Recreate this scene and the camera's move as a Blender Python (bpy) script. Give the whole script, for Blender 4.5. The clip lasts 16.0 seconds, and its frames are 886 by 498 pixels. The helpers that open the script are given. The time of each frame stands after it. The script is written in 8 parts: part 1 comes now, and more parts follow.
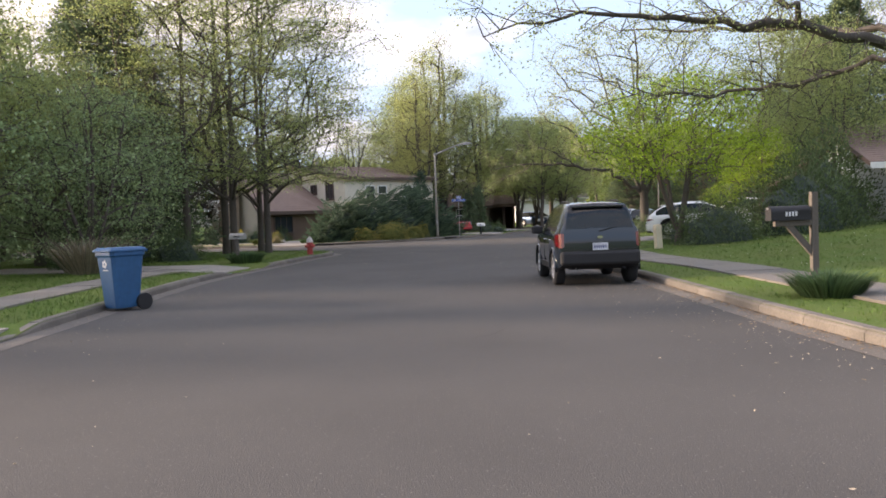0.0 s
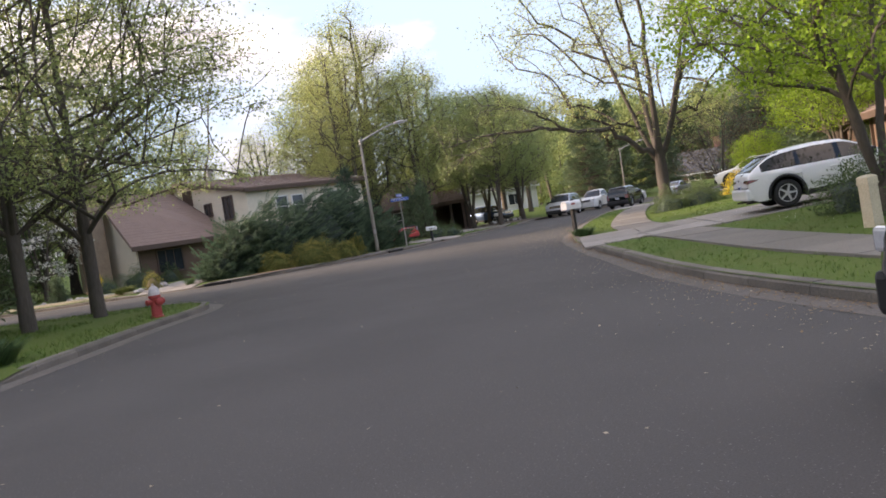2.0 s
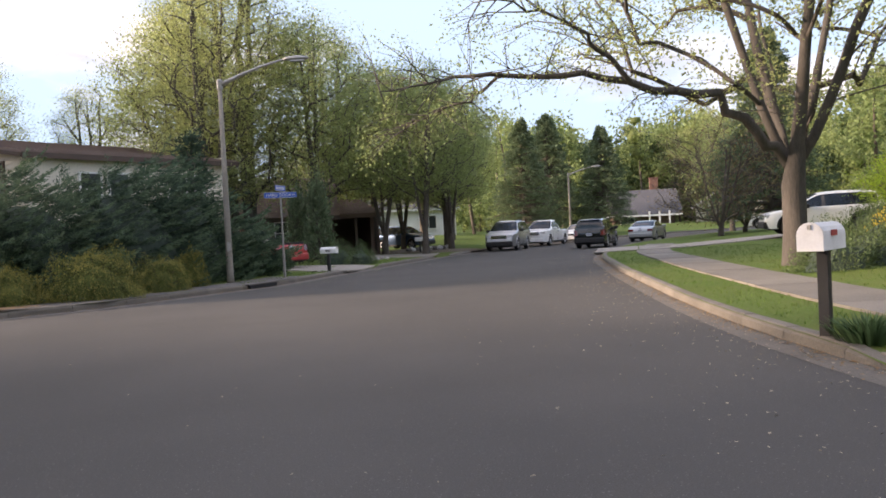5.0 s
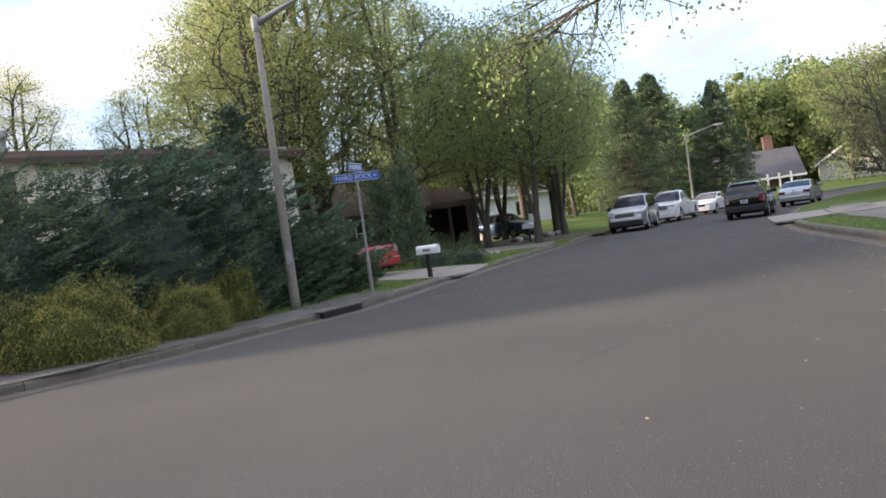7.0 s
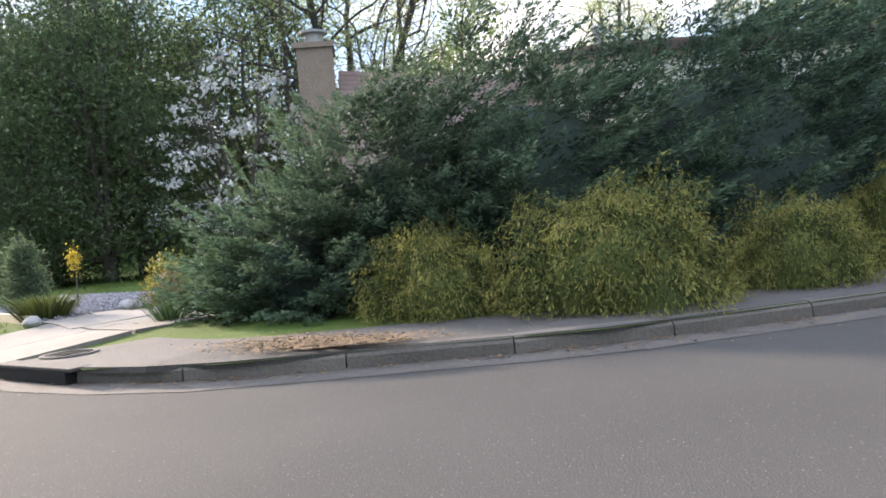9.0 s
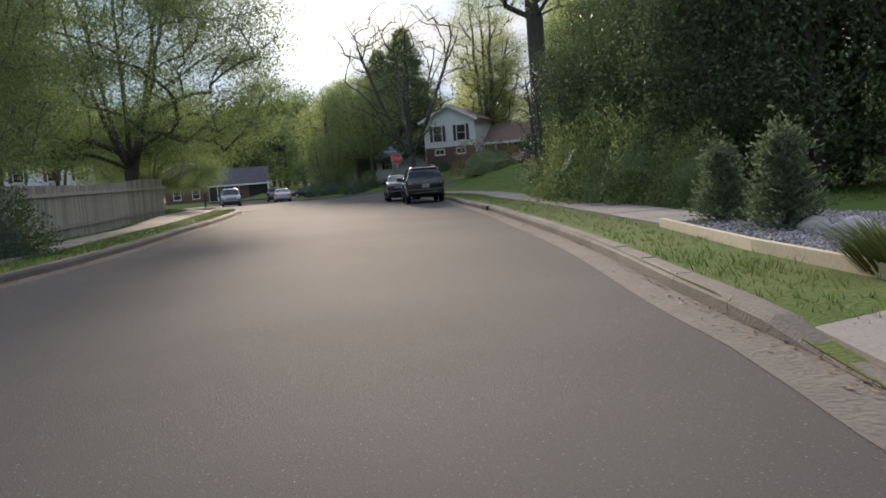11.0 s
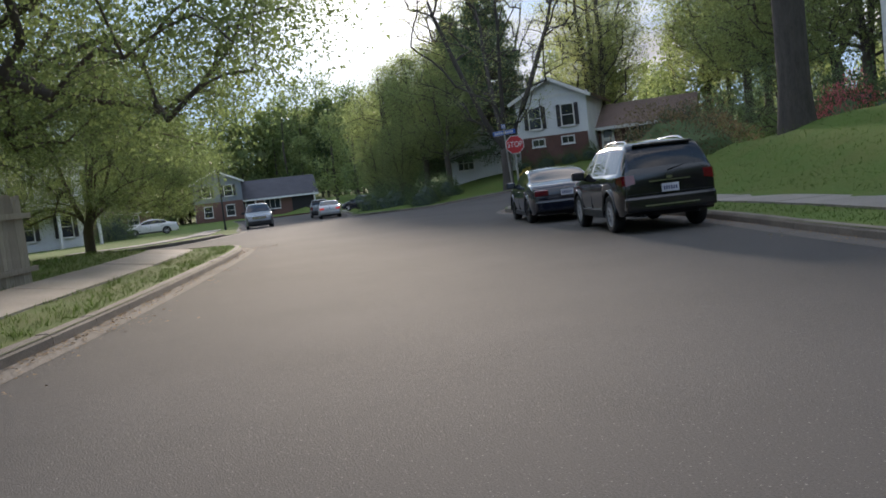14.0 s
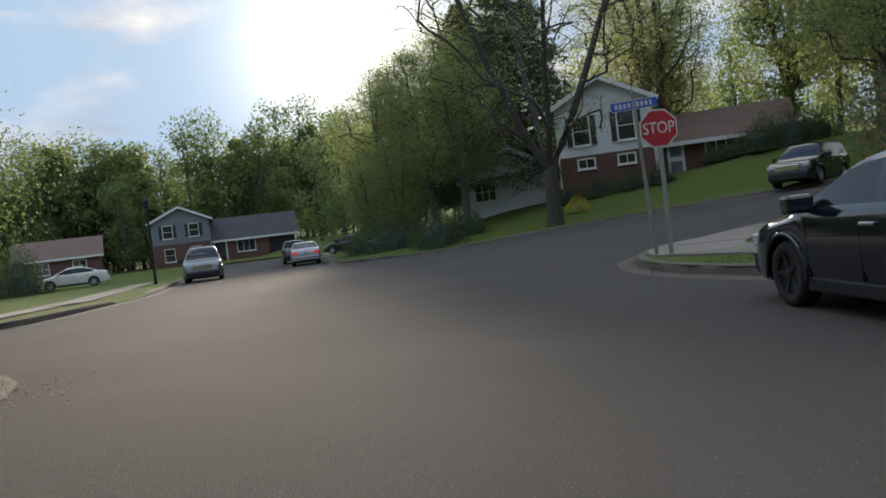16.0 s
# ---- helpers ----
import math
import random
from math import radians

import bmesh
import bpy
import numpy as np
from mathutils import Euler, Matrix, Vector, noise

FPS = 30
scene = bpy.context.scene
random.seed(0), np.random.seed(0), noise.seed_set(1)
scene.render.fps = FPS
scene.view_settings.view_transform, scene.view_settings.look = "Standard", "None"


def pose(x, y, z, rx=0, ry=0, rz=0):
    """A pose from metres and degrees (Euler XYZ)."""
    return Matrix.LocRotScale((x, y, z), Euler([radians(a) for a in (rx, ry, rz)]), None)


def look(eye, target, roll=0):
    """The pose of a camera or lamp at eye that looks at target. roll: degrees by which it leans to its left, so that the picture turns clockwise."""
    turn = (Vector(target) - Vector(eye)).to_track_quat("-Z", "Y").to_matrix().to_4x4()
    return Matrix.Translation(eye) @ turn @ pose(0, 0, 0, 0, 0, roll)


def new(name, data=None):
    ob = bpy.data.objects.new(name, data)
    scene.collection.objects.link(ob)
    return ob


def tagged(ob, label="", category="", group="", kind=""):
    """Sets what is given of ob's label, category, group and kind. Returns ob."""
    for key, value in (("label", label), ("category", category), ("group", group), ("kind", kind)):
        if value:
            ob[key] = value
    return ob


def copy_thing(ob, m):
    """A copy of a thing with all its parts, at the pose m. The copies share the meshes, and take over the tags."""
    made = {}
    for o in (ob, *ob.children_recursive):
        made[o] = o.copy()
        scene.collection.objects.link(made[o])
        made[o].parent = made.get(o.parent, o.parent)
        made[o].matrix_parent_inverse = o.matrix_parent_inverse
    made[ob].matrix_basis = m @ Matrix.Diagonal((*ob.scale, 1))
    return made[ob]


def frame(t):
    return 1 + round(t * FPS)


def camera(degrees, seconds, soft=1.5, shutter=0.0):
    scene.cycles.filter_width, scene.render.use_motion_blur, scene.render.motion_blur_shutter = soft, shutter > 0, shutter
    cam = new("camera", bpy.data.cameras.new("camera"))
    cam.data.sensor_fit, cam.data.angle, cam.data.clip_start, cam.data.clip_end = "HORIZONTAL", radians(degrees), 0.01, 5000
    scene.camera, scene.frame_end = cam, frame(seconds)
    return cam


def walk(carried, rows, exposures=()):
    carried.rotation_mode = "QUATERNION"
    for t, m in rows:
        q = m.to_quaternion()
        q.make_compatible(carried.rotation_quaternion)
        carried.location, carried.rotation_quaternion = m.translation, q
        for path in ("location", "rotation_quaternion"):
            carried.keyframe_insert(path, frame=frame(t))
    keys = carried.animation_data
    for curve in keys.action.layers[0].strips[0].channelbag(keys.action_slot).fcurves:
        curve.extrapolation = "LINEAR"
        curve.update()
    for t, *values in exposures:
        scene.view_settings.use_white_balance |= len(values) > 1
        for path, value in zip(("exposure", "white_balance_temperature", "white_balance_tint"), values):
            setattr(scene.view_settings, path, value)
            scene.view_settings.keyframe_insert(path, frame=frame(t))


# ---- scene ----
cam = camera(57.4, 16.0, soft=1.7)
PATH = [
    (0, (-0.219, -0.418, 1.357), (-0.04, 1.573, 1.282), -2.1),
    (0.5, (-0.111, 3.283, 1.339), (0.063, 5.274, 1.265), -1.9),
    (1, (-0.09, 7.07, 1.31), (0.094, 9.06, 1.234), -2.8),
    (1.5, (0.285, 10.64, 1.275), (0.524, 12.624, 1.2), -7.2),
    (2, (0.61, 13.82, 1.272), (0.953, 15.79, 1.197), -9.0),
    (2.5, (1.02, 16.87, 1.226), (1.474, 18.816, 1.15), -9.1),
    (3, (1.424, 19.872, 1.214), (1.932, 21.805, 1.148), -9.1),
    (5.5, (3.414, 33.34, 1.296), (4.038, 35.24, 1.254), -2.3),
    (6, (3.652, 35.291, 1.296), (4.262, 37.196, 1.249), -3.7),
    (6.5, (3.879, 37.002, 1.247), (4.359, 38.943, 1.209), -5.1),
    (7, (4.037, 38.623, 1.262), (4.454, 40.579, 1.215), -7.9),
    (7.5, (4.126, 40.001, 1.27), (4.494, 41.964, 1.165), -7.0),
    (8, (3.984, 41.524, 1.325), (4.085, 43.519, 1.225), -5.8),
    (8.5, (3.591, 42.823, 1.299), (3.178, 44.778, 1.225), -5.7),
    (9, (3.41, 43.929, 1.038), (2.438, 45.675, 0.97), -5.1),
    (9.5, (2.548, 44.444, 1.011), (1.14, 45.863, 0.953), -2.6),
    (10, (1.232, 44.986, 1.006), (-0.491, 45.987, 0.832), -3.5),
    (12.5, (-11.776, 47.491, 1.245), (-13.687, 48.061, 1.091), -4.1),
    (13, (-15.205, 48.044, 1.243), (-17.116, 48.613, 1.091), -4.3),
    (13.5, (-19.07, 48.824, 1.225), (-20.983, 49.386, 1.068), -5.4),
    (14, (-22.995, 49.658, 1.173), (-24.909, 50.218, 1.016), -6.6),
    (14.5, (-26.778, 50.391, 1.116), (-28.69, 50.956, 0.96), -7.3),
    (15, (-30.604, 51.142, 1.101), (-32.515, 51.714, 0.958), -7.6),
    (15.5, (-34.213, 51.87, 1.122), (-36.123, 52.458, 1.032), -8.0),
    (16, (-37.633, 52.746, 1.131), (-39.542, 53.34, 1.067), -6.8),
]
EXPOSE = [(0.0, 2.45, 7500, 23), (3.0, 2.5, 7650, 25), (5.5, 2.45, 7500, 23), (7.0, 2.6, 7200, 20), (8.0, 2.85, 6900, 18), (9.0, 3.0, 6750, 17), (10.0, 2.3, 7100, 18), (12.5, 1.75, 6500, 15), (13.5, 1.9, 6550, 15), (15.0, 1.9, 6650, 16), (16.0, 1.65, 7000, 13)]
walk(cam, [(t, look(eye, target, roll)) for t, eye, target, roll in PATH], EXPOSE)

# ---- sky and sun ----
SUN_DIR = Vector((-0.95, 0.215, 0.225)).normalized()
world = bpy.data.worlds.new("sky")
scene.world = world
world.use_nodes = True
wt = world.node_tree
wt.nodes.clear()


def wnode(kind, **kw):
    n = wt.nodes.new(kind)
    for k, v in kw.items():
        n.inputs[k].default_value = v
    return n


w_out = wnode("ShaderNodeOutputWorld")
w_bg = wnode("ShaderNodeBackground", Strength=0.15)
w_sky = wt.nodes.new("ShaderNodeTexSky")
w_sky.sky_type, w_sky.sun_disc = "NISHITA", False
w_sky.sun_elevation = math.asin(SUN_DIR.z)
w_sky.sun_rotation = math.atan2(SUN_DIR.x, SUN_DIR.y)
w_sky.air_density, w_sky.dust_density = 0.8, 0.05
w_co = wt.nodes.new("ShaderNodeTexCoord")
w_map = wt.nodes.new("ShaderNodeMapping")
w_map.inputs["Scale"].default_value = (1.0, 1.0, 2.6)
w_map.inputs["Location"].default_value = (0.35, 0.12, 0.2)
w_noise = wnode("ShaderNodeTexNoise", Scale=2.1, Detail=7.0, Roughness=0.56)
w_ramp = wt.nodes.new("ShaderNodeValToRGB")
w_ramp.color_ramp.elements[0].position, w_ramp.color_ramp.elements[1].position = 0.485, 0.63
w_shade = wnode("ShaderNodeTexNoise", Scale=6.5, Detail=6.0)
w_tone = wt.nodes.new("ShaderNodeValToRGB")
w_tone.color_ramp.elements[0].color = (2.3, 2.42, 2.75, 1)
w_tone.color_ramp.elements[1].color = (4.9, 4.75, 4.65, 1)
w_tone.color_ramp.elements[0].position, w_tone.color_ramp.elements[1].position = 0.40, 0.62
w_mix = wt.nodes.new("ShaderNodeMixRGB")
for a, b in ((w_co.outputs["Generated"], w_map.inputs["Vector"]), (w_map.outputs[0], w_noise.inputs["Vector"]),
             (w_map.outputs[0], w_shade.inputs["Vector"]), (w_noise.outputs["Fac"], w_ramp.inputs["Fac"]),
             (w_shade.outputs["Fac"], w_tone.inputs["Fac"]), (w_ramp.outputs["Color"], w_mix.inputs["Fac"]),
             (w_bg.outputs[0], w_out.inputs[0])):
    wt.links.new(a, b)


def wmath(op, a, b):
    """A math node of the sky: a and b are sockets or numbers."""
    n = wt.nodes.new("ShaderNodeMath")
    n.operation = op
    for k, v in ((0, a), (1, b)):
        if isinstance(v, (int, float)):
            n.inputs[k].default_value = v
        else:
            wt.links.new(v, n.inputs[k])
    return n.outputs[0]


# Thin veil over the blue, so that the clear sky stays soft towards the sun.
w_veil = wt.nodes.new("ShaderNodeVectorMath")
w_veil.operation = "MINIMUM"
w_veil.inputs[1].default_value = (0.85, 1.28, 1.82)
wt.links.new(w_sky.outputs["Color"], w_veil.inputs[0])
wt.links.new(w_veil.outputs[0], w_mix.inputs["Color1"])
# Cloud is brighter overhead than at the horizon, as in an overcast sky, and glows round the sun.
w_sep = wt.nodes.new("ShaderNodeSeparateXYZ")
wt.links.new(w_co.outputs["Generated"], w_sep.inputs[0])
w_up = wmath("MAXIMUM", w_sep.outputs["Z"], 0.0)
w_rise = wmath("MULTIPLY", wmath("ADD", wmath("MULTIPLY", w_up, 3.6), 1.0), 0.245)
w_cloud = wt.nodes.new("ShaderNodeVectorMath")
w_cloud.operation = "SCALE"
wt.links.new(w_tone.outputs["Color"], w_cloud.inputs[0])
wt.links.new(w_rise, w_cloud.inputs["Scale"])
wt.links.new(w_cloud.outputs[0], w_mix.inputs["Color2"])
w_dot = wt.nodes.new("ShaderNodeVectorMath")
w_dot.operation = "DOT_PRODUCT"
wt.links.new(w_co.outputs["Generated"], w_dot.inputs[0])
w_dot.inputs[1].default_value = SUN_DIR
w_near = wmath("MAXIMUM", w_dot.outputs["Value"], 0.0)
w_halo = wmath("ADD", wmath("MULTIPLY", wmath("POWER", w_near, 150.0), 3.0), wmath("MULTIPLY", wmath("POWER", w_near, 10.0), 0.2))
w_glow = wt.nodes.new("ShaderNodeVectorMath")
w_glow.operation = "SCALE"
w_glow.inputs[0].default_value = (1.0, 0.93, 0.80)
wt.links.new(w_halo, w_glow.inputs["Scale"])
w_sum = wt.nodes.new("ShaderNodeVectorMath")
w_sum.operation = "ADD"
wt.links.new(w_mix.outputs["Color"], w_sum.inputs[0])
wt.links.new(w_glow.outputs[0], w_sum.inputs[1])
wt.links.new(w_sum.outputs[0], w_bg.inputs["Color"])
sun_data = bpy.data.lights.new("sun", "SUN")
sun_data.energy, sun_data.angle, sun_data.color = 2.0, radians(5.0), (1.0, 0.88, 0.72)
sun = new("sun", sun_data)
sun.matrix_world = look(SUN_DIR * 200, (0, 0, 0))

# ---- materials ----
MATS = {}


def material(name, color, rough=0.7, metal=0.0, color2=None, scale=3.0, scale2=40.0, bump=0.0, vary=0.0, spec=0.5, coat=0.0, amount=0.5, speck=None, translucent=0.0, island=0.0, stretch=None):
    """A procedural surface: two tones mixed by coarse and fine noise, fine relief, and a lightness that varies from piece to piece."""
    if name in MATS:
        return MATS[name]
    m = bpy.data.materials.new(name)
    m.use_nodes = True
    nt = m.node_tree
    b = nt.nodes["Principled BSDF"]
    b.inputs["Roughness"].default_value, b.inputs["Metallic"].default_value = rough, metal
    b.inputs["Specular IOR Level"].default_value, b.inputs["Coat Weight"].default_value = spec, coat
    b.inputs["Coat Roughness"].default_value = 0.06
    co = nt.nodes.new("ShaderNodeTexCoord")
    vec = co.outputs["Object"]
    if stretch:
        mp = nt.nodes.new("ShaderNodeMapping")
        mp.inputs["Scale"].default_value = stretch
        nt.links.new(vec, mp.inputs["Vector"])
        vec = mp.outputs[0]

    def noise_at(s, detail=4.0):
        n = nt.nodes.new("ShaderNodeTexNoise")
        n.inputs["Scale"].default_value, n.inputs["Detail"].default_value = s, detail
        nt.links.new(vec, n.inputs["Vector"])
        return n.outputs["Fac"]

    def mix(fac, c1, c2, blend="MIX"):
        x = nt.nodes.new("ShaderNodeMixRGB")
        x.blend_type = blend
        for v, k in ((fac, "Fac"), (c1, "Color1"), (c2, "Color2")):
            if isinstance(v, (tuple, float, int)):
                x.inputs[k].default_value = v if not isinstance(v, tuple) else (*v[:3], 1)
            else:
                nt.links.new(v, x.inputs[k])
        return x.outputs[0]

    def ramp(fac, p0, p1, v0=0.0, v1=1.0):
        r = nt.nodes.new("ShaderNodeMapRange")
        for k, v in (("From Min", p0), ("From Max", p1), ("To Min", v0), ("To Max", v1)):
            r.inputs[k].default_value = v
        nt.links.new(fac, r.inputs["Value"])
        return r.outputs[0]

    color2 = color2 or tuple(c * 0.7 for c in color)
    out = mix(ramp(noise_at(scale), 0.35, 0.65), color, color2)
    fine = noise_at(scale2)
    out = mix(amount, out, mix(ramp(fine, 0.3, 0.7), tuple(c * 0.72 for c in color), tuple(min(1, c * 1.25) for c in color)))
    if speck:
        out = mix(ramp(noise_at(speck[0], 2.0), speck[1], speck[1] + 0.05), out, speck[2])
    if vary or island:
        info = nt.nodes.new("ShaderNodeNewGeometry" if island else "ShaderNodeObjectInfo")
        src = info.outputs["Random Per Island"] if island else info.outputs["Random"]
        v = ramp(src, 0, 1, 1 - (vary or island), 1 + (vary or island))
        comb = nt.nodes.new("ShaderNodeCombineColor")
        for k in range(3):
            nt.links.new(v, comb.inputs[k])
        out = mix(1.0, out, comb.outputs[0], "MULTIPLY")
    nt.links.new(out, b.inputs["Base Color"])
    if bump:
        bn = nt.nodes.new("ShaderNodeBump")
        bn.inputs["Strength"].default_value, bn.inputs["Distance"].default_value = bump, 0.02
        nt.links.new(fine, bn.inputs["Height"])
        nt.links.new(bn.outputs[0], b.inputs["Normal"])
    if translucent:
        tr = nt.nodes.new("ShaderNodeBsdfTranslucent")
        nt.links.new(out, tr.inputs["Color"])
        ms = nt.nodes.new("ShaderNodeMixShader")
        ms.inputs[0].default_value = translucent
        nt.links.new(b.outputs[0], ms.inputs[1])
        nt.links.new(tr.outputs[0], ms.inputs[2])
        nt.links.new(ms.outputs[0], nt.nodes["Material Output"].inputs["Surface"])
    MATS[name] = m
    return m


def glow(name, color, strength):
    m = bpy.data.materials.new(name)
    m.use_nodes = True
    b = m.node_tree.nodes["Principled BSDF"]
    b.inputs["Base Color"].default_value = (*color, 1)
    b.inputs["Emission Color"].default_value, b.inputs["Emission Strength"].default_value = (*color, 1), strength
    return m


M_ASPHALT = material("asphalt", (0.094, 0.089, 0.083), 0.95, color2=(0.068, 0.065, 0.061), scale=0.35, scale2=90, bump=0.3, spec=0.12, speck=(55, 0.66, (0.19, 0.18, 0.165)))
M_CRACK = material("crack_shadow", (0.06, 0.056, 0.054), 1.0, color2=(0.04, 0.038, 0.036), spec=0.0)
M_CONCRETE = material("concrete", (0.26, 0.235, 0.205), 0.9, color2=(0.19, 0.17, 0.148), scale=1.1, scale2=45, bump=0.4, vary=0.14)
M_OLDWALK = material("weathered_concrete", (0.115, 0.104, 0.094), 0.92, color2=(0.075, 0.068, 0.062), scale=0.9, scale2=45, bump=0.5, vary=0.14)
M_TANWALK = material("tan_concrete", (0.185, 0.165, 0.14), 0.92, color2=(0.125, 0.112, 0.096), scale=0.9, scale2=45, bump=0.5, vary=0.14)
M_KERB = material("kerb_concrete", (0.165, 0.145, 0.122), 0.9, color2=(0.085, 0.075, 0.063), scale=1.6, scale2=40, bump=0.5, vary=0.12)
M_GUTTER = material("gutter_litter", (0.135, 0.118, 0.10), 0.95, color2=(0.085, 0.075, 0.065), scale=2.2, scale2=25, bump=0.5)
M_GRASS = material("lawn_soil", (0.085, 0.135, 0.032), 0.95, color2=(0.12, 0.13, 0.042), scale=0.7, scale2=26, bump=1.0, spec=0.1, speck=(14, 0.68, (0.17, 0.19, 0.09)))
M_BLADE = material("grass_blade", (0.085, 0.155, 0.03), 0.75, color2=(0.125, 0.155, 0.045), scale=0.4, scale2=4, spec=0.2, translucent=0.3, island=0.35)
M_BLADE_TALL = material("tall_blade", (0.065, 0.12, 0.05), 0.75, color2=(0.095, 0.15, 0.07), scale=0.8, scale2=4, spec=0.25, translucent=0.3, island=0.35)
M_DIRT = material("bare_soil", (0.13, 0.10, 0.075), 0.97, color2=(0.09, 0.07, 0.05), scale=1.5, scale2=30, bump=0.8)
M_GRAVEL = material("grey_gravel", (0.30, 0.29, 0.30), 0.95, color2=(0.2, 0.19, 0.2), scale=4, scale2=40, bump=1.0, island=0.4)
M_MULCH = material("leaf_litter", (0.26, 0.17, 0.09), 0.95, color2=(0.13, 0.09, 0.055), scale=6, scale2=40, bump=1.0)
M_PETAL = material("fallen_petal", (0.33, 0.275, 0.20), 0.9, color2=(0.22, 0.17, 0.115), scale=1.0, scale2=8, island=0.35)
M_BARK = material("grey_brown_bark", (0.080, 0.070, 0.061), 0.95, color2=(0.036, 0.031, 0.027), scale=7, scale2=30, bump=1.0, stretch=(1, 1, 0.25))
M_BARK_DARK = material("dark_bark", (0.095, 0.078, 0.065), 0.95, color2=(0.06, 0.05, 0.042), scale=3, scale2=22, bump=1.0, stretch=(1, 1, 0.25))
M_LEAF_SPRING = material("spring_leaf", (0.275, 0.33, 0.13), 0.6, color2=(0.215, 0.27, 0.105), scale=0.35, scale2=3, spec=0.3, translucent=0.64, island=0.35)
M_LEAF_PALE = material("pale_new_leaf", (0.354, 0.39, 0.159), 0.6, color2=(0.268, 0.317, 0.122), scale=0.35, scale2=3, spec=0.3, translucent=0.64, island=0.35)
M_LEAF_GREEN = material("green_leaf", (0.19, 0.25, 0.095), 0.6, color2=(0.145, 0.20, 0.075), scale=0.35, scale2=3, spec=0.3, translucent=0.5, island=0.4)
M_LEAF_LIME = material("lime_leaf", (0.232, 0.354, 0.0317), 0.55, color2=(0.146, 0.256, 0.0268), scale=0.5, scale2=3, spec=0.3, translucent=0.45, island=0.35)
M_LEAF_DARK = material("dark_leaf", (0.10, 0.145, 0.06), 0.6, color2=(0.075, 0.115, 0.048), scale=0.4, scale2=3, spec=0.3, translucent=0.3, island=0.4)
M_LEAF_RED = material("reddish_new_leaf", (0.22, 0.165, 0.095), 0.65, color2=(0.17, 0.165, 0.075), scale=0.4, scale2=3, spec=0.2, translucent=0.4, island=0.35)
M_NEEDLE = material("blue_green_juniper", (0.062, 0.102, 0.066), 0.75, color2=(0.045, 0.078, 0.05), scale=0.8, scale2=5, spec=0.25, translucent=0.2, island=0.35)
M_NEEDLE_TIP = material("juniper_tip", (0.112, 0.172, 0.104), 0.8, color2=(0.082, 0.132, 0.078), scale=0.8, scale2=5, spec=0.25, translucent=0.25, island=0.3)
# Foliage inside: darkened so that the gaps between sprays read as shade.
M_SHADED_IN = material("shaded_foliage_inside", (0.04, 0.062, 0.047), 0.95, color2=(0.028, 0.044, 0.034), scale=4, scale2=14, bump=1.0)
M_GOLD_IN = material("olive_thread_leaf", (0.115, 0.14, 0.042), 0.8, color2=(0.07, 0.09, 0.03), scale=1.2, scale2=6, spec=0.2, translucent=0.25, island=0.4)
M_LEAF_GREY = material("grey_green_leaf", (0.25, 0.34, 0.165), 0.65, color2=(0.19, 0.265, 0.13), scale=0.4, scale2=3, spec=0.25, translucent=0.4, island=0.35)
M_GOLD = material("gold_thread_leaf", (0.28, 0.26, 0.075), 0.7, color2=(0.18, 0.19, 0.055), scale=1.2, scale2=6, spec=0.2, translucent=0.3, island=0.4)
M_CEDAR = material("dark_conifer", (0.135, 0.185, 0.105), 0.75, color2=(0.10, 0.145, 0.08), scale=0.5, scale2=4, spec=0.2, translucent=0.35, island=0.4)
M_WHITE_BLOOM = material("white_blossom", (0.78, 0.76, 0.72), 0.7, color2=(0.62, 0.62, 0.56), scale=1, scale2=6, translucent=0.3, island=0.15)
M_RED_BLOOM = material("red_azalea_bloom", (0.54, 0.16, 0.17), 0.7, color2=(0.46, 0.05, 0.08), scale=1, scale2=6, translucent=0.2, island=0.3)
M_YELLOW_BLOOM = material("yellow_bloom", (0.62, 0.47, 0.05), 0.7, color2=(0.5, 0.4, 0.06), scale=1, scale2=6, translucent=0.2, island=0.3)
M_SHINGLE = material("brown_shingle", (0.21, 0.150, 0.125), 0.95, color2=(0.17, 0.120, 0.10), scale=1.0, scale2=16, bump=0.5)
M_SHINGLE_GREY = material("grey_shingle", (0.085, 0.085, 0.095), 0.95, color2=(0.06, 0.06, 0.068), scale=1.0, scale2=16, bump=0.6)
M_SIDING = material("cream_siding", (0.66, 0.60, 0.50), 0.75, color2=(0.58, 0.53, 0.44), scale=0.8, scale2=20, amount=0.3)
M_SIDING_WHITE = material("white_siding", (0.72, 0.73, 0.74), 0.7, color2=(0.62, 0.63, 0.65), scale=0.8, scale2=20, amount=0.3)
M_SIDING_GREY = material("blue_grey_siding", (0.20, 0.22, 0.25), 0.75, color2=(0.17, 0.19, 0.22), scale=0.8, scale2=20, amount=0.3)
M_SIDING_BROWN = material("brown_siding", (0.13, 0.085, 0.062), 0.85, color2=(0.10, 0.066, 0.05), scale=0.8, scale2=14, amount=0.4)
M_BRICK = material("red_brown_brick", (0.16, 0.085, 0.07), 0.9, color2=(0.115, 0.065, 0.055), scale=3, scale2=18, bump=0.6)
M_BRICK_TAN = material("tan_chimney_brick", (0.30, 0.23, 0.17), 0.9, color2=(0.22, 0.165, 0.125), scale=3, scale2=18, bump=0.6)
M_TRIM = material("white_trim_paint", (0.74, 0.74, 0.72), 0.6, color2=(0.66, 0.66, 0.64), scale=2, scale2=20, amount=0.25)
M_TRIM_BROWN = material("brown_trim_paint", (0.085, 0.055, 0.042), 0.7, color2=(0.065, 0.043, 0.034), scale=2, scale2=20)
M_SHUTTER = material("dark_shutter_paint", (0.035, 0.03, 0.035), 0.65)
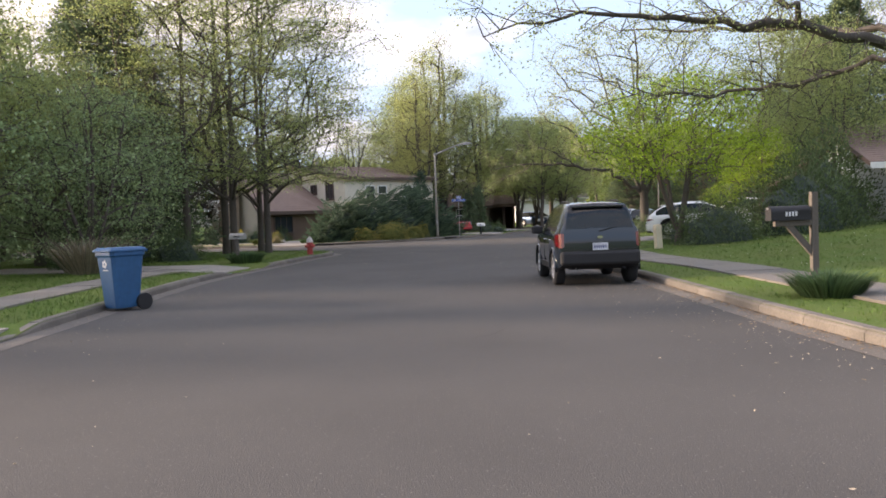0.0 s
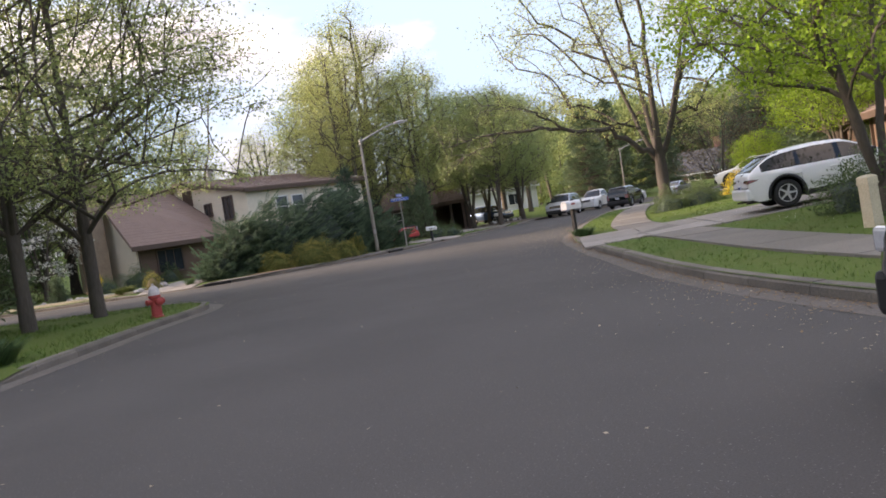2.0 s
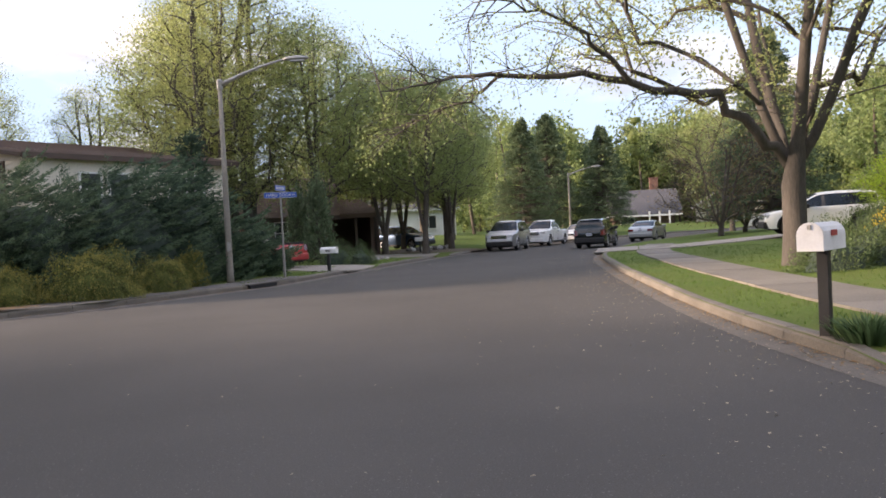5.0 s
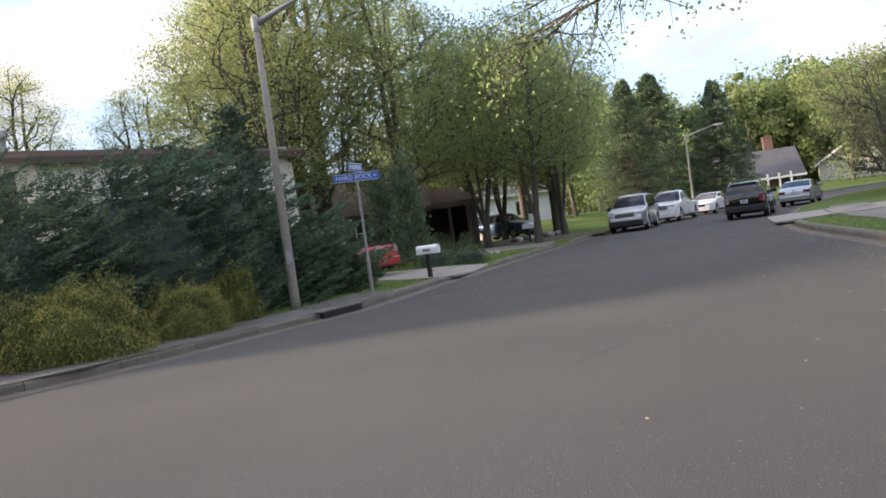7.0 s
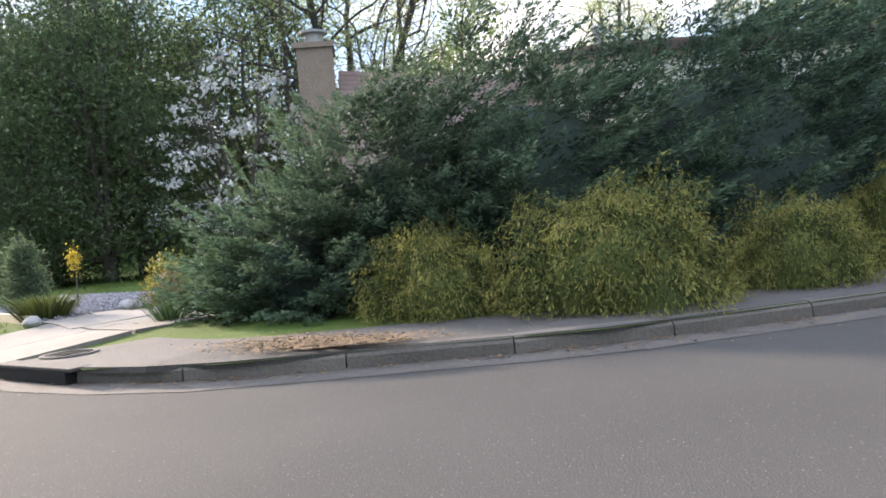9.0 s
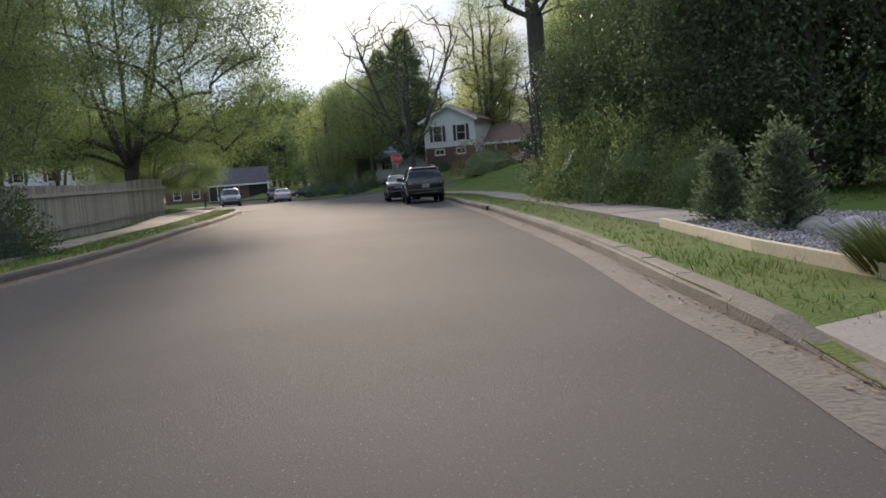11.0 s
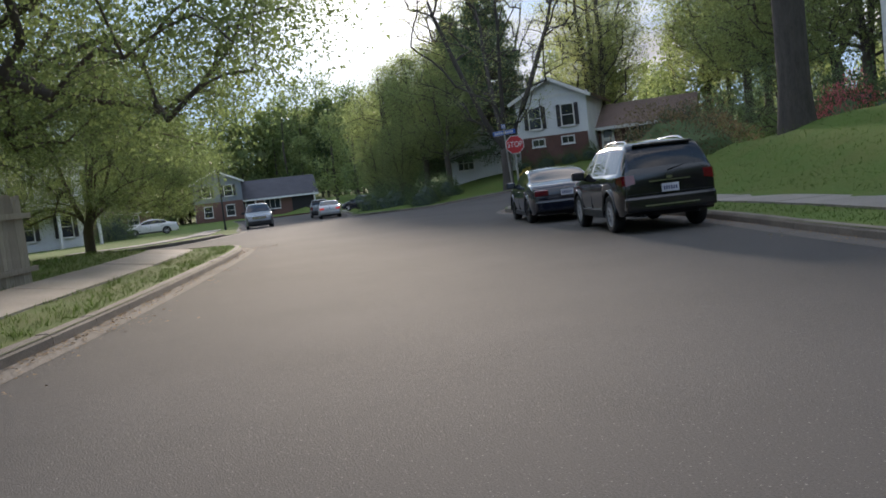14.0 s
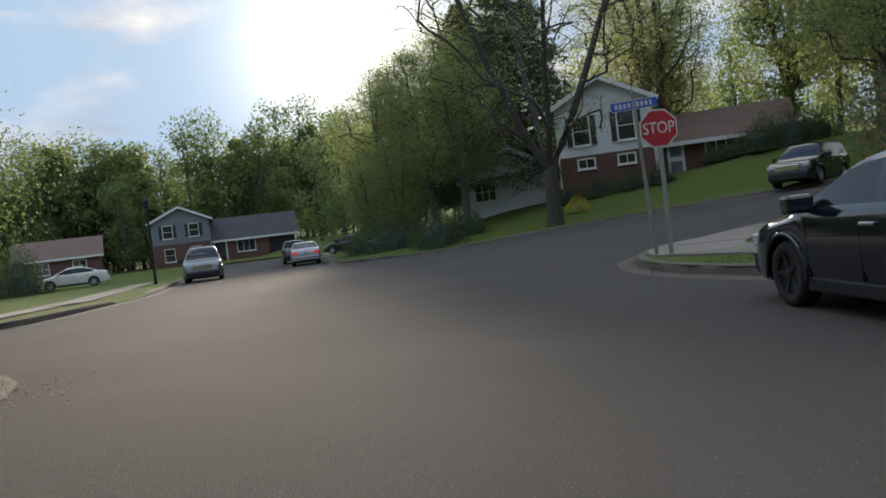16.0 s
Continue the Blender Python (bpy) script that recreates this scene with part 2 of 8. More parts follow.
M_WINDOW = material("house_glass", (0.03, 0.036, 0.042), 0.06, spec=0.8, amount=0.1)
M_FENCE = material("weathered_fence_wood", (0.38, 0.34, 0.285), 0.95, color2=(0.27, 0.24, 0.20), scale=1.5, scale2=12, bump=0.6, vary=0.2, stretch=(6, 6, 0.6))
M_WOOD = material("grey_post_wood", (0.12, 0.105, 0.088), 0.95, color2=(0.075, 0.066, 0.056), scale=2, scale2=16, bump=0.6, stretch=(6, 6, 0.7))
M_GALV = material("galvanised_steel", (0.36, 0.35, 0.33), 0.55, metal=0.6, color2=(0.28, 0.27, 0.26), scale=2, scale2=20)
M_POLE = material("weathered_lamp_pole", (0.27, 0.245, 0.21), 0.75, metal=0.2, color2=(0.20, 0.18, 0.155), scale=2, scale2=20)
M_BLACK = material("black_plastic", (0.018, 0.018, 0.02), 0.6, spec=0.4, amount=0.3)
M_RUBBER = material("tyre_rubber", (0.022, 0.022, 0.023), 0.85, bump=0.2, amount=0.3)
M_ALLOY = material("alloy_wheel", (0.56, 0.56, 0.57), 0.38, metal=0.35, color2=(0.5, 0.5, 0.51), amount=0.2)
M_CHROME = material("chrome_trim", (0.65, 0.65, 0.66), 0.15, metal=1.0, amount=0.1)
M_CARGLASS = material("tinted_car_glass", (0.012, 0.015, 0.017), 0.03, spec=0.45, coat=0.0, amount=0.1)
M_TAIL = material("red_tail_lens", (0.12, 0.004, 0.008), 0.15, spec=0.7, coat=0.8, amount=0.3)
M_HEAD = material("clear_lamp_lens", (0.55, 0.56, 0.58), 0.12, spec=0.8, coat=0.8, amount=0.3)
M_PLATE = material("number_plate_white", (0.62, 0.64, 0.68), 0.5, amount=0.2)
M_PLATE_BAR = material("plate_ink", (0.05, 0.07, 0.16), 0.6, amount=0.2)
M_STOPRED = material("stop_sign_red", (0.48, 0.022, 0.03), 0.45, color2=(0.40, 0.02, 0.028), scale=3, amount=0.2)
M_SIGNWHITE = material("sign_white", (0.75, 0.75, 0.76), 0.5, amount=0.15)
M_SIGNBLUE = material("sign_blue", (0.02, 0.11, 0.46), 0.45, color2=(0.02, 0.09, 0.38), amount=0.2)
M_BINBLUE = material("blue_bin_plastic", (0.010, 0.085, 0.20), 0.55, color2=(0.012, 0.07, 0.165), scale=2, scale2=15, amount=0.3)
M_HYDRED = material("faded_hydrant_red", (0.36, 0.045, 0.04), 0.6, color2=(0.27, 0.04, 0.036), scale=8, scale2=30)
M_HYDWHITE = material("hydrant_silver_cap", (0.50, 0.47, 0.46), 0.55, color2=(0.38, 0.34, 0.33), scale=8, scale2=30)
M_CREAM = material("cream_pedestal_plastic", (0.55, 0.48, 0.35), 0.7, color2=(0.47, 0.40, 0.29), scale=4)
M_ROCK = material("pale_rock", (0.42, 0.40, 0.38), 0.95, color2=(0.3, 0.28, 0.27), scale=3, scale2=14, bump=0.8, vary=0.2)
M_REDBOX = material("red_truck_paint", (0.40, 0.02, 0.02), 0.4, coat=0.5, amount=0.2)
M_PAINT = {k: material("car_paint_" + k, c, r, metal=me, coat=0.8, amount=0.12, scale=0.8, spec=0.4, color2=tuple(v * 0.92 for v in c)) for k, c, r, me in (
    ("slate", (0.009, 0.015, 0.024), 0.16, 0.1), ("dark_green", (0.020, 0.034, 0.036), 0.32, 0.3), ("white", (0.74, 0.74, 0.73), 0.35, 0.0), ("silver", (0.36, 0.37, 0.38), 0.32, 0.7),
    ("black", (0.008, 0.009, 0.011), 0.1, 0.0), ("midnight", (0.009, 0.012, 0.022), 0.1, 0.0), ("grey", (0.16, 0.17, 0.185), 0.32, 0.6), ("blue", (0.05, 0.09, 0.16), 0.3, 0.5))}

# ---- mesh tools ----
def mesh_arrays(name, verts, faces):
    """A mesh from arrays of points and of faces that all have the same number of corners."""
    me = bpy.data.meshes.new(name)
    verts, faces = np.asarray(verts, np.float32), np.asarray(faces, np.int32)
    n, k = faces.shape
    me.vertices.add(len(verts))
    me.vertices.foreach_set("co", verts.ravel())
    me.loops.add(n * k)
    me.loops.foreach_set("vertex_index", faces.ravel())
    me.polygons.add(n)
    me.polygons.foreach_set("loop_start", np.arange(0, n * k, k, dtype=np.int32))
    me.update(calc_edges=True)
    return me


def as_mesh(name, src):
    if isinstance(src, bpy.types.Mesh):
        return src
    me = bpy.data.meshes.new(name)
    src.to_mesh(me)
    src.free()
    return me


def part(name, src, mat, parent=None, label="", smooth=False, bevel=0.0, at=None):
    me = as_mesh(name, src)
    mats = mat if isinstance(mat, (list, tuple)) else [mat]
    if not me.materials:
        for m in mats:
            me.materials.append(m)
    if smooth:
        me.polygons.foreach_set("use_smooth", [True] * len(me.polygons))
    ob = new(name, me)
    if parent is not None:
        ob.parent = parent
    if at is not None:
        ob.matrix_basis = at
    if label:
        ob["label"] = label
    if bevel:
        mod = ob.modifiers.new("bevel", "BEVEL")
        mod.width, mod.segments, mod.limit_method, mod.angle_limit = bevel, 2, "ANGLE", radians(35)
    return ob


def thing(name, label, category, at, group=""):
    ob = new(name)
    ob.empty_display_size = 0.2
    ob.matrix_basis = at
    return tagged(ob, label, category, group)


def box(bm, x0, y0, z0, x1, y1, z1, mat=0, m=None):
    vs = [bm.verts.new((x, y, z)) for z in (z0, z1) for y in (y0, y1) for x in (x0, x1)]
    if m is not None:
        for v in vs:
            v.co = m @ v.co
    for f in ((0, 2, 3, 1), (4, 5, 7, 6), (0, 1, 5, 4), (2, 6, 7, 3), (0, 4, 6, 2), (1, 3, 7, 5)):
        bm.faces.new([vs[i] for i in f]).material_index = mat
    return bm


def a_box(*a, **k):
    return box(bmesh.new(), *a, **k)


def prism(bm, poly, vec, mat=0):
    """Extrudes a flat polygon of 3D points along vec."""
    vec = Vector(vec)
    a = [bm.verts.new(p) for p in poly]
    b = [bm.verts.new(Vector(p) + vec) for p in poly]
    n = len(a)
    fs = [bm.faces.new(a[::-1]), bm.faces.new(b)]
    fs += [bm.faces.new((a[i], a[(i + 1) % n], b[(i + 1) % n], b[i])) for i in range(n)]
    for f in fs:
        f.material_index = mat
    return bm


def tube(bm, pts, radii, sides=8, cap=True, mat=0):
    """A tapered tube along points."""
    rings = []
    up = Vector((0, 0, 1))
    pts = [Vector(p) for p in pts]
    for i, p in enumerate(pts):
        d = (pts[min(i + 1, len(pts) - 1)] - pts[max(i - 1, 0)]).normalized()
        a = d.cross(up if abs(d.z) < 0.9 else Vector((1, 0, 0))).normalized()
        b = d.cross(a)
        rings.append([bm.verts.new(p + (a * math.cos(t) + b * math.sin(t)) * radii[i]) for t in (2 * math.pi * k / sides for k in range(sides))])
    for r, s in zip(rings, rings[1:]):
        for k in range(sides):
            bm.faces.new((r[k], r[(k + 1) % sides], s[(k + 1) % sides], s[k])).material_index = mat
    if cap:
        bm.faces.new(rings[0][::-1]).material_index = mat
        bm.faces.new(rings[-1]).material_index = mat
    return bm


def lathe(bm, profile, sides=16, m=None, mat=0):
    """Turns (radius, z) pairs round the z axis; closed at both ends."""
    rings = []
    for r, z in profile:
        ring = [Vector((r * math.cos(2 * math.pi * k / sides), r * math.sin(2 * math.pi * k / sides), z)) for k in range(sides)]
        rings.append([bm.verts.new(m @ v if m is not None else v) for v in ring])
    for r, s in zip(rings, rings[1:]):
        for k in range(sides):
            bm.faces.new((r[k], r[(k + 1) % sides], s[(k + 1) % sides], s[k])).material_index = mat
    bm.faces.new(rings[0][::-1]).material_index = mat
    bm.faces.new(rings[-1]).material_index = mat
    return bm


def loft(bm, rings, mat=0, caps=True, closed=True):
    vs = [[bm.verts.new(p) for p in r] for r in rings]
    n = len(vs[0])
    for r, s in zip(vs, vs[1:]):
        for k in range(n if closed else n - 1):
            bm.faces.new((r[k], r[(k + 1) % n], s[(k + 1) % n], s[k])).material_index = mat
    if caps:
        bm.faces.new(vs[0][::-1]).material_index = mat
        bm.faces.new(vs[-1]).material_index = mat
    return bm


def lettering(text, size, parent, at, mat, name="lettering"):
    cu = bpy.data.curves.new(name, "FONT")
    cu.body, cu.size, cu.align_x, cu.align_y, cu.extrude = text, size, "CENTER", "CENTER", 0.0015
    tmp = bpy.data.objects.new(name, cu)
    scene.collection.objects.link(tmp)
    me = bpy.data.meshes.new_from_object(tmp.evaluated_get(bpy.context.evaluated_depsgraph_get()))
    bpy.data.objects.remove(tmp)
    me.materials.clear()
    me.materials.append(mat)
    ob = part(name, me, mat, parent, at=at)
    return ob


def pose_z(x, y, z, yaw=0.0):
    return pose(x, y, z, 0, 0, yaw)

# ---- the lie of the land ----
# Kerb lines, each walked with the road on its right side.
KERB_WEST = [(-5.2, -60), (-5.05, -5), (-5.0, 5), (-4.8, 12), (-4.65, 17), (-4.4, 20.5), (-3.75, 24), (-3.05, 27.5), (-2.5, 30.5), (-1.9, 32.8), (-1.75, 34.3),
             (-2.3, 35.8), (-4, 37.6), (-7, 39.6), (-12, 42.3), (-17, 44.3), (-21, 45.5), (-26.3, 46.7), (-33, 48.3), (-41, 49.9), (-45.6, 50.6), (-47.3, 50.5), (-48.6, 49.6), (-49.2, 48), (-49, 44), (-48, 10)]
KERB_SOUTHWEST = [(-57, 10), (-56.2, 40), (-55.3, 45.4), (-55.5, 47.6), (-57.2, 49.3), (-60.6, 50.5), (-64.5, 51.4), (-73, 51.8), (-85, 52.4), (-100, 53), (-114, 53)]
KERB_NORTHWEST = [(-114, 62.5), (-100, 62.5), (-86, 61.0), (-78, 59.6), (-73.5, 59.4), (-71.8, 60.6), (-71.0, 62.8), (-69.6, 66.4), (-66.5, 70), (-60.5, 74.6), (-50, 83), (-30, 98)]
KERB_NORTH = [(-25, 91), (-43, 76), (-50, 69.4), (-52.4, 66), (-52.8, 63.6), (-52.1, 61.8), (-50.6, 60.4), (-48.5, 59.5), (-46.5, 59.4), (-44, 59.8), (-40, 59.4), (-35.4, 58.4), (-30.8, 57), (-23.4, 55), (-17.6, 53.2),
              (-12, 51.4), (-7.6, 49.75), (-6.5, 49.4), (-4, 48.4), (-2.2, 48.05), (-1, 48.3), (0.2, 49), (1.5, 49.75), (2.4, 50.6), (4.2, 52.4), (5.4, 53.5), (8.2, 58), (13.6, 66.2), (18.3, 73.0), (23.8, 79.8), (30.2, 85.6), (38, 91.2), (50, 97.5), (75, 106)]
KERB_EAST = [(78, 98), (54, 89.5), (41, 82.6), (33.2, 76.0), (26.0, 68.9), (18.8, 59.2), (14.4, 50.6), (10.7, 42.4), (9.5, 39.5), (8.5, 36.6), (7.2, 31.5), (6.5, 28.3), (5.6, 24), (5.2, 20), (5.25, 16), (4.95, 12), (4.6, 8), (4.4, 3), (4.4, -5), (4.6, -60)]
# Lowered kerbs at the driveways: x, y, reach.
APRONS = [(-5.0, 8.3, 2.9), (-4.0, 23.9, 1.9), (7.8, 34.0, 2.7), (-5.2, 48.9, 1.6), (9.2, 59.6, 1.9), (14.8, 69.2, 1.9), (20.3, 62.2, 2.6), (-62.5, 51.8, 2.2), (-88, 54, 3), (-98, 62.5, 3)]


def smooth_line(pts, step):
    """Rounds a polyline and spaces it evenly."""
    p = [Vector((*q, 0)) for q in pts]
    out = []
    for i in range(len(p) - 1):
        a, b, c, d = p[max(i - 1, 0)], p[i], p[i + 1], p[min(i + 2, len(p) - 1)]
        n = max(1, int((c - b).length / step))
        ta, tb = (c - a) * 0.5, (d - b) * 0.5
        s = (c - b).length
        ta, tb = ta.normalized() * s, tb.normalized() * s
        for k in range(n):
            t = k / n
            out.append((2 * t**3 - 3 * t**2 + 1) * b + (t**3 - 2 * t**2 + t) * ta + (-2 * t**3 + 3 * t**2) * c + (t**3 - t**2) * tb)
    out.append(p[-1])
    return out


KERBS = [smooth_line(k, 0.75) for k in (KERB_WEST, KERB_SOUTHWEST, KERB_NORTHWEST, KERB_NORTH, KERB_EAST)]
RIM = [v for k in KERBS for v in k]
RIM_A = np.array([(a.x, a.y) for a in RIM])
RIM_B = np.roll(RIM_A, -1, axis=0)
SEG_A = np.concatenate([np.array([(v.x, v.y) for v in k[:-1]]) for k in KERBS])
SEG_B = np.concatenate([np.array([(v.x, v.y) for v in k[1:]]) for k in KERBS])


def kerb_distance(xy):
    """Distance of points from the nearest kerb."""
    out = np.empty(len(xy))
    d = SEG_B - SEG_A
    dd = (d * d).sum(1)
    for i in range(0, len(xy), 2000):
        p = xy[i:i + 2000, None, :]
        t = np.clip(((p - SEG_A) * d).sum(2) / dd, 0, 1)
        q = SEG_A + t[..., None] * d
        out[i:i + 2000] = np.sqrt(((p - q) ** 2).sum(2)).min(1)
    return out


def in_road(xy):
    inside = np.zeros(len(xy), bool)
    for (ax, ay), (bx, by) in zip(RIM_A, RIM_B):
        if ay != by:
            c = (ay > xy[:, 1]) != (by > xy[:, 1])
            inside ^= c & (xy[:, 0] < (bx - ax) * (xy[:, 1] - ay) / (by - ay) + ax)
    return inside


def ease(v, lo, hi):
    t = np.clip((v - lo) / (hi - lo), 0, 1)
    return t * t * (3 - 2 * t)


def road_height(x, y):
    """The cross street climbs to the north-east; the west end falls a little."""
    return 0.08 * np.maximum(0, y - 63) * ease(x, -95, -76) * (1 - ease(x, -40, -22)) * (1 - ease(y, 90, 130) * 0.5) - 0.3 * ease(-x, 58, 85)


def apron_drop(x, y):
    f = np.ones_like(x)
    for ax, ay, r in APRONS:
        f = np.minimum(f, ease(np.hypot(x - ax, y - ay), r * 0.72, r * 1.1))
    return f


def land_height(x, y, d=None):
    """Height of the lawns."""
    x, y = np.atleast_1d(np.asarray(x, float)), np.atleast_1d(np.asarray(y, float))
    if d is None:
        d = kerb_distance(np.stack([x, y], 1))
    back = np.maximum(0, d - 2.6)
    east = ease(x - (4.5 + 0.2 * np.maximum(y - 20, 0)), -1, 3) * (y < 130)
    north = ease(-x, 24, 36) * ease(-x, -70, -52) * ease(y, 56, 59) * (1 - ease(-x, 54, 62))
    corner = ease(-x, 58, 66) * ease(y, 60, 66)
    rise = np.minimum(back, 14) * 0.06 * east + np.minimum(back, 10) * 0.30 * north + np.minimum(back, 9) * 0.16 * corner
    rise = rise + np.minimum(np.maximum(0, d - 1.0), 2.5) * 0.13 * ease(-x, 30, 37) * (1 - ease(y, 49, 51)) * (1 - ease(-x, 49.5, 51))
    r = np.hypot(x + 20, y - 55)
    hill = 17 * ease(r, 135, 300)
    return road_height(x, y) + 0.03 + 0.10 * np.maximum(apron_drop(x, y), ease(d, 0.8, 3.0)) + rise + hill


def ground_at(x, y):
    return float(land_height([x], [y])[0])


def build_ground():
    from mathutils.geometry import delaunay_2d_cdt
    rng = np.random.RandomState(4)
    near = np.stack(np.meshgrid(np.arange(-72, 36, 1.0), np.arange(-6, 88, 1.0)), -1).reshape(-1, 2) + rng.uniform(-0.2, 0.2, (108 * 94, 2))
    mid = np.stack(np.meshgrid(np.arange(-200, 180, 7.0), np.arange(-80, 240, 7.0)), -1).reshape(-1, 2) + 0.3
    mid = mid[~((mid[:, 0] > -73) & (mid[:, 0] < 37) & (mid[:, 1] > -7) & (mid[:, 1] < 89))]
    far = np.array([(rr * math.cos(a) - 20, rr * math.sin(a) + 55) for rr in (330, 420, 700, 1500, 3500) for a in np.linspace(0, 2 * math.pi, 37)[:-1]])
    pts = np.concatenate([near, mid, far])
    pts = pts[kerb_distance(pts) > 0.35]
    n = len(RIM_A)
    co = [Vector(p) for p in RIM_A] + [Vector(p) for p in pts]
    verts, _, faces, *_ = delaunay_2d_cdt(co, [(i, (i + 1) % n) for i in range(n)], [], 0, 0.001)
    xy = np.array([(v.x, v.y) for v in verts])
    tri = np.array([f for f in faces if len(f) == 3])
    mid_xy = xy[tri].mean(1)
    road = in_road(mid_xy)
    zr, zl = road_height(xy[:, 0], xy[:, 1]), land_height(xy[:, 0], xy[:, 1])
    for name, sel, z, mat, label, cat in (("road", tri[road], zr, M_ASPHALT, "worn grey asphalt road strewn with pale petals", "road"), ("ground", tri[~road], zl, M_GRASS, "green lawns and yards beside the kerbs", "ground")):
        used, inv = np.unique(sel, return_inverse=True)
        me = mesh_arrays(name, np.column_stack([xy[used], z[used]]), inv.reshape(-1, 3))
        tagged(part(name, me, mat, smooth=True), label, cat, kind="structure")


build_ground()


def offset_line(line, dist):
    """The line moved sideways, to its left side for positive distances."""
    out = []
    for i, p in enumerate(line):
        d = (line[min(i + 1, len(line) - 1)] - line[max(i - 1, 0)]).normalized()
        out.append(p + Vector((-d.y, d.x, 0)) * (dist(p) if callable(dist) else dist))
    return out


def resample(line, step):
    out, left = [line[0]], step
    for a, b in zip(line, line[1:]):
        s = (b - a).length
        while s >= left > 0:
            a = a + (b - a) * (left / s)
            out.append(a)
            s = (b - a).length
            left = step
        left -= s
    return out


def build_kerb(line, name):
    """A kerb of cast stones with a gutter pan, lowered at the driveways."""
    root = tagged(new(name), "weathered concrete kerb with a stained gutter", "kerb", kind="structure")
    pts = resample(line, 1.25)
    gutter = bmesh.new()
    rows = []
    fine = resample(line, 0.8)
    for p, q, r in zip(fine, offset_line(fine, -0.05), offset_line(fine, -0.34)):
        rows.append([gutter.verts.new((v.x, v.y, road_height(np.array([v.x]), np.array([v.y]))[0] + h)) for v, h in ((p, 0.014), (q, 0.012), (r, 0.004))])
    for a, b in zip(rows, rows[1:]):
        for k in range(2):
            gutter.faces.new((a[k], b[k], b[k + 1], a[k + 1]))
    part("gutter", gutter, M_GUTTER, root, "stained gutter strip with leaf litter")
    for i, (a, b) in enumerate(zip(pts, pts[1:])):
        if not (-135 < a.x < 75 and -6 < a.y < 125):
            continue
        sub = 2
        d = (b - a)
        n = Vector((-d.y, d.x, 0)).normalized()
        bm = bmesh.new()
        rings = []
        for k in range(sub + 1):
            p = a + d * (0.004 + 0.992 * k / sub)
            base = float(road_height(np.array([p.x]), np.array([p.y]))[0])
            h = 0.035 + 0.105 * float(apron_drop(np.array([p.x]), np.array([p.y]))[0])
            wob = 0.006 * math.sin(i * 7.1 + k)
            prof = [(-0.03, -0.1), (-0.02, h * 0.7), (0.0, h - 0.02), (0.03, h + wob), (0.15, h + wob), (0.17, -0.1)]
            rings.append([(p.x + n.x * o, p.y + n.y * o, base + z) for o, z in prof])
        loft(bm, rings)
        part("kerb_stone", bm, M_KERB, root, smooth=False)


for k_line, k_name in zip(KERBS, ("kerb_west", "kerb_southwest", "kerb_northwest", "kerb_north", "kerb_east")):
    build_kerb(k_line, k_name)


def slab(bm_pts, mat, parent, thick=0.05, name="slab"):
    """One paving slab over the land, from its corner points in plan."""
    bm = bmesh.new()
    top = [bm.verts.new((x, y, z)) for x, y, z in bm_pts]
    low = [bm.verts.new((x, y, z - thick)) for x, y, z in bm_pts]
    bm.faces.new(top)
    n = len(top)
    for i in range(n):
        bm.faces.new((top[i], low[i], low[(i + 1) % n], top[(i + 1) % n]))
    bmesh.ops.recalc_face_normals(bm, faces=bm.faces)
    return part(name, bm, mat, parent)


def build_walk(line, near, far, mat, name, label, lift=0.035, keep=None, step=1.5):
    root = tagged(new(name), label, "pavement", kind="structure")
    a, b = offset_line(line, near), offset_line(line, far)
    marks = resample(line, step)
    base = np.array([(v.x, v.y) for v in line])
    idx = [int(np.argmin(((base - (m.x, m.y)) ** 2).sum(1))) for m in marks]
    rng = random.Random(3)
    for i, j in zip(idx, idx[1:]):
        if i == j or (keep and not keep(line[i])):
            continue
        c = [a[k] for k in range(i, j + 1)] + [b[k] for k in range(j, i - 1, -1)] if i < j else [a[i], a[j], b[j], b[i]]
        mid = sum(c, Vector()) / len(c)
        zs = land_height([p.x for p in c], [p.y for p in c])
        tilt = rng.uniform(-0.006, 0.006) * min(1.0, lift / 0.035)
        slab([(*(mid + (p - mid) * 0.997).xy, z + lift + tilt) for p, z in zip(c, zs)], mat, root)


K_W, K_SW, K_NW, K_N, K_E = (smooth_line(k, 0.5) for k in (KERB_WEST, KERB_SOUTHWEST, KERB_NORTHWEST, KERB_NORTH, KERB_EAST))
build_walk(K_E, 1.25, 2.5, M_TANWALK, "pavement_east", "worn grey concrete pavement behind a grass strip", keep=lambda p: -2 < p.y < 66)
build_walk(K_W, 1.5, 2.6, M_TANWALK, "pavement_west", "old concrete pavement with grass edges", keep=lambda p: 2 < p.y < 23.5 and p.x > -6)
build_walk(K_W, 1.3, 2.4, M_CONCRETE, "pavement_south", "pale concrete pavement along the fence", keep=lambda p: -46.5 < p.x < -8 and p.y > 40)
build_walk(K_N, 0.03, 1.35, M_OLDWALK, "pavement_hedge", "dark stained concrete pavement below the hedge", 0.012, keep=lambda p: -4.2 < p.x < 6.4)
build_walk(K_N, 1.25, 2.45, M_CONCRETE, "pavement_north", "pale concrete pavement behind a grass strip", keep=lambda p: -47 < p.x < -6.4)
build_walk(K_SW, 1.3, 2.5, M_CONCRETE, "pavement_southwest", "pale concrete pavement at the far corner", keep=lambda p: p.x > -80 and p.y > 44)
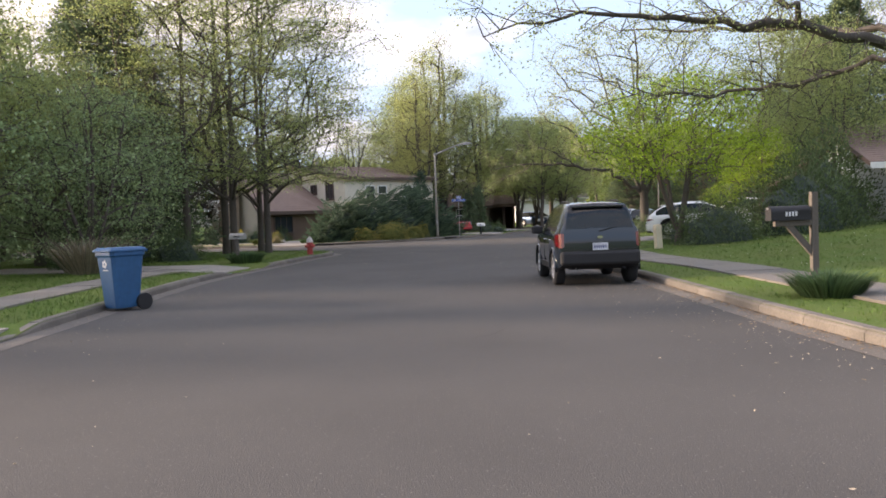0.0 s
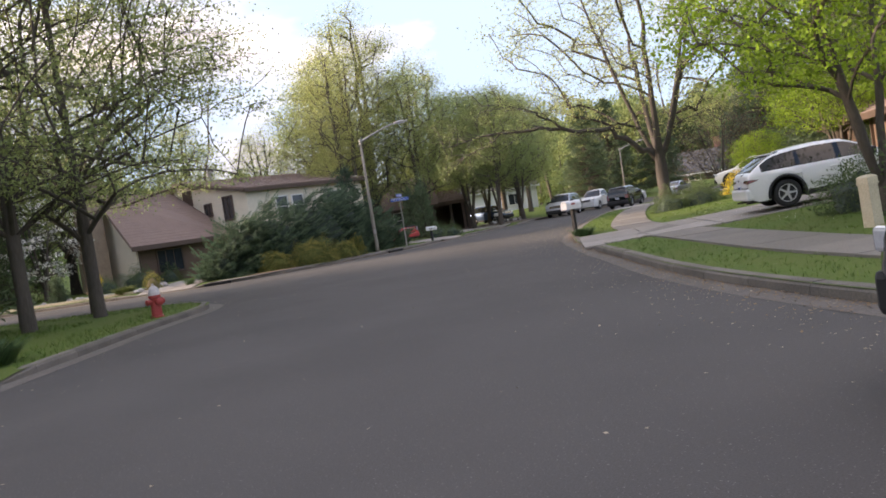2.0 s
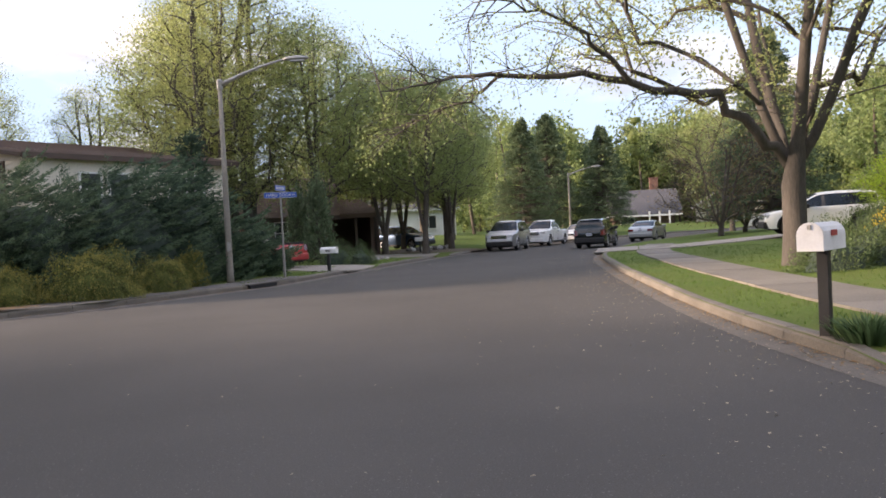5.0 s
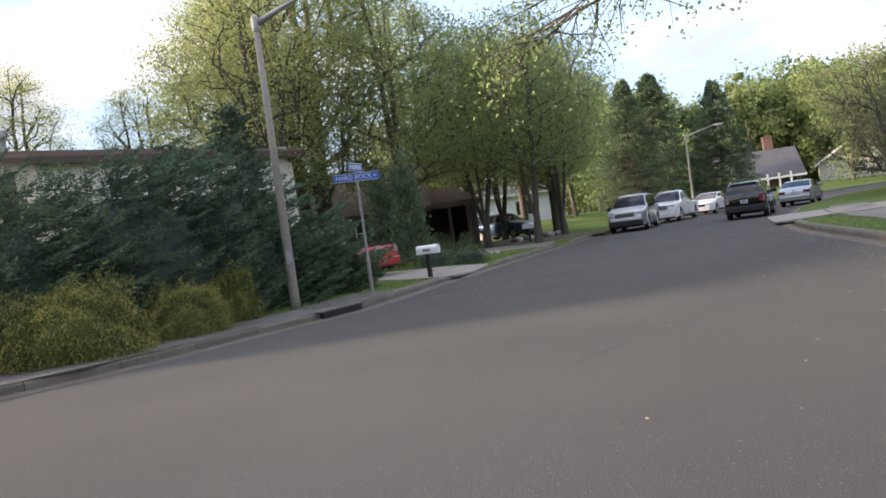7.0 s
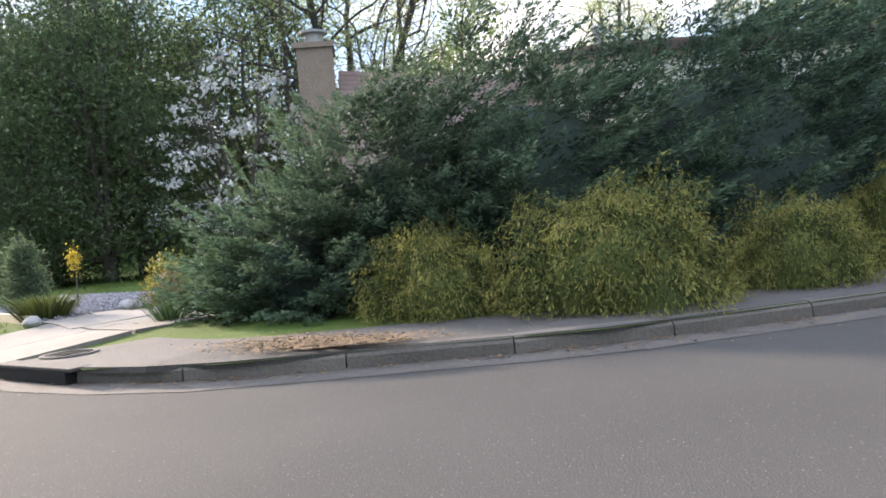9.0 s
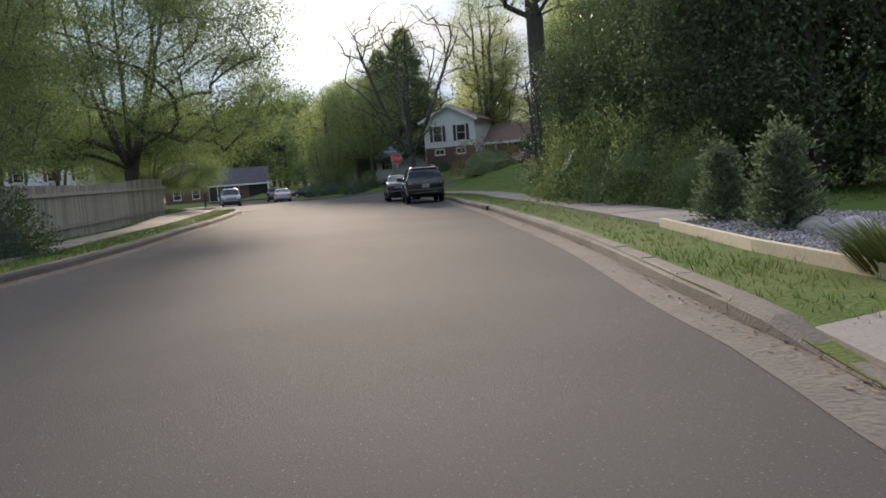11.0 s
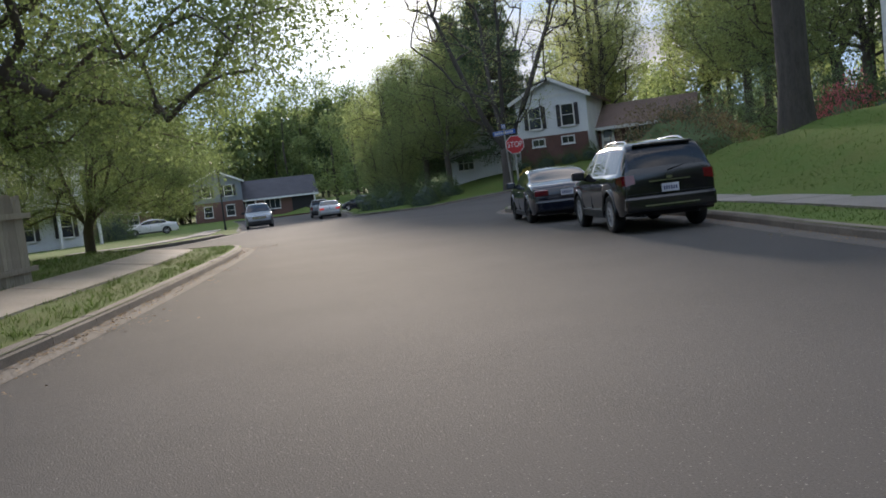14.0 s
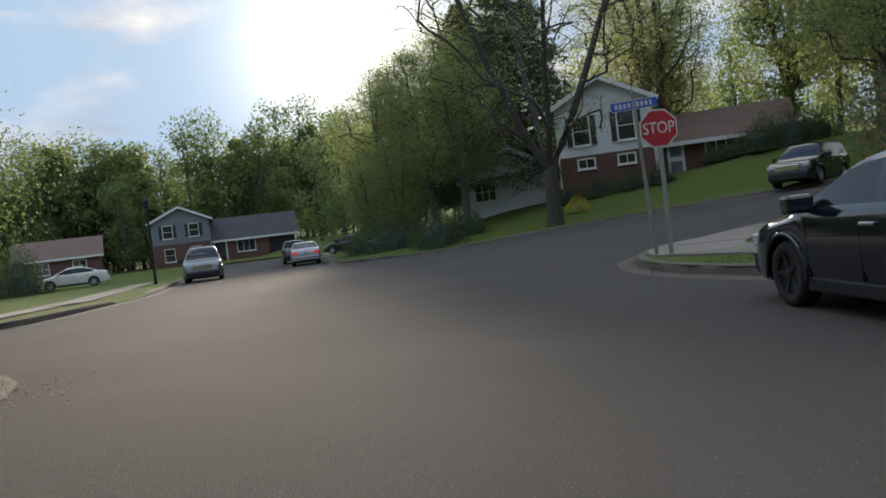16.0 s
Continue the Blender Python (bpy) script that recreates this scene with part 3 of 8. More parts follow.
build_walk(K_N, lambda p: 0.2 + (1.05 * float(ease(p.x, -50.5, -47.5)) if p.y < 61.5 else 0.0), lambda p: 1.9 + (0.55 * float(ease(p.x, -51.0, -47.2)) if p.y < 61.5 else 0.0), M_CONCRETE, "pavement_corner", "pale concrete pavement bending round the corner",
           keep=lambda p: p.x < -47 and p.y < 72 or 62 < p.y < 72 and p.x < -40)


def driveway(name, left, right, mat, label, steps=7):
    """A driveway between two edge lines, each given as start and end in plan."""
    root = tagged(new(name), label, "driveway", kind="structure")
    (l0, l1), (r0, r1) = [(Vector(a), Vector(b)) for a, b in (left, right)]
    for i in range(steps):
        t0, t1 = i / steps, (i + 1) / steps - 0.004
        for u0, u1 in ((0, 0.497), (0.503, 1)):
            c = [l0.lerp(l1, t).lerp(r0.lerp(r1, t), u) for t, u in ((t0, u0), (t1, u0), (t1, u1), (t0, u1))]
            zs = land_height([p.x for p in c], [p.y for p in c])
            slab([(p.x, p.y, z + 0.03) for p, z in zip(c, zs)], mat, root)


driveway("driveway_bin", ((-5.1, 10.9), (-14, 11.5)), ((-5.15, 6.2), (-14, 6.0)), M_CONCRETE, "pale concrete driveway beside the kerb")
driveway("driveway_west", ((-3.95, 25.2), (-13, 29.2)), ((-4.45, 22.7), (-13, 26.0)), M_CONCRETE, "pale concrete driveway through the verge")
driveway("driveway_east", ((7.1, 31.9), (17.5, 28.0)), ((8.55, 36.3), (18.5, 31.6)), M_CONCRETE, "sloping concrete driveway across the lawn")
driveway("driveway_juniper", ((-6.4, 49.5), (-6.0, 58.5)), ((-4.1, 48.55), (-2.6, 58.5)), M_CONCRETE, "tan concrete driveway beside the juniper")
driveway("driveway_red_truck", ((8.4, 58.0), (2.8, 66)), ((10.1, 61.1), (5.2, 68)), M_CONCRETE, "concrete driveway behind the street sign")
driveway("driveway_carport", ((13.8, 67.6), (8.5, 76)), ((15.8, 70.9), (11, 78.5)), M_CONCRETE, "concrete driveway below the trees")
driveway("driveway_white_jeep", ((18.9, 60.2), (30, 53.5)), ((21.4, 64.4), (32, 57.0)), M_CONCRETE, "concrete driveway behind the maple")
driveway("driveway_far", ((-97, 62.6), (-104, 74)), ((-101, 62.6), (-108, 74)), M_CONCRETE, "concrete driveway at the street's end")

# ---- plants ----
def tubes_mesh(name, branches, sides=6):
    """One mesh of tapered tubes from a list of (points, radii)."""
    V, F, base = [], [], 0
    ang = np.linspace(0, 2 * math.pi, sides + 1)[:-1]
    for pts, rad in branches:
        p = np.asarray(pts, float)
        d = np.gradient(p, axis=0)
        d /= np.linalg.norm(d, axis=1)[:, None] + 1e-9
        ref = np.where(np.abs(d[:, 2:3]) < 0.9, np.array([[0, 0, 1.0]]), np.array([[1.0, 0, 0]]))
        a = np.cross(d, ref)
        a /= np.linalg.norm(a, axis=1)[:, None] + 1e-9
        b = np.cross(d, a)
        ring = p[:, None] + (a[:, None] * np.cos(ang)[None, :, None] + b[:, None] * np.sin(ang)[None, :, None]) * np.asarray(rad)[:, None, None]
        V.append(ring.reshape(-1, 3))
        n = len(p)
        i = np.arange(n - 1)[:, None] * sides + np.arange(sides)[None]
        j = np.arange(n - 1)[:, None] * sides + (np.arange(sides)[None] + 1) % sides
        F.append(np.stack([i, j, j + sides, i + sides], -1).reshape(-1, 4) + base)
        base += n * sides
    return mesh_arrays(name, np.concatenate(V), np.concatenate(F))


def leaves_mesh(name, pos, size, rng, droop=0.0, lean=None, aspect=0.6, spread=1.0, tri=False):
    """Small leaves at the points given: folded four-cornered blades, or plain three-cornered ones."""
    n = len(pos)
    d = rng.normal(size=(n, 3)) * spread
    d[:, 2] -= droop
    if lean is not None:
        d += lean
    d /= np.linalg.norm(d, axis=1)[:, None] + 1e-9
    r = rng.normal(size=(n, 3))
    s = np.cross(d, r)
    s /= np.linalg.norm(s, axis=1)[:, None] + 1e-9
    nrm = np.cross(d, s)
    L = (size * rng.uniform(0.6, 1.35, n))[:, None]
    W = L * aspect
    if tri:
        v = np.stack([pos, pos + d * L + s * W * 0.6, pos + d * L * 0.8 - s * W * 0.6], 1)
        return mesh_arrays(name, v.reshape(-1, 3), np.arange(3 * n).reshape(n, 3))
    v = np.stack([pos, pos + d * L * 0.5 + s * W * 0.5 + nrm * L * 0.08, pos + d * L, pos + d * L * 0.5 - s * W * 0.5 + nrm * L * 0.08], 1)
    return mesh_arrays(name, v.reshape(-1, 3), np.arange(4 * n).reshape(n, 4))


ROUND = ((0.0, 0.55), (0.2, 0.9), (0.45, 1.0), (0.75, 0.8), (0.92, 0.45), (1.0, 0.1))
COLUMN = ((0.0, 0.5), (0.15, 0.9), (0.5, 1.0), (0.8, 0.75), (1.0, 0.2))
VASE = ((0.0, 0.35), (0.3, 0.75), (0.6, 1.0), (0.85, 0.85), (1.0, 0.35))


def broadleaf(name, seed, label, height, trunk_r, leaf_mat, bark=None, leaves=9000, leaf=0.12, puff=0.5, flat=0.6, base=0.28, rx=3.2, profile=ROUND, clusters=200, stems=1, fork=0.2, splay=0.35, fill=0.25, twigs=2, droop=0.35, tri=False, lump=0.3, category="tree", crown_label=""):
    """A broadleaf tree: stems that rise to the top, limbs that reach out to clusters of leaves."""
    rng = np.random.RandomState(seed)
    root = thing(name, label, category, Matrix())
    pts, par, stem_runs = [], [], []
    ph = rng.uniform(0, 6.28)
    for s in range(stems):
        a = ph + 2 * math.pi * s / stems + rng.uniform(-0.35, 0.35)
        reach = splay * rx * rng.uniform(0.7, 1.15) * (0.12 if stems == 1 else 1.0)
        top = height * (0.93 if s == 0 else rng.uniform(0.78, 0.92))
        run, last = [], -1
        z0 = fork * height if (s and fork > 0.01) else -0.15
        n = 12
        for i in range(n + 1):
            z = z0 + (top - z0) * i / n
            u = max(0.0, (z - max(fork * height, 0)) / (height - fork * height))
            r = reach * u ** 0.8 + (0.16 * stems ** 0.5 if (fork <= 0.01 and stems > 1) else 0.0)
            w = 0.05 * height * u * 0.25
            pts.append(np.array([r * math.cos(a) + rng.normal() * w * 0.5, r * math.sin(a) + rng.normal() * w * 0.5, z]))
            if i == 0 and s and fork > 0.01:
                d = [abs(pts[k][2] - z) for k in stem_runs[0]]
                last = stem_runs[0][int(np.argmin(d))]
            par.append(last)
            last = len(pts) - 1
            run.append(last)
        stem_runs.append(run)
    z_lo = base * height
    cl = []
    while len(cl) < clusters:
        u = rng.uniform()
        r = np.interp(u, [q[0] for q in profile], [q[1] for q in profile])
        if rng.uniform() > r ** 1.5 + 0.08:
            continue
        a = rng.uniform(0, 6.283)
        k = 1 + lump * blob_noise((math.cos(a) * 1.6, math.sin(a) * 1.6, u * 3.5), seed * 1.7)
        rad = r * rx * k * math.sqrt(rng.uniform(fill * fill, 1))
        cl.append((rad * math.cos(a), rad * math.sin(a), z_lo + (height - z_lo) * u))
    cl = np.array(cl)
    S = np.array([pts[i] for run in stem_runs for i in run])
    cl = cl[np.argsort(np.array([np.min(np.linalg.norm((S - c) * [1, 1, 0.6], axis=1)) for c in cl]))]
    ok_node = [i for i in range(len(pts)) if pts[i][2] > z_lo * 0.55]
    limb_runs = []
    arr = np.zeros((len(pts) + clusters * 4, 3))
    arr[:len(pts)] = pts
    ok = np.zeros(len(arr), bool)
    ok[ok_node] = True
    for c in cl:
        n = len(pts)
        dv = c - arr[:n]
        flatd = np.hypot(dv[:, 0], dv[:, 1])
        cost = np.linalg.norm(dv, axis=1) + 1.6 * np.maximum(0, 0.35 * flatd - dv[:, 2]) + np.where(ok[:n], 0, 1e3)
        k = int(np.argmin(cost))
        p0 = arr[k]
        mid = (p0 + c) / 2 + np.array([0, 0, 0.10 * np.linalg.norm(c - p0)]) + rng.normal(size=3) * 0.05 * np.linalg.norm(c - p0)
        run, last = [k], k
        for t in (0.33, 0.66, 1.0):
            q = p0 * (1 - t) ** 2 + 2 * mid * t * (1 - t) + c * t * t
            pts.append(q)
            par.append(last)
            last = len(pts) - 1
            arr[last], ok[last] = q, True
            run.append(last)
        limb_runs.append(run)
    load = np.zeros(len(pts))
    for run in limb_runs:
        load[run[-1]] += 1
    for i in range(len(pts) - 1, -1, -1):
        if par[i] >= 0:
            load[par[i]] += load[i]
    rad = 0.006 + (trunk_r - 0.006) * np.clip(load / load[0], 0, 1) ** 0.52
    for s, run in enumerate(stem_runs):
        for i, k in enumerate(run):
            rad[k] = max(rad[k], trunk_r * (1 - i / len(run)) ** 1.35 * (0.45 if s else 0.85))
    rad[stem_runs[0][0]] *= 1.3
    own = stem_runs if fork <= 0.01 else stem_runs[:1]
    part("trunk", tubes_mesh("trunk", [([pts[k] for k in run], [rad[k] for k in run]) for run in own], 9), bark or M_BARK, root, smooth=True)
    thick = [] if fork <= 0.01 else [([pts[k] for k in run], [rad[k] for k in run]) for run in stem_runs[1:]]
    thin = []
    for run in limb_runs:
        rr = [min(rad[k], rad[run[1]] * 1.05) for k in run]
        (thick if rr[0] > 0.035 else thin).append(([pts[k] for k in run], rr))
    for run in limb_runs:
        c = pts[run[-1]]
        for _ in range(twigs):
            e = c + rng.normal(size=3) * puff * np.array([1.1, 1.1, flat])
            thin.append(([pts[run[-2]] * 0.5 + c * 0.5, c * 0.5 + e * 0.5 + rng.normal(size=3) * 0.06, e], [0.009, 0.006, 0.003]))
    if thick:
        part("limb_growth", tubes_mesh("limb_growth", thick, 6), bark or M_BARK, root, smooth=True)["kind"] = "stuff"
    part("twig_growth", tubes_mesh("twig_growth", thin, 3), bark or M_BARK, root, smooth=True)["kind"] = "stuff"
    per = max(1, leaves // clusters)
    cpos = np.repeat(cl, per, 0)
    pos = cpos + rng.normal(size=cpos.shape) * puff * np.array([1, 1, flat])
    part("crown", leaves_mesh("crown", pos, leaf, rng, droop=droop, tri=tri), leaf_mat, root, crown_label)
    return root


def conifer(name, seed, label, height, radius, mat, clumps=260, needles=34, leaf=0.3, droop=0.2, trunk_r=0.18, bare=0.08, taper=0.8, category="conifer", bark=None):
    """A conifer: a straight trunk with whorls of limbs that carry sprays of needles."""
    rng = np.random.RandomState(seed)
    root = thing(name, label, category, Matrix())
    part("trunk", tubes_mesh("trunk", [([(0, 0, -0.1), (0, 0, height * 0.5), (0, 0, height * 0.97)], [trunk_r, trunk_r * 0.6, 0.015])], 8), bark or M_BARK_DARK, root, smooth=True)
    limbs, pos, lean = [], [], []
    for i in range(clumps):
        t = bare + (1 - bare) * (i + rng.uniform()) / clumps
        z = t * height
        r = radius * (1 - t) ** taper * rng.uniform(0.65, 1.12) + 0.12
        a = rng.uniform(0, 6.283)
        end = np.array([r * math.cos(a), r * math.sin(a), z - droop * r + rng.normal() * 0.15])
        start = np.array([0, 0, z])
        limbs.append(([start, start * 0.5 + end * 0.5 + [0, 0, 0.08 * r], end], [0.012 + 0.012 * r, 0.01 + 0.006 * r, 0.004]))
        u = rng.uniform(0.25, 1.0, needles) ** 0.7
        side = np.array([-math.sin(a), math.cos(a), 0])
        q = start[None] * (1 - u[:, None]) + end[None] * u[:, None] + side[None] * (rng.normal(size=needles) * 0.17 * r * (1.15 - u))[:, None] + rng.normal(size=(needles, 3)) * 0.10
        pos.append(q)
        lean.append(np.repeat([[math.cos(a) * 0.9, math.sin(a) * 0.9, 0.15 - droop]], needles, 0))
    part("limb_growth", tubes_mesh("limb_growth", limbs, 3), bark or M_BARK_DARK, root)["kind"] = "stuff"
    part("crown", leaves_mesh("crown", np.concatenate(pos), leaf, rng, lean=np.concatenate(lean), aspect=0.30, spread=0.55, tri=True), mat, root)
    return root


def overhanging_tree(name, label, trunk, limbs, mat, seed, leaves=2600, leaf=0.10, onto=None):
    """A tree whose long low limbs are given in plan; twigs and leaves grow along them."""
    rng = np.random.RandomState(seed)
    root = onto or thing(name, label, "tree", Matrix())
    br, tips = [], []
    for pts, r0 in limbs:
        p = np.array(pts, float)
        t = np.linspace(0, len(p) - 1, 5 * len(p))
        q = np.stack([np.interp(t, np.arange(len(p)), p[:, k]) for k in range(3)], 1) + rng.normal(size=(len(t), 3)) * 0.05
        br.append((q, np.linspace(r0, 0.012, len(t))))
        for i in range(len(t) // 5, len(t)):
            for _ in range(2):
                d = rng.normal(size=3) * np.array([1, 1, 0.7]) + (q[-1] - q[0]) / np.linalg.norm(q[-1] - q[0]) * 0.8
                d /= np.linalg.norm(d)
                ln = rng.uniform(0.5, 1.5)
                a, b, c = q[i], q[i] + d * ln * 0.5 + [0, 0, 0.08], q[i] + d * ln + rng.normal(size=3) * 0.12
                br.append(([a, b, c], [0.016, 0.010, 0.004]))
                for _ in range(2):
                    e = c + rng.normal(size=3) * 0.32
                    br.append(([b, (b + e) / 2 + rng.normal(size=3) * 0.05, e], [0.007, 0.005, 0.002]))
                    tips += [e, (b + e) / 2, c]
    tips = np.array(tips)
    back = onto.matrix_basis.inverted() if onto else None
    if trunk:
        part("trunk", tubes_mesh("trunk", [trunk], 10), M_BARK, root, smooth=True)
    part("low_limb", tubes_mesh("low_limb", br, 5), M_BARK, root, smooth=True, at=back)["kind"] = "stuff"
    pos = tips[rng.randint(0, len(tips), leaves)] + rng.normal(size=(leaves, 3)) * 0.11
    part("low_crown" if onto else "crown", leaves_mesh("crown", pos, leaf, rng, droop=0.5), mat, root, at=back)
    return root


def blob_noise(p, seed):
    return noise.noise(Vector((p[0] * 0.9 + seed, p[1] * 0.9, p[2] * 0.9)))


def woodland(name, label, spots, mat, seed, leaf=0.5, count=330, bark=None, tall=(11, 17), wide=(0.26, 0.38), low=0.12, core=0.32):
    """A far stand of trees, too many and too far to count: trunks and uneven leafy crowns in one object."""
    rng = np.random.RandomState(seed)
    bm = bmesh.new()
    bmesh.ops.create_icosphere(bm, subdivisions=1, radius=1)
    ico_v = np.array([v.co[:] for v in bm.verts])
    ico_f = np.array([[v.index for v in f.verts] for f in bm.faces])
    bm.free()
    trunks, pos, core_v, core_f, nb = [], [], [], [], 0
    for x, y in spots:
        z = ground_at(x, y)
        h = rng.uniform(*tall)
        r = h * rng.uniform(*wide)
        trunks.append(([(x, y, z - 0.3), (x + rng.normal() * 0.3, y + rng.normal() * 0.3, z + h * 0.5), (x, y, z + h * 0.9)], [0.2, 0.14, 0.03]))
        nblob = 13
        u = (np.arange(nblob) + rng.uniform(size=nblob)) / nblob
        a = rng.uniform(0, 6.283, nblob)
        rr = r * np.sin(math.pi * (0.12 + 0.84 * u)) ** 0.8 * rng.uniform(0.15, 0.62, nblob)
        blobs = np.stack([x + rr * np.cos(a), y + rr * np.sin(a), z + h * (low + (0.9 - low) * u)], 1)
        size = r * rng.uniform(0.34, 0.52, nblob)
        for c, s in zip(blobs[::2], size[::2] if core else ()):
            core_v.append(c + ico_v * s * core * rng.uniform(0.6, 1.35, (len(ico_v), 1)))
            core_f.append(ico_f + nb)
            nb += len(ico_v)
        k = rng.randint(0, nblob, count)
        q = rng.normal(size=(count, 3))
        q /= np.linalg.norm(q, axis=1)[:, None]
        pos.append(blobs[k] + q * (rng.uniform(0.3, 1.0, count) * size[k])[:, None] * np.array([1, 1, 0.85]))
    root = tagged(new(name), label, "woodland", kind="stuff")
    part("trunk_stand", tubes_mesh("trunk_stand", trunks, 5), bark or M_BARK_DARK, root)["kind"] = "stuff"
    if core:
        part("inner_foliage", mesh_arrays("inner_foliage", np.concatenate(core_v), np.concatenate(core_f)), mat, root)["kind"] = "stuff"
    part("crown_foliage", leaves_mesh("crown_foliage", np.concatenate(pos), leaf, rng, droop=0.2, aspect=0.75, tri=True), mat, root)["kind"] = "stuff"
    return root


def shrub(name, seed, label, rx, ry, rz, mat, count=2500, leaf=0.1, inner=None, category="shrub", lump=0.28, aspect=0.5, outward=0.8, tip=None, tip_share=0.0, shell=0.25, droop=0.0, tri=False):
    """A bush: twigs inside, leaves in an uneven shell of lumps."""
    rng = np.random.RandomState(seed)
    root = thing(name, label, category, Matrix())
    u = rng.normal(size=(count, 3))
    u[:, 2] = np.abs(u[:, 2]) * 1.0 - 0.12
    u /= np.linalg.norm(u, axis=1)[:, None]
    f = np.array([1 + lump * blob_noise(q * 2.3, seed) + lump * 0.6 * blob_noise(q * 5.1, seed + 9) for q in u])
    depth = 1 - np.abs(rng.normal(size=count)) * shell * 0.5
    pos = u * (f * np.clip(depth, 0.35, 1.1))[:, None] * np.array([rx, ry, rz])
    pos[:, 2] = np.maximum(pos[:, 2], 0.03)
    lean = u * outward + np.array([0, 0, 0.35 - droop])
    twigs = [([(0, 0, -0.05), tuple(pos[i] * 0.45 + [0, 0, 0.05]), tuple(pos[i])], [0.02, 0.012, 0.004]) for i in range(0, count, max(1, count // 40))]
    part("stem_growth", tubes_mesh("stem_growth", twigs, 3), M_BARK_DARK, root)["kind"] = "stuff"
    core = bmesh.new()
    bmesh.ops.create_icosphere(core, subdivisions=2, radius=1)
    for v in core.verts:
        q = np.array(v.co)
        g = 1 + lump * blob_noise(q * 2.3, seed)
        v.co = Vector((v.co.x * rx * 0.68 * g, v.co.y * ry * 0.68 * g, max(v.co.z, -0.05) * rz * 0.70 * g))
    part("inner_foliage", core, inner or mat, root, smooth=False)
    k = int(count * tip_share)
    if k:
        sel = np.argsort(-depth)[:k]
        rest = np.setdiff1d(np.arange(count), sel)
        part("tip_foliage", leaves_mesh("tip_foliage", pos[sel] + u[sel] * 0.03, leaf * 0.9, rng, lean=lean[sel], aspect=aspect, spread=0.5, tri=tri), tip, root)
    else:
        rest = np.arange(count)
    part("foliage", leaves_mesh("foliage", pos[rest], leaf, rng, lean=lean[rest], aspect=aspect, spread=0.5, tri=tri), mat, root)
    return root


def place(ob, x, y, yaw=0.0, s=1.0, z=None, sink=0.03):
    ob.matrix_basis = pose_z(x, y, (ground_at(x, y) if z is None else z) - sink, yaw) @ Matrix.Scale(s, 4)
    return ob


def again(ob, x, y, yaw=0.0, s=1.0, label="", sink=0.03, stretch=1.0):
    c = copy_thing(ob, Matrix())
    c.matrix_basis = pose_z(x, y, ground_at(x, y) - sink, yaw) @ Matrix.Diagonal((s, s, s * stretch, 1))
    if label:
        c["label"] = label
    return c

# ---- houses ----
def siding_wall(bm, x0, x1, z0, z1, y=0.0, board=0.19, top=None, mat=0):
    """Lapped boards on a wall that faces -y. top(x) cuts the boards along a slope."""
    n = max(1, round((z1 - z0) / board))
    for i in range(n):
        a, b = z0 + (z1 - z0) * i / n, z0 + (z1 - z0) * (i + 1) / n
        if top:
            xs = [x0 + (x1 - x0) * k / 60 for k in range(61)]
            ok = [x for x in xs if top(x) > b]
            if len(ok) < 2:
                continue
            u0, u1 = min(ok), max(ok)
        else:
            u0, u1 = x0, x1
        prism(bm, [(u0, y, a), (u0, y - 0.025, a), (u0, y - 0.004, b), (u0, y, b)], (u1 - u0, 0, 0), mat)
    return bm


def siding_boards(wall, mat, *args, **kw):
    """The same boards, each an object of its own under the wall."""
    bm = siding_wall(bmesh.new(), *args, **kw)
    vs = [[v.co.copy() for v in bm.verts[i:i + 8]] for i in range(0, (bm.verts.ensure_lookup_table() or len(bm.verts)), 8)]
    bm.free()
    for q in vs:
        part("board", prism(bmesh.new(), q[:4], q[4] - q[0]), mat, wall)


def brick_wall(bm, x0, x1, z0, z1, y=0.0, mat=0):
    """A brick face towards -y: courses stand proud of the joints."""
    n = max(1, round((z1 - z0) / 0.15))
    for i in range(n):
        a, b = z0 + (z1 - z0) * i / n, z0 + (z1 - z0) * (i + 1) / n
        k = max(1, round((x1 - x0) / 0.42))
        for j in range(k):
            s = 0.5 * (i % 2)
            u0, u1 = x0 + (x1 - x0) * max(0, j - s) / k, x0 + (x1 - x0) * min(k, j + 1 - s) / k
            box(bm, u0 + 0.006, y - 0.02, a + 0.006, u1 - 0.006, y, b - 0.006, mat)
    return bm


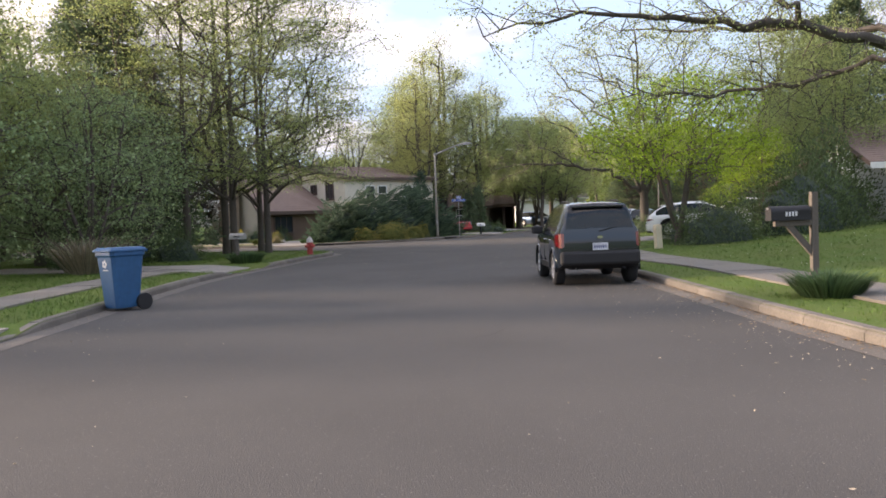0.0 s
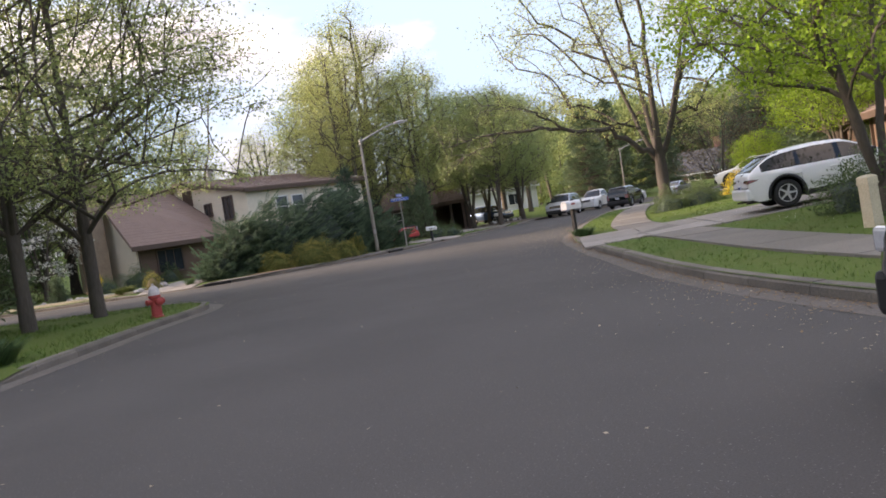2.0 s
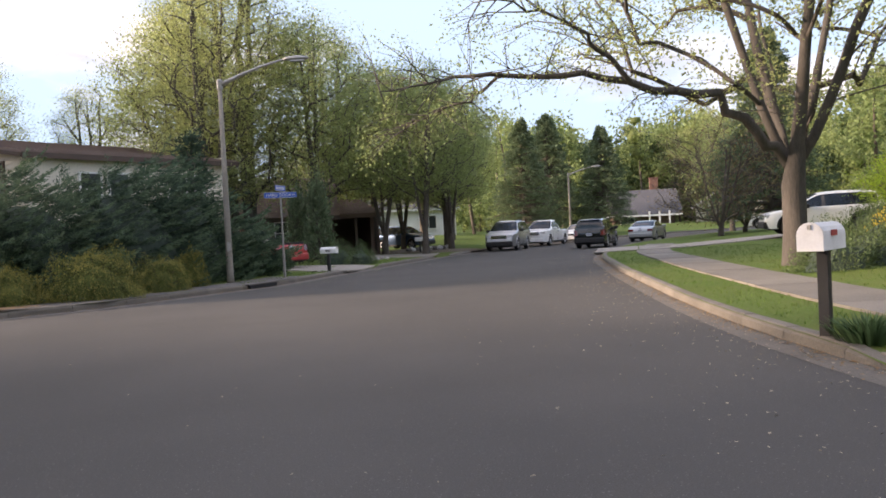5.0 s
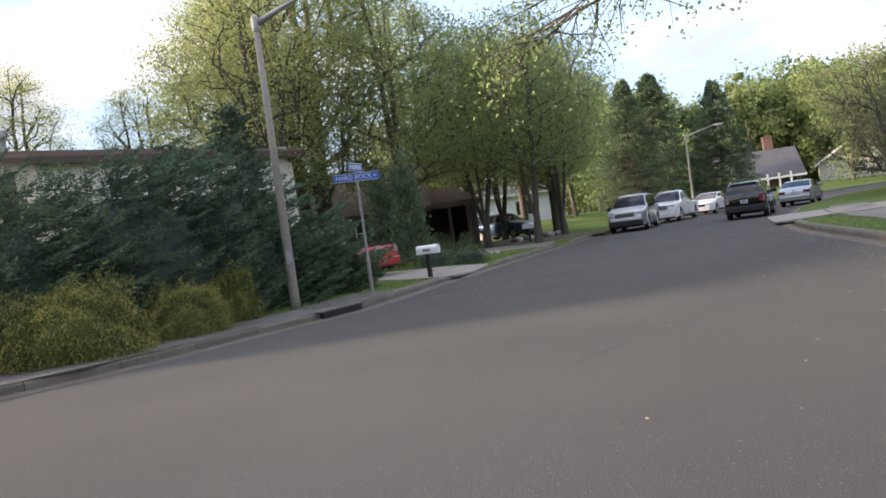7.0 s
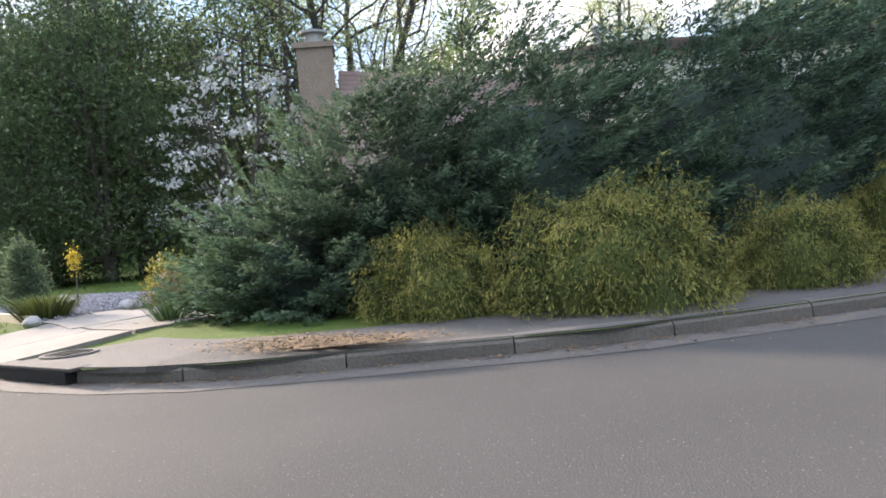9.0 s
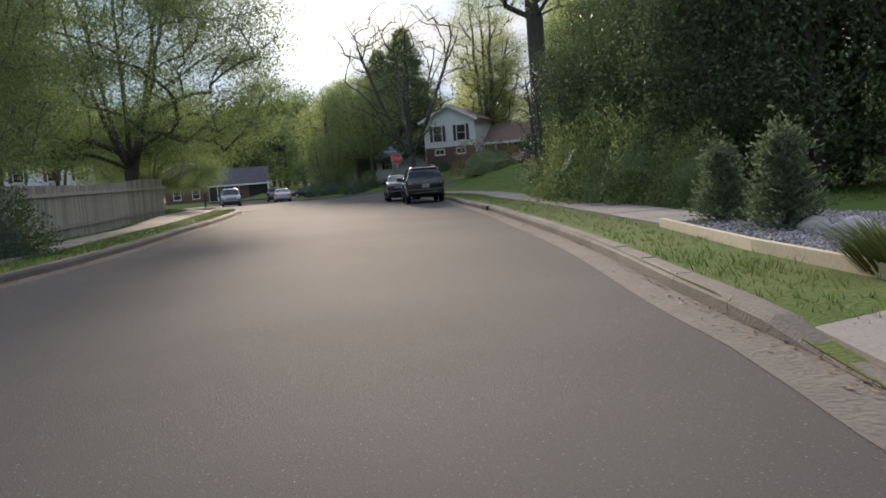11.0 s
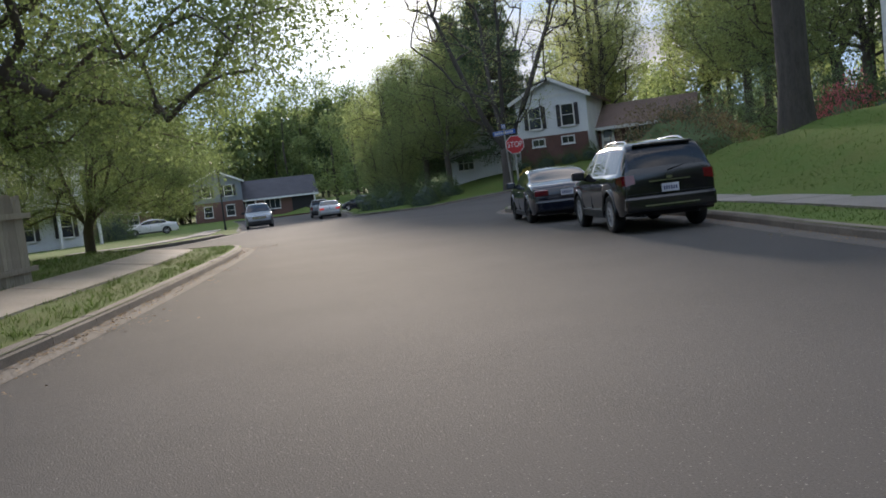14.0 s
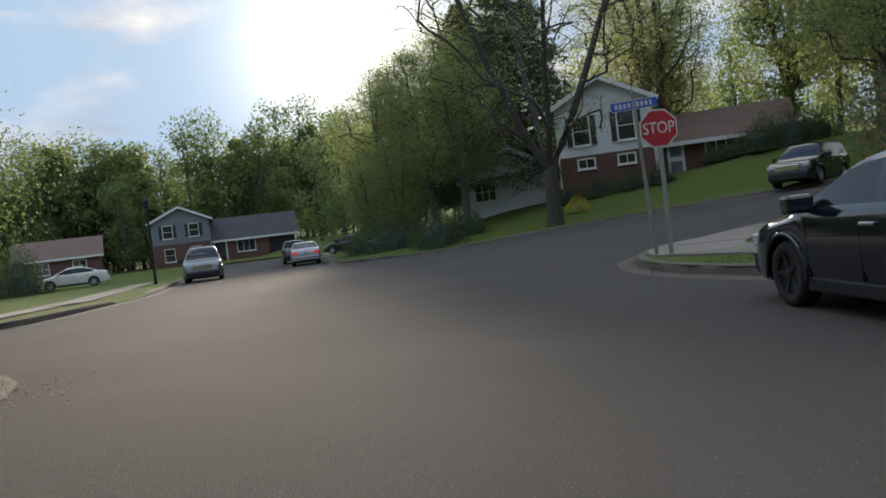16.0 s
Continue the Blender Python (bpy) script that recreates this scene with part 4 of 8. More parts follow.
def window(root, x, z, w, h, y=0.0, trim=None, shutters=None, bars=(2, 2), name="window", turn=0.0, sill=True):
    """A sash window on a wall that faces -y, its centre at x, z."""
    at = Matrix.Translation((x, y, z)) if not turn else pose_z(x, y, z, turn)
    trim = trim or M_TRIM
    frame_bm = bmesh.new()
    t = 0.07
    for a in ((-w / 2 - t, -h / 2 - t, -w / 2, h / 2 + t), (w / 2, -h / 2 - t, w / 2 + t, h / 2 + t), (-w / 2, -h / 2 - t, w / 2, -h / 2), (-w / 2, h / 2, w / 2, h / 2 + t)):
        box(frame_bm, a[0], -0.07, a[1], a[2], 0.03, a[3])
    win = part(name, frame_bm, trim, root, at=at)
    part("pane", a_box(-w / 2, -0.015, -h / 2, w / 2, 0.01, h / 2), M_WINDOW, win)
    for i in range(1, bars[0]):
        u = -w / 2 + w * i / bars[0]
        part("glazing_bar", a_box(u - 0.018, -0.035, -h / 2, u + 0.018, -0.012, h / 2), trim, win)
    for i in range(1, bars[1]):
        u = -h / 2 + h * i / bars[1]
        part("glazing_bar", a_box(-w / 2, -0.038, u - 0.02, w / 2, -0.012, u + 0.02), trim, win)
    if sill:
        part("sill", a_box(-w / 2 - 0.12, -0.12, -h / 2 - 0.13, w / 2 + 0.12, 0.02, -h / 2 - 0.075), trim, win)
    if shutters:
        for s in (-1, 1):
            sh = bmesh.new()
            x0 = s * (w / 2 + t + 0.02)
            x1 = s * (w / 2 + t + 0.02 + w * 0.34)
            x0, x1 = min(x0, x1), max(x0, x1)
            box(sh, x0, -0.05, -h / 2 - 0.05, x1, 0.0, h / 2 + 0.05)
            for k in range(9):
                zz = -h / 2 + h * k / 9
                box(sh, x0 + 0.04, -0.062, zz, x1 - 0.04, -0.05, zz + h / 12)
            part("shutter", sh, shutters, win)
    return win


def roof_plane(root, p0, p1, p2, p3, mat, thick=0.16, rows=None, name="roof"):
    """A sloping roof face of overlapping shingle courses: p0, p1 the eave, p3, p2 the ridge."""
    p0, p1, p2, p3 = (Vector(p) for p in (p0, p1, p2, p3))
    nrm = (p1 - p0).cross(p3 - p0).normalized()
    if nrm.z < 0:
        nrm = -nrm
    rows = rows or max(3, int((p3 - p0).length / 0.28))
    up, lo, under = nrm * (thick * 0.5 + 0.014), nrm * (thick * 0.5 + 0.002), nrm * thick * 0.5
    left, right = [p0 - under], [p1 - under]
    for i in range(rows):
        a, b = i / rows, (i + 1) / rows
        left += [p0.lerp(p3, a) + up, p0.lerp(p3, b) + lo]
        right += [p1.lerp(p2, a) + up, p1.lerp(p2, b) + lo]
    left.append(p3 - under)
    right.append(p2 - under)
    bm = loft(bmesh.new(), [left, right])
    return part(name, bm, mat, root)


def plain_wall(root, poly, vec, mat, name="wall"):
    return part(name, prism(bmesh.new(), poly, vec), mat, root)


def bar(root, a, b, w, h, mat, name="fascia"):
    a, b = Vector(a), Vector(b)
    d = b - a
    m = Matrix.Translation(a) @ d.to_track_quat("X", "Z").to_matrix().to_4x4()
    return part(name, a_box(0, -w / 2, -h / 2, d.length, w / 2, h / 2, m=m), mat, root)


# The corner house: cream gable, low brown roofs and a chimney, behind the juniper.
def corner_house():
    z0 = 0.15
    h = thing("corner_house", "cream-sided house with low brown shingle roofs and dark trim", "house", Matrix())
    P, Q, R = Vector((-7.3, 70.6, 0)), Vector((-2.0, 63.3, 0)), Vector((3.2, 66.3, 0))
    u = (Q - P).normalized()
    L = (Q - P).length
    v = (R - Q).normalized()
    D = 9.0
    m = Matrix(((u.x, -u.y, 0, P.x), (u.y, u.x, 0, P.y), (0, 0, 1, 0), (0, 0, 0, 1)))  # x along the gable, y inwards
    h.matrix_basis = m
    peak = 0.10 * L
    top = lambda x: 6.15 - 1.25 * max(0, x - peak) / (L - peak) - 1.1 * max(0, peak - x)
    bm = bmesh.new()
    prism(bm, [(0, 0.0, 0), (L, 0.0, 0), (L, 0.0, top(L)), (peak, 0.0, top(peak)), (0, 0.0, top(0))], (0, 0.2, 0))
    siding_boards(part("gable_wall", bm, M_SIDING, h, "cream horizontal siding boards"), M_SIDING, 0, L, z0, 6.2, 0, 0.17, top)
    part("side_wall", a_box(L - 0.2, 0.2, 0, L, D, top(L) - 0.12), M_SIDING, h)
    part("back_wall", a_box(0, D - 0.2, 0, L - 0.2, D, top(0) - 0.1), M_SIDING, h)
    e = 0.28
    roof_plane(h, (L + e, -e, top(L) - 0.08), (L + e, D + 0.4, top(L) - 0.08), (peak, D + 0.4, top(peak) + 0.12), (peak, -e, top(peak) + 0.12), M_SHINGLE)
    roof_plane(h, (-e, -e, top(0) - 0.45), (-e, D + 0.4, top(0) - 0.45), (peak, D + 0.4, top(peak) + 0.12), (peak, -e, top(peak) + 0.12), M_SHINGLE)
    bar(h, (L + e + 0.02, -e, top(L) - 0.16), (L + e + 0.02, D + 0.4, top(L) - 0.16), 0.06, 0.2, M_TRIM_BROWN)
    bar(h, (peak, -e - 0.02, top(peak) + 0.02), (L + e, -e - 0.02, top(L) - 0.16), 0.06, 0.15, M_TRIM_BROWN, "rake_board")
    window(h, 6.95, 3.95, 1.0, 1.35, -0.03, M_TRIM_BROWN, None, (2, 1))
    window(h, 4.6, 4.1, 0.75, 0.65, -0.03, M_TRIM_BROWN, None, (2, 1))
    part("louvre", a_box(1.7, -0.08, 4.6, 2.8, 0, 5.6), M_TRIM_BROWN, h, "dark brown louvred vent")
    for y in (2.4, 3.6, 6.3, 7.2):
        w = window(h, L + 0.02, 3.55, 0.8, 1.2, y, M_TRIM, None, (1, 2), turn=90)
    part("roof_vent", lathe(bmesh.new(), [(0.14, 0), (0.14, 0.5), (0.24, 0.5), (0.24, 0.72), (0.1, 0.8)], 12, Matrix.Translation((2.6, 1.6, 6.05))), M_GALV, h, "dark metal roof vent pipe")
    # lower wing with its long roof falling towards the drive, and the chimney at its end
    wing = thing("garage_wing", "low wing of the corner house under a long brown roof", "house", m)
    A, B = (3.5, -6.7, 5.7), (0.4, -0.1, 5.62)
    roof_plane(wing, (7.7, -6.9, 2.3), (7.3, -0.1, 2.3), B, A, M_SHINGLE)
    roof_plane(wing, (-1.6, -6.9, 2.5), (-3.2, -0.1, 2.5), B, A, M_SHINGLE)
    plain_wall(wing, [(7.0, -6.2, 0), (7.0, -0.2, 0), (7.0, -0.2, 2.55), (7.0, -6.2, 2.55)], (-0.2, 0, 0), M_SIDING_BROWN, "garage_wall")
    plain_wall(wing, [(-1.2, -6.3, 0), (6.9, -6.3, 0), (6.9, -6.3, 2.6), (3.5, -6.3, 5.45), (-1.2, -6.3, 2.6)], (0, 0.2, 0), M_SIDING, "end_wall")
    plain_wall(wing, [(-1.2, -6.1, 0), (-1.2, -0.2, 0), (-1.2, -0.2, 2.6), (-1.2, -6.1, 2.6)], (0.2, 0, 0), M_SIDING, "back_wall")
    bar(wing, (7.74, -6.9, 2.24), (7.34, -0.1, 2.24), 0.06, 0.26, M_TRIM_BROWN)
    window(wing, 7.02, 1.35, 1.5, 1.2, -4.4, M_TRIM_BROWN, None, (3, 1), turn=90)
    ch = thing("chimney", "tan brick chimney with a metal cap", "chimney", m @ Matrix.Translation((3.9, -7.35, 0.65)))
    part("footing", a_box(-0.74, -0.52, -0.65, 0.74, 0.52, 0), M_BRICK_TAN, ch)
    bm = bmesh.new()
    box(bm, -0.72, -0.5, 0, 0.72, 0.5, 5.6)
    for i in range(37):
        for s in (-1, 1):
            for k in range(4):
                x = -0.72 + 0.36 * k
                box(bm, x + 0.008, s * 0.5 - (0.018 if s < 0 else 0), i * 0.15 + 0.01, x + 0.352, s * 0.5 + (0.018 if s > 0 else 0), i * 0.15 + 0.14)
    part("shaft", bm, M_BRICK_TAN, ch)
    part("crown", a_box(-0.8, -0.58, 5.6, 0.8, 0.58, 5.75), M_BRICK_TAN, ch)
    part("cap", lathe(bmesh.new(), [(0.3, 0), (0.3, 0.35), (0.42, 0.38), (0.42, 0.45), (0.05, 0.5)], 14, Matrix.Translation((0, 0, 5.75))), M_GALV, ch, "grey metal chimney cap")


corner_house()


def box_house(name, label, at, w, d, wall_h, ridge, roof_mat, wall_mat, axis="x", over=0.4, siding=True, front=None, trim=None):
    """A gabled block whose front faces -y; its ridge runs along x, or along y to show a gable in front."""
    h = thing(name, label, "house", at)
    tr = trim or M_TRIM
    if axis == "x":
        plain_wall(h, [(-w / 2, d, -1), (w / 2, d, -1), (w / 2, d, wall_h), (-w / 2, d, wall_h)], (0, -0.2, 0), wall_mat, "back_wall")
        for s in (-1, 1):
            plain_wall(h, [(s * w / 2, 0.2, -1), (s * w / 2, d - 0.2, -1), (s * w / 2, d - 0.2, wall_h), (s * w / 2, d / 2, ridge - 0.15), (s * w / 2, 0.2, wall_h)], (-s * 0.2, 0, 0), wall_mat, "end_wall")
        plain_wall(h, [(-w / 2, 0, -1), (w / 2, 0, -1), (w / 2, 0, wall_h), (-w / 2, 0, wall_h)], (0, 0.2, 0), wall_mat, "front_wall")
        k = (ridge - wall_h) / (d / 2)
        for y0, y1 in ((-over, d / 2), (d + over, d / 2)):
            roof_plane(h, (-w / 2 - over, y0, wall_h - k * over), (w / 2 + over, y0, wall_h - k * over), (w / 2 + over, y1, ridge), (-w / 2 - over, y1, ridge), roof_mat)
        bar(h, (-w / 2 - over, -over - 0.03, wall_h - k * over - 0.05), (w / 2 + over, -over - 0.03, wall_h - k * over - 0.05), 0.05, 0.22, tr)
    else:
        poly = lambda y: [(-w / 2, y, -1), (w / 2, y, -1), (w / 2, y, wall_h), (0, y, ridge - 0.15), (-w / 2, y, wall_h)]
        plain_wall(h, poly(0), (0, 0.2, 0), wall_mat, "front_wall")
        plain_wall(h, poly(d - 0.2), (0, 0.2, 0), wall_mat, "back_wall")
        for s in (-1, 1):
            plain_wall(h, [(s * w / 2, 0.2, -1), (s * w / 2, d - 0.2, -1), (s * w / 2, d - 0.2, wall_h), (s * w / 2, 0.2, wall_h)], (-s * 0.2, 0, 0), wall_mat, "end_wall")
        k = (ridge - wall_h) / (w / 2)
        for s in (-1, 1):
            roof_plane(h, (s * (w / 2 + over), -over, wall_h - k * over), (s * (w / 2 + over), d + over, wall_h - k * over), (0, d + over, ridge), (0, -over, ridge), roof_mat)
            bar(h, (s * (w / 2 + over), -over - 0.03, wall_h - k * over - 0.05), (0, -over - 0.03, ridge - 0.05), 0.05, 0.22, tr, "rake_board")
    return h


def facing(x, y, fx, fy, z):
    """A pose at x, y whose front (-y) looks along fx, fy."""
    return pose_z(x, y, z, math.degrees(math.atan2(fy, fx)) + 90)


def white_house():
    at = facing(-74.7, 74.1, 0.80, -0.60, 0)
    h = box_house("white_house", "white-sided two-storey gabled house over a brick base", at @ Matrix.Translation((-0.45, 0, 0)), 5.0, 8.5, 6.35, 7.65, M_SHINGLE, M_SIDING_WHITE, "y")
    siding_boards(h, M_SIDING_WHITE, -2.5, 2.5, 3.75, 6.35, -0.01, 0.2)
    part("gable_band", a_box(-2.65, -0.06, 6.3, 2.65, 0.0, 6.48), M_TRIM, h)
    bm = bmesh.new()
    box(bm, -2.42, -0.03, 0.4, 2.42, -0.012, 3.72)
    brick_wall(bm, -2.42, 2.42, 1.0, 3.72, -0.03)
    part("brick_base", bm, M_BRICK, h, "dark red-brown brick lower storey")
    for x in (-1.15, 1.15):
        window(h, x, 5.0, 0.8, 1.4, -0.04, M_TRIM, M_SHUTTER, (1, 2))
        window(h, x * 0.9, 3.3, 0.8, 0.42, -0.06, M_TRIM, None, (2, 1))
    wing_at = at @ Matrix.Translation((5.25, 3.4, 0))
    g = box_house("brick_wing", "low brick wing with a long brown roof and white door", wing_at, 6.3, 7.6, 4.15, 5.75, M_SHINGLE, M_BRICK, "x", 0.6)
    window(g, -0.1, 3.6, 1.5, 0.9, -0.03, M_TRIM, None, (3, 1))
    door = part("door", a_box(-2.9, -0.08, 2.0, -2.0, 0.0, 4.0), M_TRIM, g, "white panelled front door")
    for zz in (2.3, 3.2):
        part("panel", a_box(-2.75, -0.1, zz, -2.15, -0.08, zz + 0.65), M_SIDING_GREY, door)
    left_at = at @ Matrix.Translation((-6.2, 2.4, 0))
    k = box_house("side_wing", "small pale-sided side wing with a grey roof", left_at, 5.6, 7, 3.4, 5.0, M_SHINGLE_GREY, M_SIDING_WHITE, "y", 0.35)
    window(k, -1.6, 2.6, 1.2, 1.0, -0.03, M_TRIM, None, (3, 2))


white_house()


def grey_house():
    at = facing(-129, 52.1, 1.0, -0.03, -0.3)
    h = box_house("grey_house", "blue-grey two-storey gabled house with white trim", at, 6.0, 9, 5.1, 6.5, M_SHINGLE_GREY, M_SIDING_GREY, "y")
    bm = siding_wall(bmesh.new(), -3.0, 3.0, 2.6, 5.1, -0.01, 0.2)
    part("siding", bm, M_SIDING_GREY, h)
    part("brick_base", brick_wall(box(bmesh.new(), -2.95, -0.03, 0, 2.95, -0.01, 2.55), -2.95, 2.95, 0.2, 2.55, -0.03), M_BRICK, h)
    for x in (-1.35, 1.35):
        window(h, x, 3.9, 0.95, 1.3, -0.04, M_TRIM, M_SHUTTER, (1, 2))
        window(h, x, 1.4, 0.95, 1.3, -0.06, M_TRIM, None, (1, 2))
    g = box_house("carport_wing", "low brick wing with a white-edged carport", at @ Matrix.Translation((7.6, 1.5, 0)), 9.2, 7, 2.7, 4.9, M_SHINGLE_GREY, M_BRICK, "x", 0.5)
    window(g, -0.9, 1.6, 1.9, 1.2, -0.03, M_TRIM, None, (3, 1))
    door = part("door", a_box(-4.2, -0.08, 0.1, -3.1, 0.0, 2.3), M_SHUTTER, g, "dark front door")
    for x in (-4.3, -3.05):
        part("door_post", a_box(x - 0.08, -0.12, 0, x + 0.08, 0.0, 2.5), M_TRIM, g)
    # No real opening: a black sheet on the wall paints the carport's shade.
    part("carport_opening", a_box(1.6, -0.06, 0, 4.4, -0.01, 2.3), M_BLACK, g, "black panel for the shade inside the carport")
    part("carport_post", a_box(4.45, -0.5, 0, 4.62, -0.3, 2.6), M_TRIM, g)


grey_house()
h8 = box_house("white_shuttered_house", "white two-storey house with dark shutters and porch posts", facing(-79.8, 37.6, 0.75, 0.66, -0.2), 12, 8, 5.6, 7.6, M_SHINGLE_GREY, M_SIDING_WHITE, "x")
part("siding", siding_wall(bmesh.new(), -6, 6, 0.1, 5.5, -0.01, 0.2), M_SIDING_WHITE, h8)
for wx in (-4.4, -1.6, 1.6, 4.4):
    window(h8, wx, 4.1, 0.9, 1.4, -0.04, M_TRIM, M_SHUTTER, (1, 2))
    window(h8, wx, 1.5, 0.9, 1.4, -0.06, M_TRIM, M_SHUTTER, (1, 2))
for wx in (-5.9, -3, 0, 3, 5.9):
    part("porch_post", a_box(wx - 0.08, -1.6, 0, wx + 0.08, -1.44, 2.6), M_TRIM, h8)
part("porch_roof", a_box(-6.2, -1.8, 2.6, 6.2, 0, 2.76), M_SHINGLE_GREY, h8)
h9 = box_house("low_brick_house", "low brick house with a tan shingle roof", facing(-128, 39.9, 1.0, 0.06, -0.3), 8, 7, 2.6, 4.4, M_SHINGLE, M_BRICK, "x")
window(h9, -1.5, 1.5, 1.2, 1.1, -0.03, M_TRIM, None, (2, 2))
window(h9, 2.0, 1.5, 1.2, 1.1, -0.03, M_TRIM, None, (2, 2))
h9b = box_house("pale_gable_house", "small pale gabled house beyond the fence", facing(-95, 33, 0.9, 0.43, -0.3), 6, 8, 3.2, 5.2, M_SHINGLE_GREY, M_SIDING_WHITE, "y")
part("siding", siding_wall(bmesh.new(), -3, 3, 0.2, 3.2, -0.01, 0.2), M_SIDING_WHITE, h9b)
window(h9b, 0, 1.9, 1.2, 1.2, -0.05, M_TRIM, M_SHUTTER, (2, 2))
h10 = box_house("hilltop_white_house", "white-sided house on top of the lawn", facing(-43.1, 78.0, 0.55, -0.83, 3.0), 11, 8, 5.2, 7.4, M_SHINGLE_GREY, M_SIDING_WHITE, "x")
part("siding", siding_wall(bmesh.new(), -5.5, 5.5, 0.2, 5.2, -0.01, 0.2), M_SIDING_WHITE, h10)
window(h10, -2.5, 3.6, 1.0, 1.4, -0.05, M_TRIM, M_SHUTTER, (1, 2))
window(h10, 2.5, 3.6, 1.0, 1.4, -0.05, M_TRIM, M_SHUTTER, (1, 2))
h7 = box_house("white_gable_house", "white-sided gabled house with a brown roof", facing(20.6, 30.0, -0.80, -0.6, 0.7), 7.0, 9, 2.5, 4.0, M_SHINGLE, M_SIDING_WHITE, "x", 0.8)
h7.matrix_basis = facing(21.8, 26.4, -0.25, -0.97, 0.5)
part("siding", siding_wall(bmesh.new(), -3.5, 3.5, 0.1, 2.5, -0.01, 0.2), M_SIDING_WHITE, h7)
hr = box_house("brown_roof_house", "house with a low brown roof behind the shrubs", facing(20.8, 38.8, -0.93, 0.36, 0.5), 8.5, 9, 2.25, 3.9, M_SHINGLE, M_SIDING_BROWN, "x", 0.7, trim=M_TRIM_BROWN)
window(hr, -1.5, 1.3, 1.6, 1.1, -0.03, M_TRIM_BROWN, None, (2, 1))
# Brown house with a carport, among the trees.
h2 = box_house("brown_house", "dark brown house with a brown roof among trees", facing(7.5, 75.6, -0.15, -0.99, 0.1), 7, 9, 2.5, 4.7, M_SHINGLE, M_SIDING_BROWN, "x", 0.5, trim=M_TRIM_BROWN)
part("siding", siding_wall(bmesh.new(), -3.5, 3.5, 0.1, 2.5, -0.01, 0.22), M_SIDING_BROWN, h2)
window(h2, 1.2, 1.5, 1.3, 1.1, -0.05, M_TRIM, None, (2, 2))
cp = thing("carport", "dark timber carport with a low reddish roof", "carport", facing(12.5, 77.0, 0.0, -1.0, 0.1))
roof_plane(cp, (-1.5, -1.2, 2.35), (1.6, -1.2, 2.35), (1.6, 5, 3.4), (-1.5, 5, 3.4), M_SHINGLE)
part("back_wall", a_box(-1.3, 4.6, 0, 1.4, 4.8, 3.2), M_SIDING_BROWN, cp)
for px in (-1.3, 1.2):
    part("side_wall", a_box(px, 0.3, 0, px + 0.2, 4.6, 2.5), M_SIDING_BROWN, cp)
for px in (-1.2, 0.1, 1.35):
    part("post", a_box(px - 0.07, -0.9, 0, px + 0.07, -0.76, 2.4), M_TRIM_BROWN, cp)
bar(cp, (-1.5, -1.24, 2.28), (1.6, -1.24, 2.28), 0.05, 0.22, M_SIDING_BROWN)
hw = box_house("far_white_house", "white house seen between the tree trunks", facing(24.2, 106, -0.1, -1, 0.2), 9, 7, 3.4, 4.6, M_SHINGLE_GREY, M_SIDING_WHITE, "x")
window(hw, 1.8, 2.0, 1.4, 1.2, -0.03, M_TRIM, None, (2, 1))
h5 = box_house("grey_roof_house", "house with a broad dark grey roof and brick chimney", facing(58.0, 119.0, -0.45, -0.89, 0.3), 7.4, 9, 2.2, 4.9, M_SHINGLE_GREY, M_SIDING_BROWN, "x", 0.9)
bm5 = a_box(1.4, 5.2, 3.5, 2.4, 6.2, 6.4)
box(bm5, 1.3, 5.1, 6.4, 2.5, 6.3, 6.55)
part("chimney", bm5, M_BRICK, h5, "red-brown brick chimney")
window(h5, -2, 1.3, 1.6, 1.1, -0.03, M_TRIM, None, (2, 1))
for px in (0.6, 1.8, 3.0):
    part("porch_post", a_box(px - 0.1, -1.0, -0.3, px + 0.1, -0.8, 2.1), M_TRIM, h5)
h6 = box_house("pale_house", "pale stucco house with a steep tan roof", facing(69.0, 117.0, -0.6, -0.8, 0.3), 8, 9, 2.6, 5.2, M_SHINGLE, M_SIDING, "y", 0.5)
window(h6, 0, 1.6, 1.2, 1.2, -0.03, M_TRIM, None, (2, 2))

# ---- cars ----
import collections


